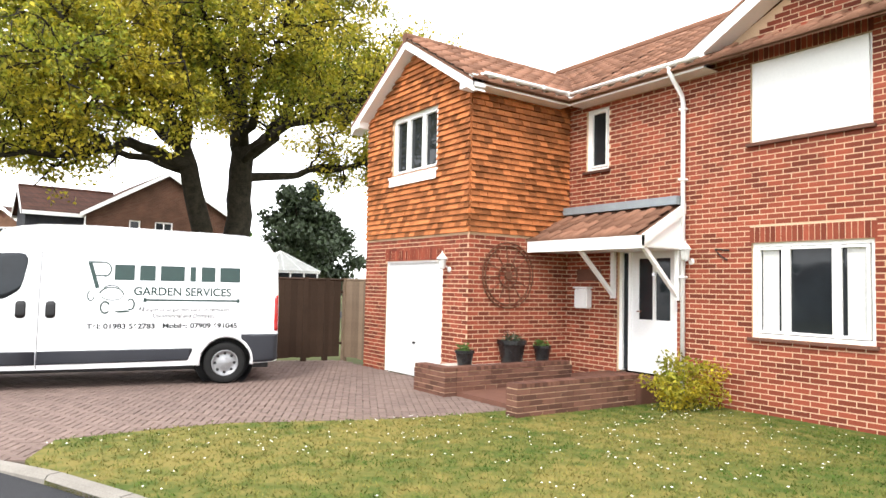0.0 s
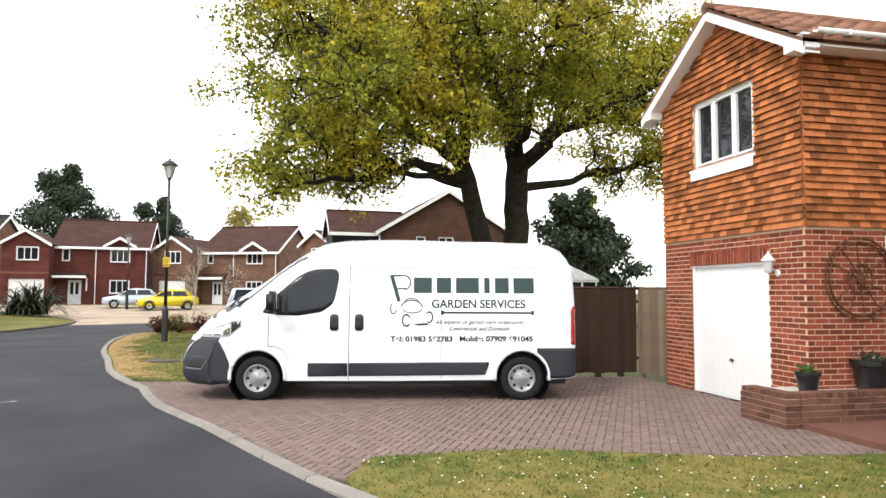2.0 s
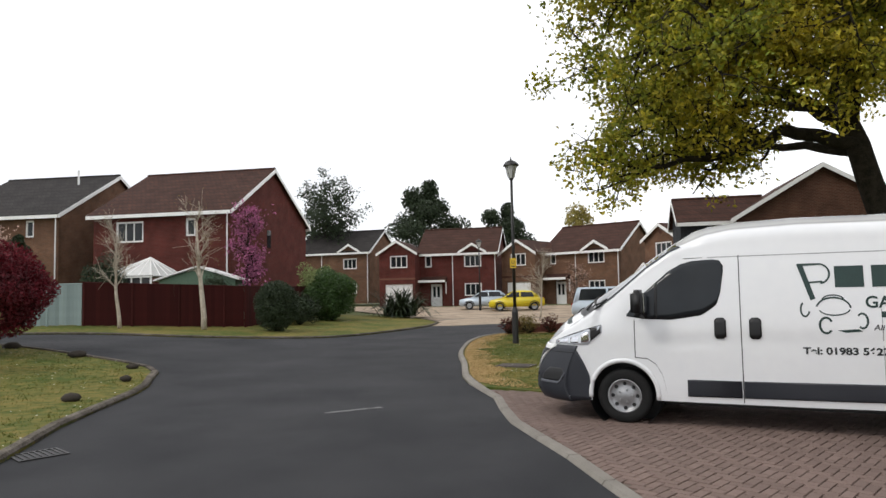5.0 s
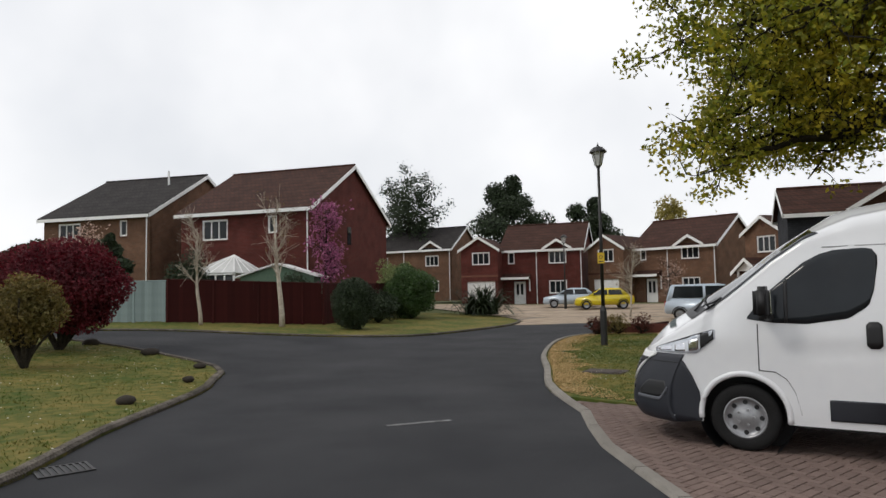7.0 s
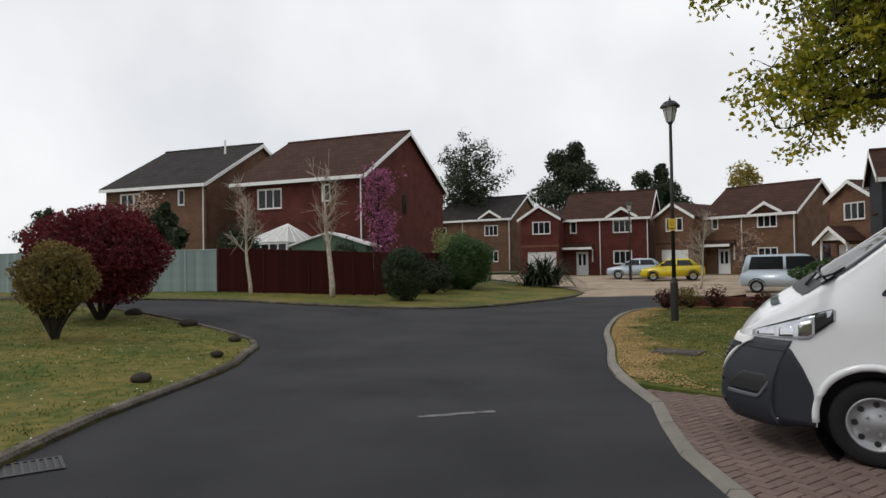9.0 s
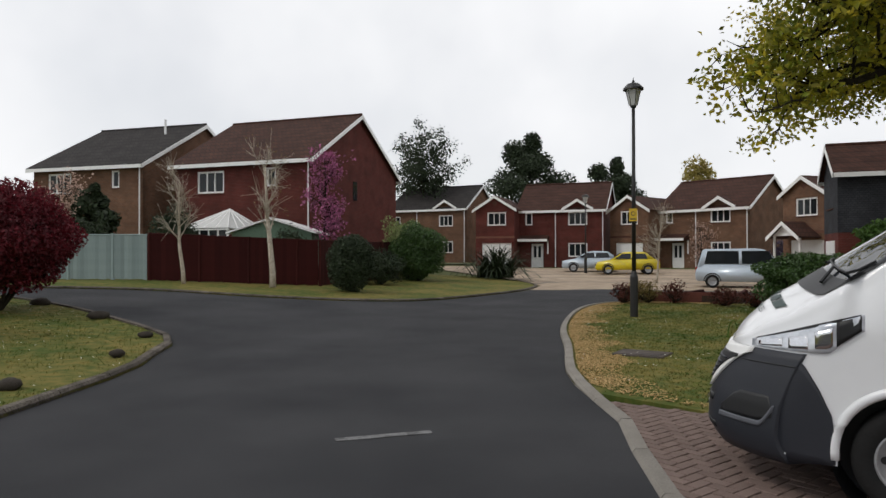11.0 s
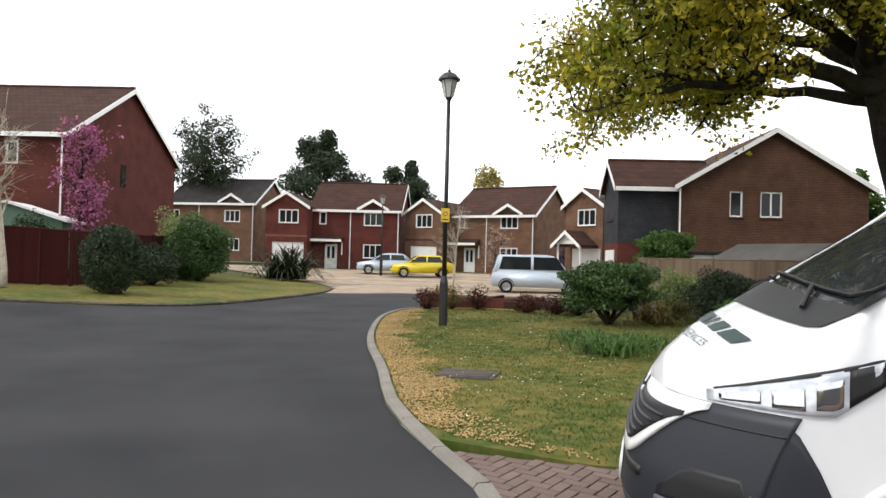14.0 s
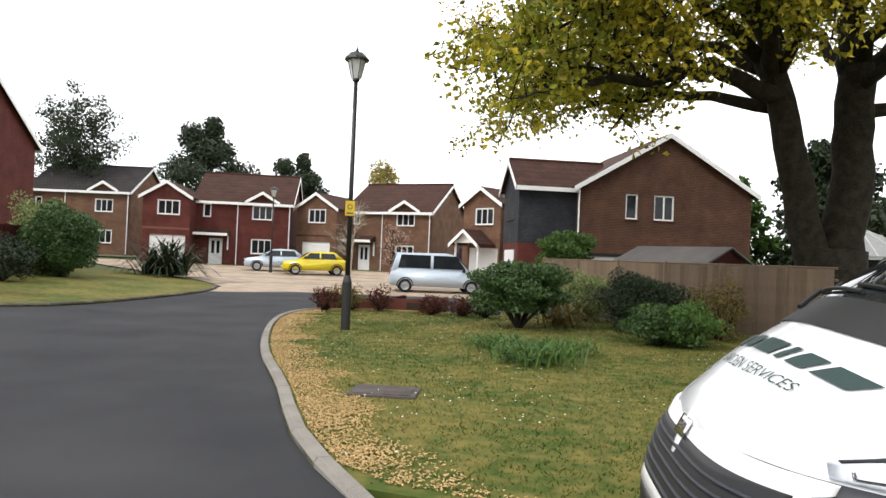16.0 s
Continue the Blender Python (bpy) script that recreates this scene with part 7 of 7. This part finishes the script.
shrub(-22.5, 16.2, "dark evergreen behind the red fence", 1.0, 3.0, DARKLEAF, 4000, 0.1, 19)
shrub(-27.0, 15.5, "dark garden shrub behind the grey fence", 1.0, 2.4, DARKLEAF, 3500, 0.1, 20)
shrub(-18.3, 18.2, "low dark shrub behind the red fence", 0.8, 2.2, DARKLEAF, 2500, 0.09, 21)
for i, (x, y) in enumerate(((-4.6, 17.6), (-3.9, 18.0), (-3.1, 18.2), (-4.3, 18.5))):
    shrub(x, y, "low red-stemmed shrub with sparse bronze leaves", 0.45, 0.7, BRONZELEAF if i % 2 else RUSSET, 420, 0.06, 30 + i)
for i, (x, y) in enumerate(((-1.6, 17.5), (-0.7, 17.4), (-0.1, 17.2))):
    shrub(x, y, "low russet ground-cover shrub", 0.5, 0.55, RUSSET if i < 2 else DARKLEAF, 600, 0.06, 40 + i)


def blades(x, y, label, n, r, length, width, material, seed, name, arch=0.5):
    """A tuft of strap leaves arching outward."""
    t = thing(name, label, "plant", pose(x, y, gz(x, y) + 0.08))
    rs = np.random.RandomState(seed)
    V, F = [], []
    for i in range(n):
        a, tilt, L = rs.uniform(0, math.tau), rs.uniform(0.1, 1.15), length * rs.uniform(0.6, 1.1)
        b = Vector((rs.normal() * r, rs.normal() * r, 0))
        side = Vector((-math.sin(a), math.cos(a), 0)) * width / 2
        k = len(V)
        for j in range(5):
            u = j / 4
            th = tilt + arch * u * u
            p = b + Vector((math.cos(a) * math.sin(th), math.sin(a) * math.sin(th), math.cos(th))) * L * u
            w = side * (1 - u ** 2 * 0.92)
            V += [tuple(p - w), tuple(p + w)]
        F += [(k + 2 * j, k + 2 * j + 1, k + 2 * j + 3, k + 2 * j + 2) for j in range(4)]
    raw("strap_leaves", V, F, material, t)
    return t


blades(-13.9, 31.2, "dark spiky phormium clump beside the forecourt", 340, 0.4, 2.7, 0.10, DARKLEAF, 1, "phormium", 0.6)
blades(-0.2, 9.2, "clump of green strap-leaved perennials in the lawn", 420, 0.32, 0.48, 0.03, GREENLEAF, 2, "perennial_clump", 0.7)
blades(0.5, 10.2, "clump of green strap-leaved perennials in the lawn", 320, 0.3, 0.42, 0.03, GREENLEAF, 3, "perennial_clump", 0.7)
blades(-0.5, 10.8, "clump of green strap-leaved perennials in the lawn", 260, 0.3, 0.4, 0.03, GREENLEAF, 4, "perennial_clump", 0.7)
blades(1.7, 15.6, "reddish strap-leaved plant by the shrubs", 90, 0.2, 1.3, 0.06, BRONZELEAF, 5, "strap_plant", 0.6)
bd = thing("raised_bed", "low raised bed edged with red-brown sleepers", "raised bed")
for a, b in (((-4.9, 18.6), (-1.2, 18.9)), ((-1.2, 18.9), (-1.0, 21)), ((-4.9, 18.6), (-4.9, 20.5)), ((-2.9, 18.75), (-2.4, 20.8))):
    bm = bmesh.new()
    d = Vector((b[0] - a[0], b[1] - a[1], 0)).normalized()
    L = math.hypot(b[0] - a[0], b[1] - a[1])
    box(bm, 0, L, -0.06, 0.06, 0.0, 0.36, pose(a[0], a[1], 0.02, 0, 0, math.degrees(math.atan2(d.y, d.x))))
    part("sleeper", bm, mat("sleeper_wood", (0.17, 0.06, 0.045), (0.11, 0.045, 0.035), 0.9) if a == (-4.9, 18.6) and b[0] > -2 else REDFENCE, bd)
part("soil", boxes((-4.8, -1.1, 18.75, 20.6, 0.0, 0.27)), SOIL, bd)

# stones on the corner lawn
def stone(x, y, s, seed):
    t = thing("stone", "dark mossy stone on the lawn edge", "stone", pose(x, y, gz(x, y) + 0.055, 0, 0, seed * 40), "lawn edge stones")
    bm = bmesh.new()
    bmesh.ops.create_icosphere(bm, subdivisions=2, radius=1)
    for v in bm.verts:
        v.co *= 1 + 0.25 * noise.noise(v.co * 1.3 + Vector((seed * 7, 0, 0)))
        v.co = Vector((v.co.x * s, v.co.y * s * 0.7, v.co.z * s * 0.45 + s * 0.2))
    part("rock", bm, STONE, t, smooth=True)


for i, (x, y, s) in enumerate(((-16.6, 6.2, 0.24), (-13.6, 5.4, 0.24), (-9.7, 2.6, 0.16), (-8.9, 0.4, 0.2), (-10.9, 4.2, 0.15))):
    stone(x, y, s, i + 1)


# ---- grass blades, daisies, dry edge ----
def scatter(poly_test, box_, n, seed):
    rs = np.random.RandomState(seed)
    x, y = rs.uniform(box_[0], box_[1], n), rs.uniform(box_[2], box_[3], n)
    return [(a, b) for a, b in zip(x, y) if poly_test(a, b)], rs


def inside(x, y, poly):
    c = False
    for (xa, ya), (xb, yb) in zip(poly, poly[1:] + poly[:1]):
        if (ya > y) != (yb > y) and x < (xb - xa) * (y - ya) / (yb - ya) + xa:
            c = not c
    return c


FRONT = [(x + 0.16, y) for x, y in KERB_EAST if -20 < y < -4.9] + LAWN_EDGE + [(6.6, -5.3), (9.3, -5.4), (9.3, -20)]
VERGE = [(-2.3, 3.1)] + [(x + 0.18, y) for x, y in KERB_EAST if y > 3.3] + [(1.8, 19.1), (6.5, 16.5), (6.8, 5.2), (2.6, 3.2), (0.4, 2.4), (-1.2, 2.6)]
ISLAND = [(x - 0.16, y - 0.05) for x, y in KERB_ISLAND] + [(-30, 5), (-30, -12)]


def near_kerb(x, y, lim):
    return min(math.hypot(x - a, y - b) for a, b in KERB_EAST) < lim


def tufts(name, poly, box_, n, seed, material, hgt, label, spread=0.05):
    """Grass as short crossed blades, one object for the lawn."""
    ps, rs = scatter(lambda a, b: inside(a, b, poly), box_, n, seed)
    V, F = [], []
    for x, y in ps:
        if near_kerb(x, y, random.uniform(0.0, 0.75) + 0.5 * noise.noise(Vector((x, y, 0)) * 1.2)):
            continue
        z = gz(x, y) + 0.033
        for q in range(3):
            a = rs.uniform(0, math.pi)
            dx, dy = math.cos(a) * 0.008, math.sin(a) * 0.008
            ox, oy = rs.normal() * spread, rs.normal() * spread
            h = hgt * rs.uniform(0.5, 1.2)
            k = len(V)
            V += [(x + ox - dx, y + oy - dy, z), (x + ox + dx, y + oy + dy, z), (x + ox + rs.normal() * 0.02, y + oy + rs.normal() * 0.02, z + h)]
            F.append((k, k + 1, k + 2))
    return tagged(raw(name, V, F, material), label, "grass", kind="stuff")


BLADE = mat("grass_blade", (0.055, 0.095, 0.015), (0.19, 0.165, 0.045), 0.8, scale=0.5, fine=4, bump=0, rnd=0.25, var=1.1)
tufts("grass", FRONT, (0.5, 9.4, -14, -3.7), 26000, 1, BLADE, 0.03, "short mown grass of the front lawn")
tufts("grass", VERGE, (-5.6, 6.9, 2.3, 19.2), 42000, 2, BLADE, 0.03, "short mown grass of the verge")
tufts("grass", ISLAND, (-26, -5, -10, 7.5), 26000, 3, BLADE, 0.035, "short mown grass of the corner lawn")


ps, rs = scatter(lambda a, b: inside(a, b, VERGE) and near_kerb(a, b, random.uniform(0.3, 1.0) + 0.55 * noise.noise(Vector((a, b, 0)) * 1.2)), (-5.6, 1, 2.3, 19.2), 260000, 5)
V, F = [], []
for x, y in ps:
    k, a, s = len(V), rs.uniform(0, math.tau), rs.uniform(0.012, 0.026)
    z = gz(x, y) + 0.038 + rs.uniform(0, 0.015)
    V += [(x + s * math.cos(a), y + s * math.sin(a), z), (x - s * math.sin(a) * 0.5, y + s * math.cos(a) * 0.5, z + 0.01), (x - s * math.cos(a), y - s * math.sin(a), z + 0.004), (x + s * math.sin(a) * 0.5, y - s * math.cos(a) * 0.5, z + 0.012)]
    F.append((k, k + 1, k + 2, k + 3))
tagged(raw("dry_grass", V, F, DRYGRASS), "straw-coloured scorched grass along the kerb", "grass", kind="stuff")
for poly, bx, n, sd in ((FRONT, (0.5, 9.4, -12, -3.7), 1000, 7), (VERGE, (-5.6, 6.9, 2.3, 19.2), 1300, 8), (ISLAND, (-22, -5, -6, 7), 900, 9)):
    ps, rs = scatter(lambda a, b: inside(a, b, poly) and noise.noise(Vector((a, b, sd)) * 0.7) > -0.12, bx, n, sd)
    V, F = [], []
    for x, y in ps:
        z, r0, k = gz(x, y) + 0.066, rs.uniform(0.008, 0.015), len(V)
        V += [(x + r0 * math.cos(i * 1.047), y + r0 * math.sin(i * 1.047), z + (0.004 if i % 2 else 0)) for i in range(6)] + [(x, y, z + 0.008)]
        F += [(k + i, k + (i + 1) % 6, k + 6) for i in range(6)]
    tagged(raw("daisies", V, F, DAISY), "small white daisies scattered in the lawn", "flowers", kind="stuff")
# ---- bricks, hung tiles and paving blocks ----
soldier = lambda u0, u1, z: [(u, u + 0.065, z, z + 0.215) for u in np.arange(u0, u1 - 0.03, 0.075)]
hole_sold = lambda h, e=0.0: (h[0] - e, h[1] + e, h[3], h[3] + 0.225)
gh = [gar, hole_sold(gar, 0.05)]
clad("brick", laid(0, GW, 0.02, 2.60, gh, 0.225, 0.075, 0.015), M_GABLE, BRICK, wg, 0.005, 0.005, lambda u, z: False, "bricks", 0.21)
clad("soldier_brick", soldier(gar[0] - 0.05, gar[1] + 0.05, gar[3] + 0.005), M_GABLE, BRICK, wg, 0.005, 0.005, lambda u, z: True, "soldier_bricks", 0.065)
clad("brick", laid(0.0, XM - XW, 0.02, 2.60, [], 0.225, 0.075, 0.015), M_SIDE, BRICK, ws, 0.005, 0.005, lambda u, z: z > 0.4 and u < 1.9, "bricks", 0.21)
mh = [mdoor, mwin, uwin, swin, hole_sold(mwin, 0.02), hole_sold(uwin, 0.02)]
clad("brick", laid(0, 7.6, 0.02, EAVE + 0.7, mh, 0.225, 0.075, 0.015, top=mtop), M_MAIN, BRICK, wm, 0.005, 0.005, lambda u, z: 2.5 < u < 5.2 and 0.1 < z < 3.8, "bricks", 0.21)
clad("soldier_brick", soldier(mwin[0] - 0.02, mwin[1] + 0.02, mwin[3] + 0.005) + soldier(uwin[0] - 0.02, uwin[1] + 0.02, uwin[3] + 0.005), M_MAIN, BRICK, wm, 0.005, 0.005, lambda u, z: True, "soldier_bricks", 0.065)
clad("hung_tile", laid(0, GW, 2.60, EAVE + 1.2, [gwin], 0.170, 0.102, 0.006, top=gtop), M_GABLE, TILEHUNG, wg, 0.014, 0.05, lambda u, z: z < 4.6, "hung_tiles", 0.164)
clad("hung_tile", laid(0, XM - XW, 2.60, EAVE, [], 0.170, 0.102, 0.006), M_SIDE, TILEHUNG, ws, 0.014, 0.05, lambda u, z: True, "hung_tiles", 0.164)

drive = bpy.data.objects["driveway"]


blk, V, F, made = None, [], [], 0
L, W2, g, hgt = 0.2, 0.1, 0.006, 0.012
BV = [(-L / 2 + g, -W2 / 2 + g, 0), (L / 2 - g, -W2 / 2 + g, 0), (L / 2 - g, W2 / 2 - g, 0), (-L / 2 + g, W2 / 2 - g, 0)]
BV = [(x * 0.97, y * 0.95, hgt) for x, y, z in BV] + [(x, y, hgt - 0.006) for x, y, z in BV] + [(x, y, -0.02) for x, y, z in BV]
BF = [(0, 1, 2, 3)] + [(4 + i, 4 + (i + 1) % 4, (i + 1) % 4, i) for i in range(4)] + [(8 + i, 8 + (i + 1) % 4, 4 + (i + 1) % 4, 4 + i) for i in range(4)]
base = pose(0, 0, 0, 0, 0, 62)
spots = []
for i in range(-110, 111):
    for j in range(-40, 41):
        # herringbone: pairs of blocks, one along and one across, stepping along the diagonal
        for q, (dx, dy, r) in enumerate(((0.0, 0.0, 0), (-0.05, 0.15, 90))):
            spots.append((i * 0.1 + j * 0.2 + dx + 0.0 * q, i * 0.1 - j * 0.2 + dy, r))
for ux, uy, r in spots:
    p = base @ Vector((ux, uy, 0)) + Vector((3, -1, 0))
    if not inside(p.x, p.y, DRIVE_OUT):
        continue
    z = gz(p.x, p.y) + 0.018 + random.uniform(0, 0.004)
    m = Matrix.Translation((p.x, p.y, z)) @ pose(0, 0, 0, random.uniform(-0.5, 0.5), random.uniform(-0.5, 0.5), 62 + r)
    if -3 < p.x < 0.2 and 0.6 < p.y < 3 and made < 295:
        if blk is None:
            blk = bpy.data.meshes.new("paving_block")
            blk.from_pydata(BV, [], BF)
            blk.materials.append(BLOCK)
        o = new("paving_block", blk)
        o.parent, o.matrix_basis = drive, m
        made += 1
    else:
        k = len(V)
        V += [tuple(m @ Vector(v)) for v in BV]
        F += [tuple(i + k for i in f) for f in BF]
tagged(raw("paving_blocks", V, F, BLOCK, drive), kind="stuff")
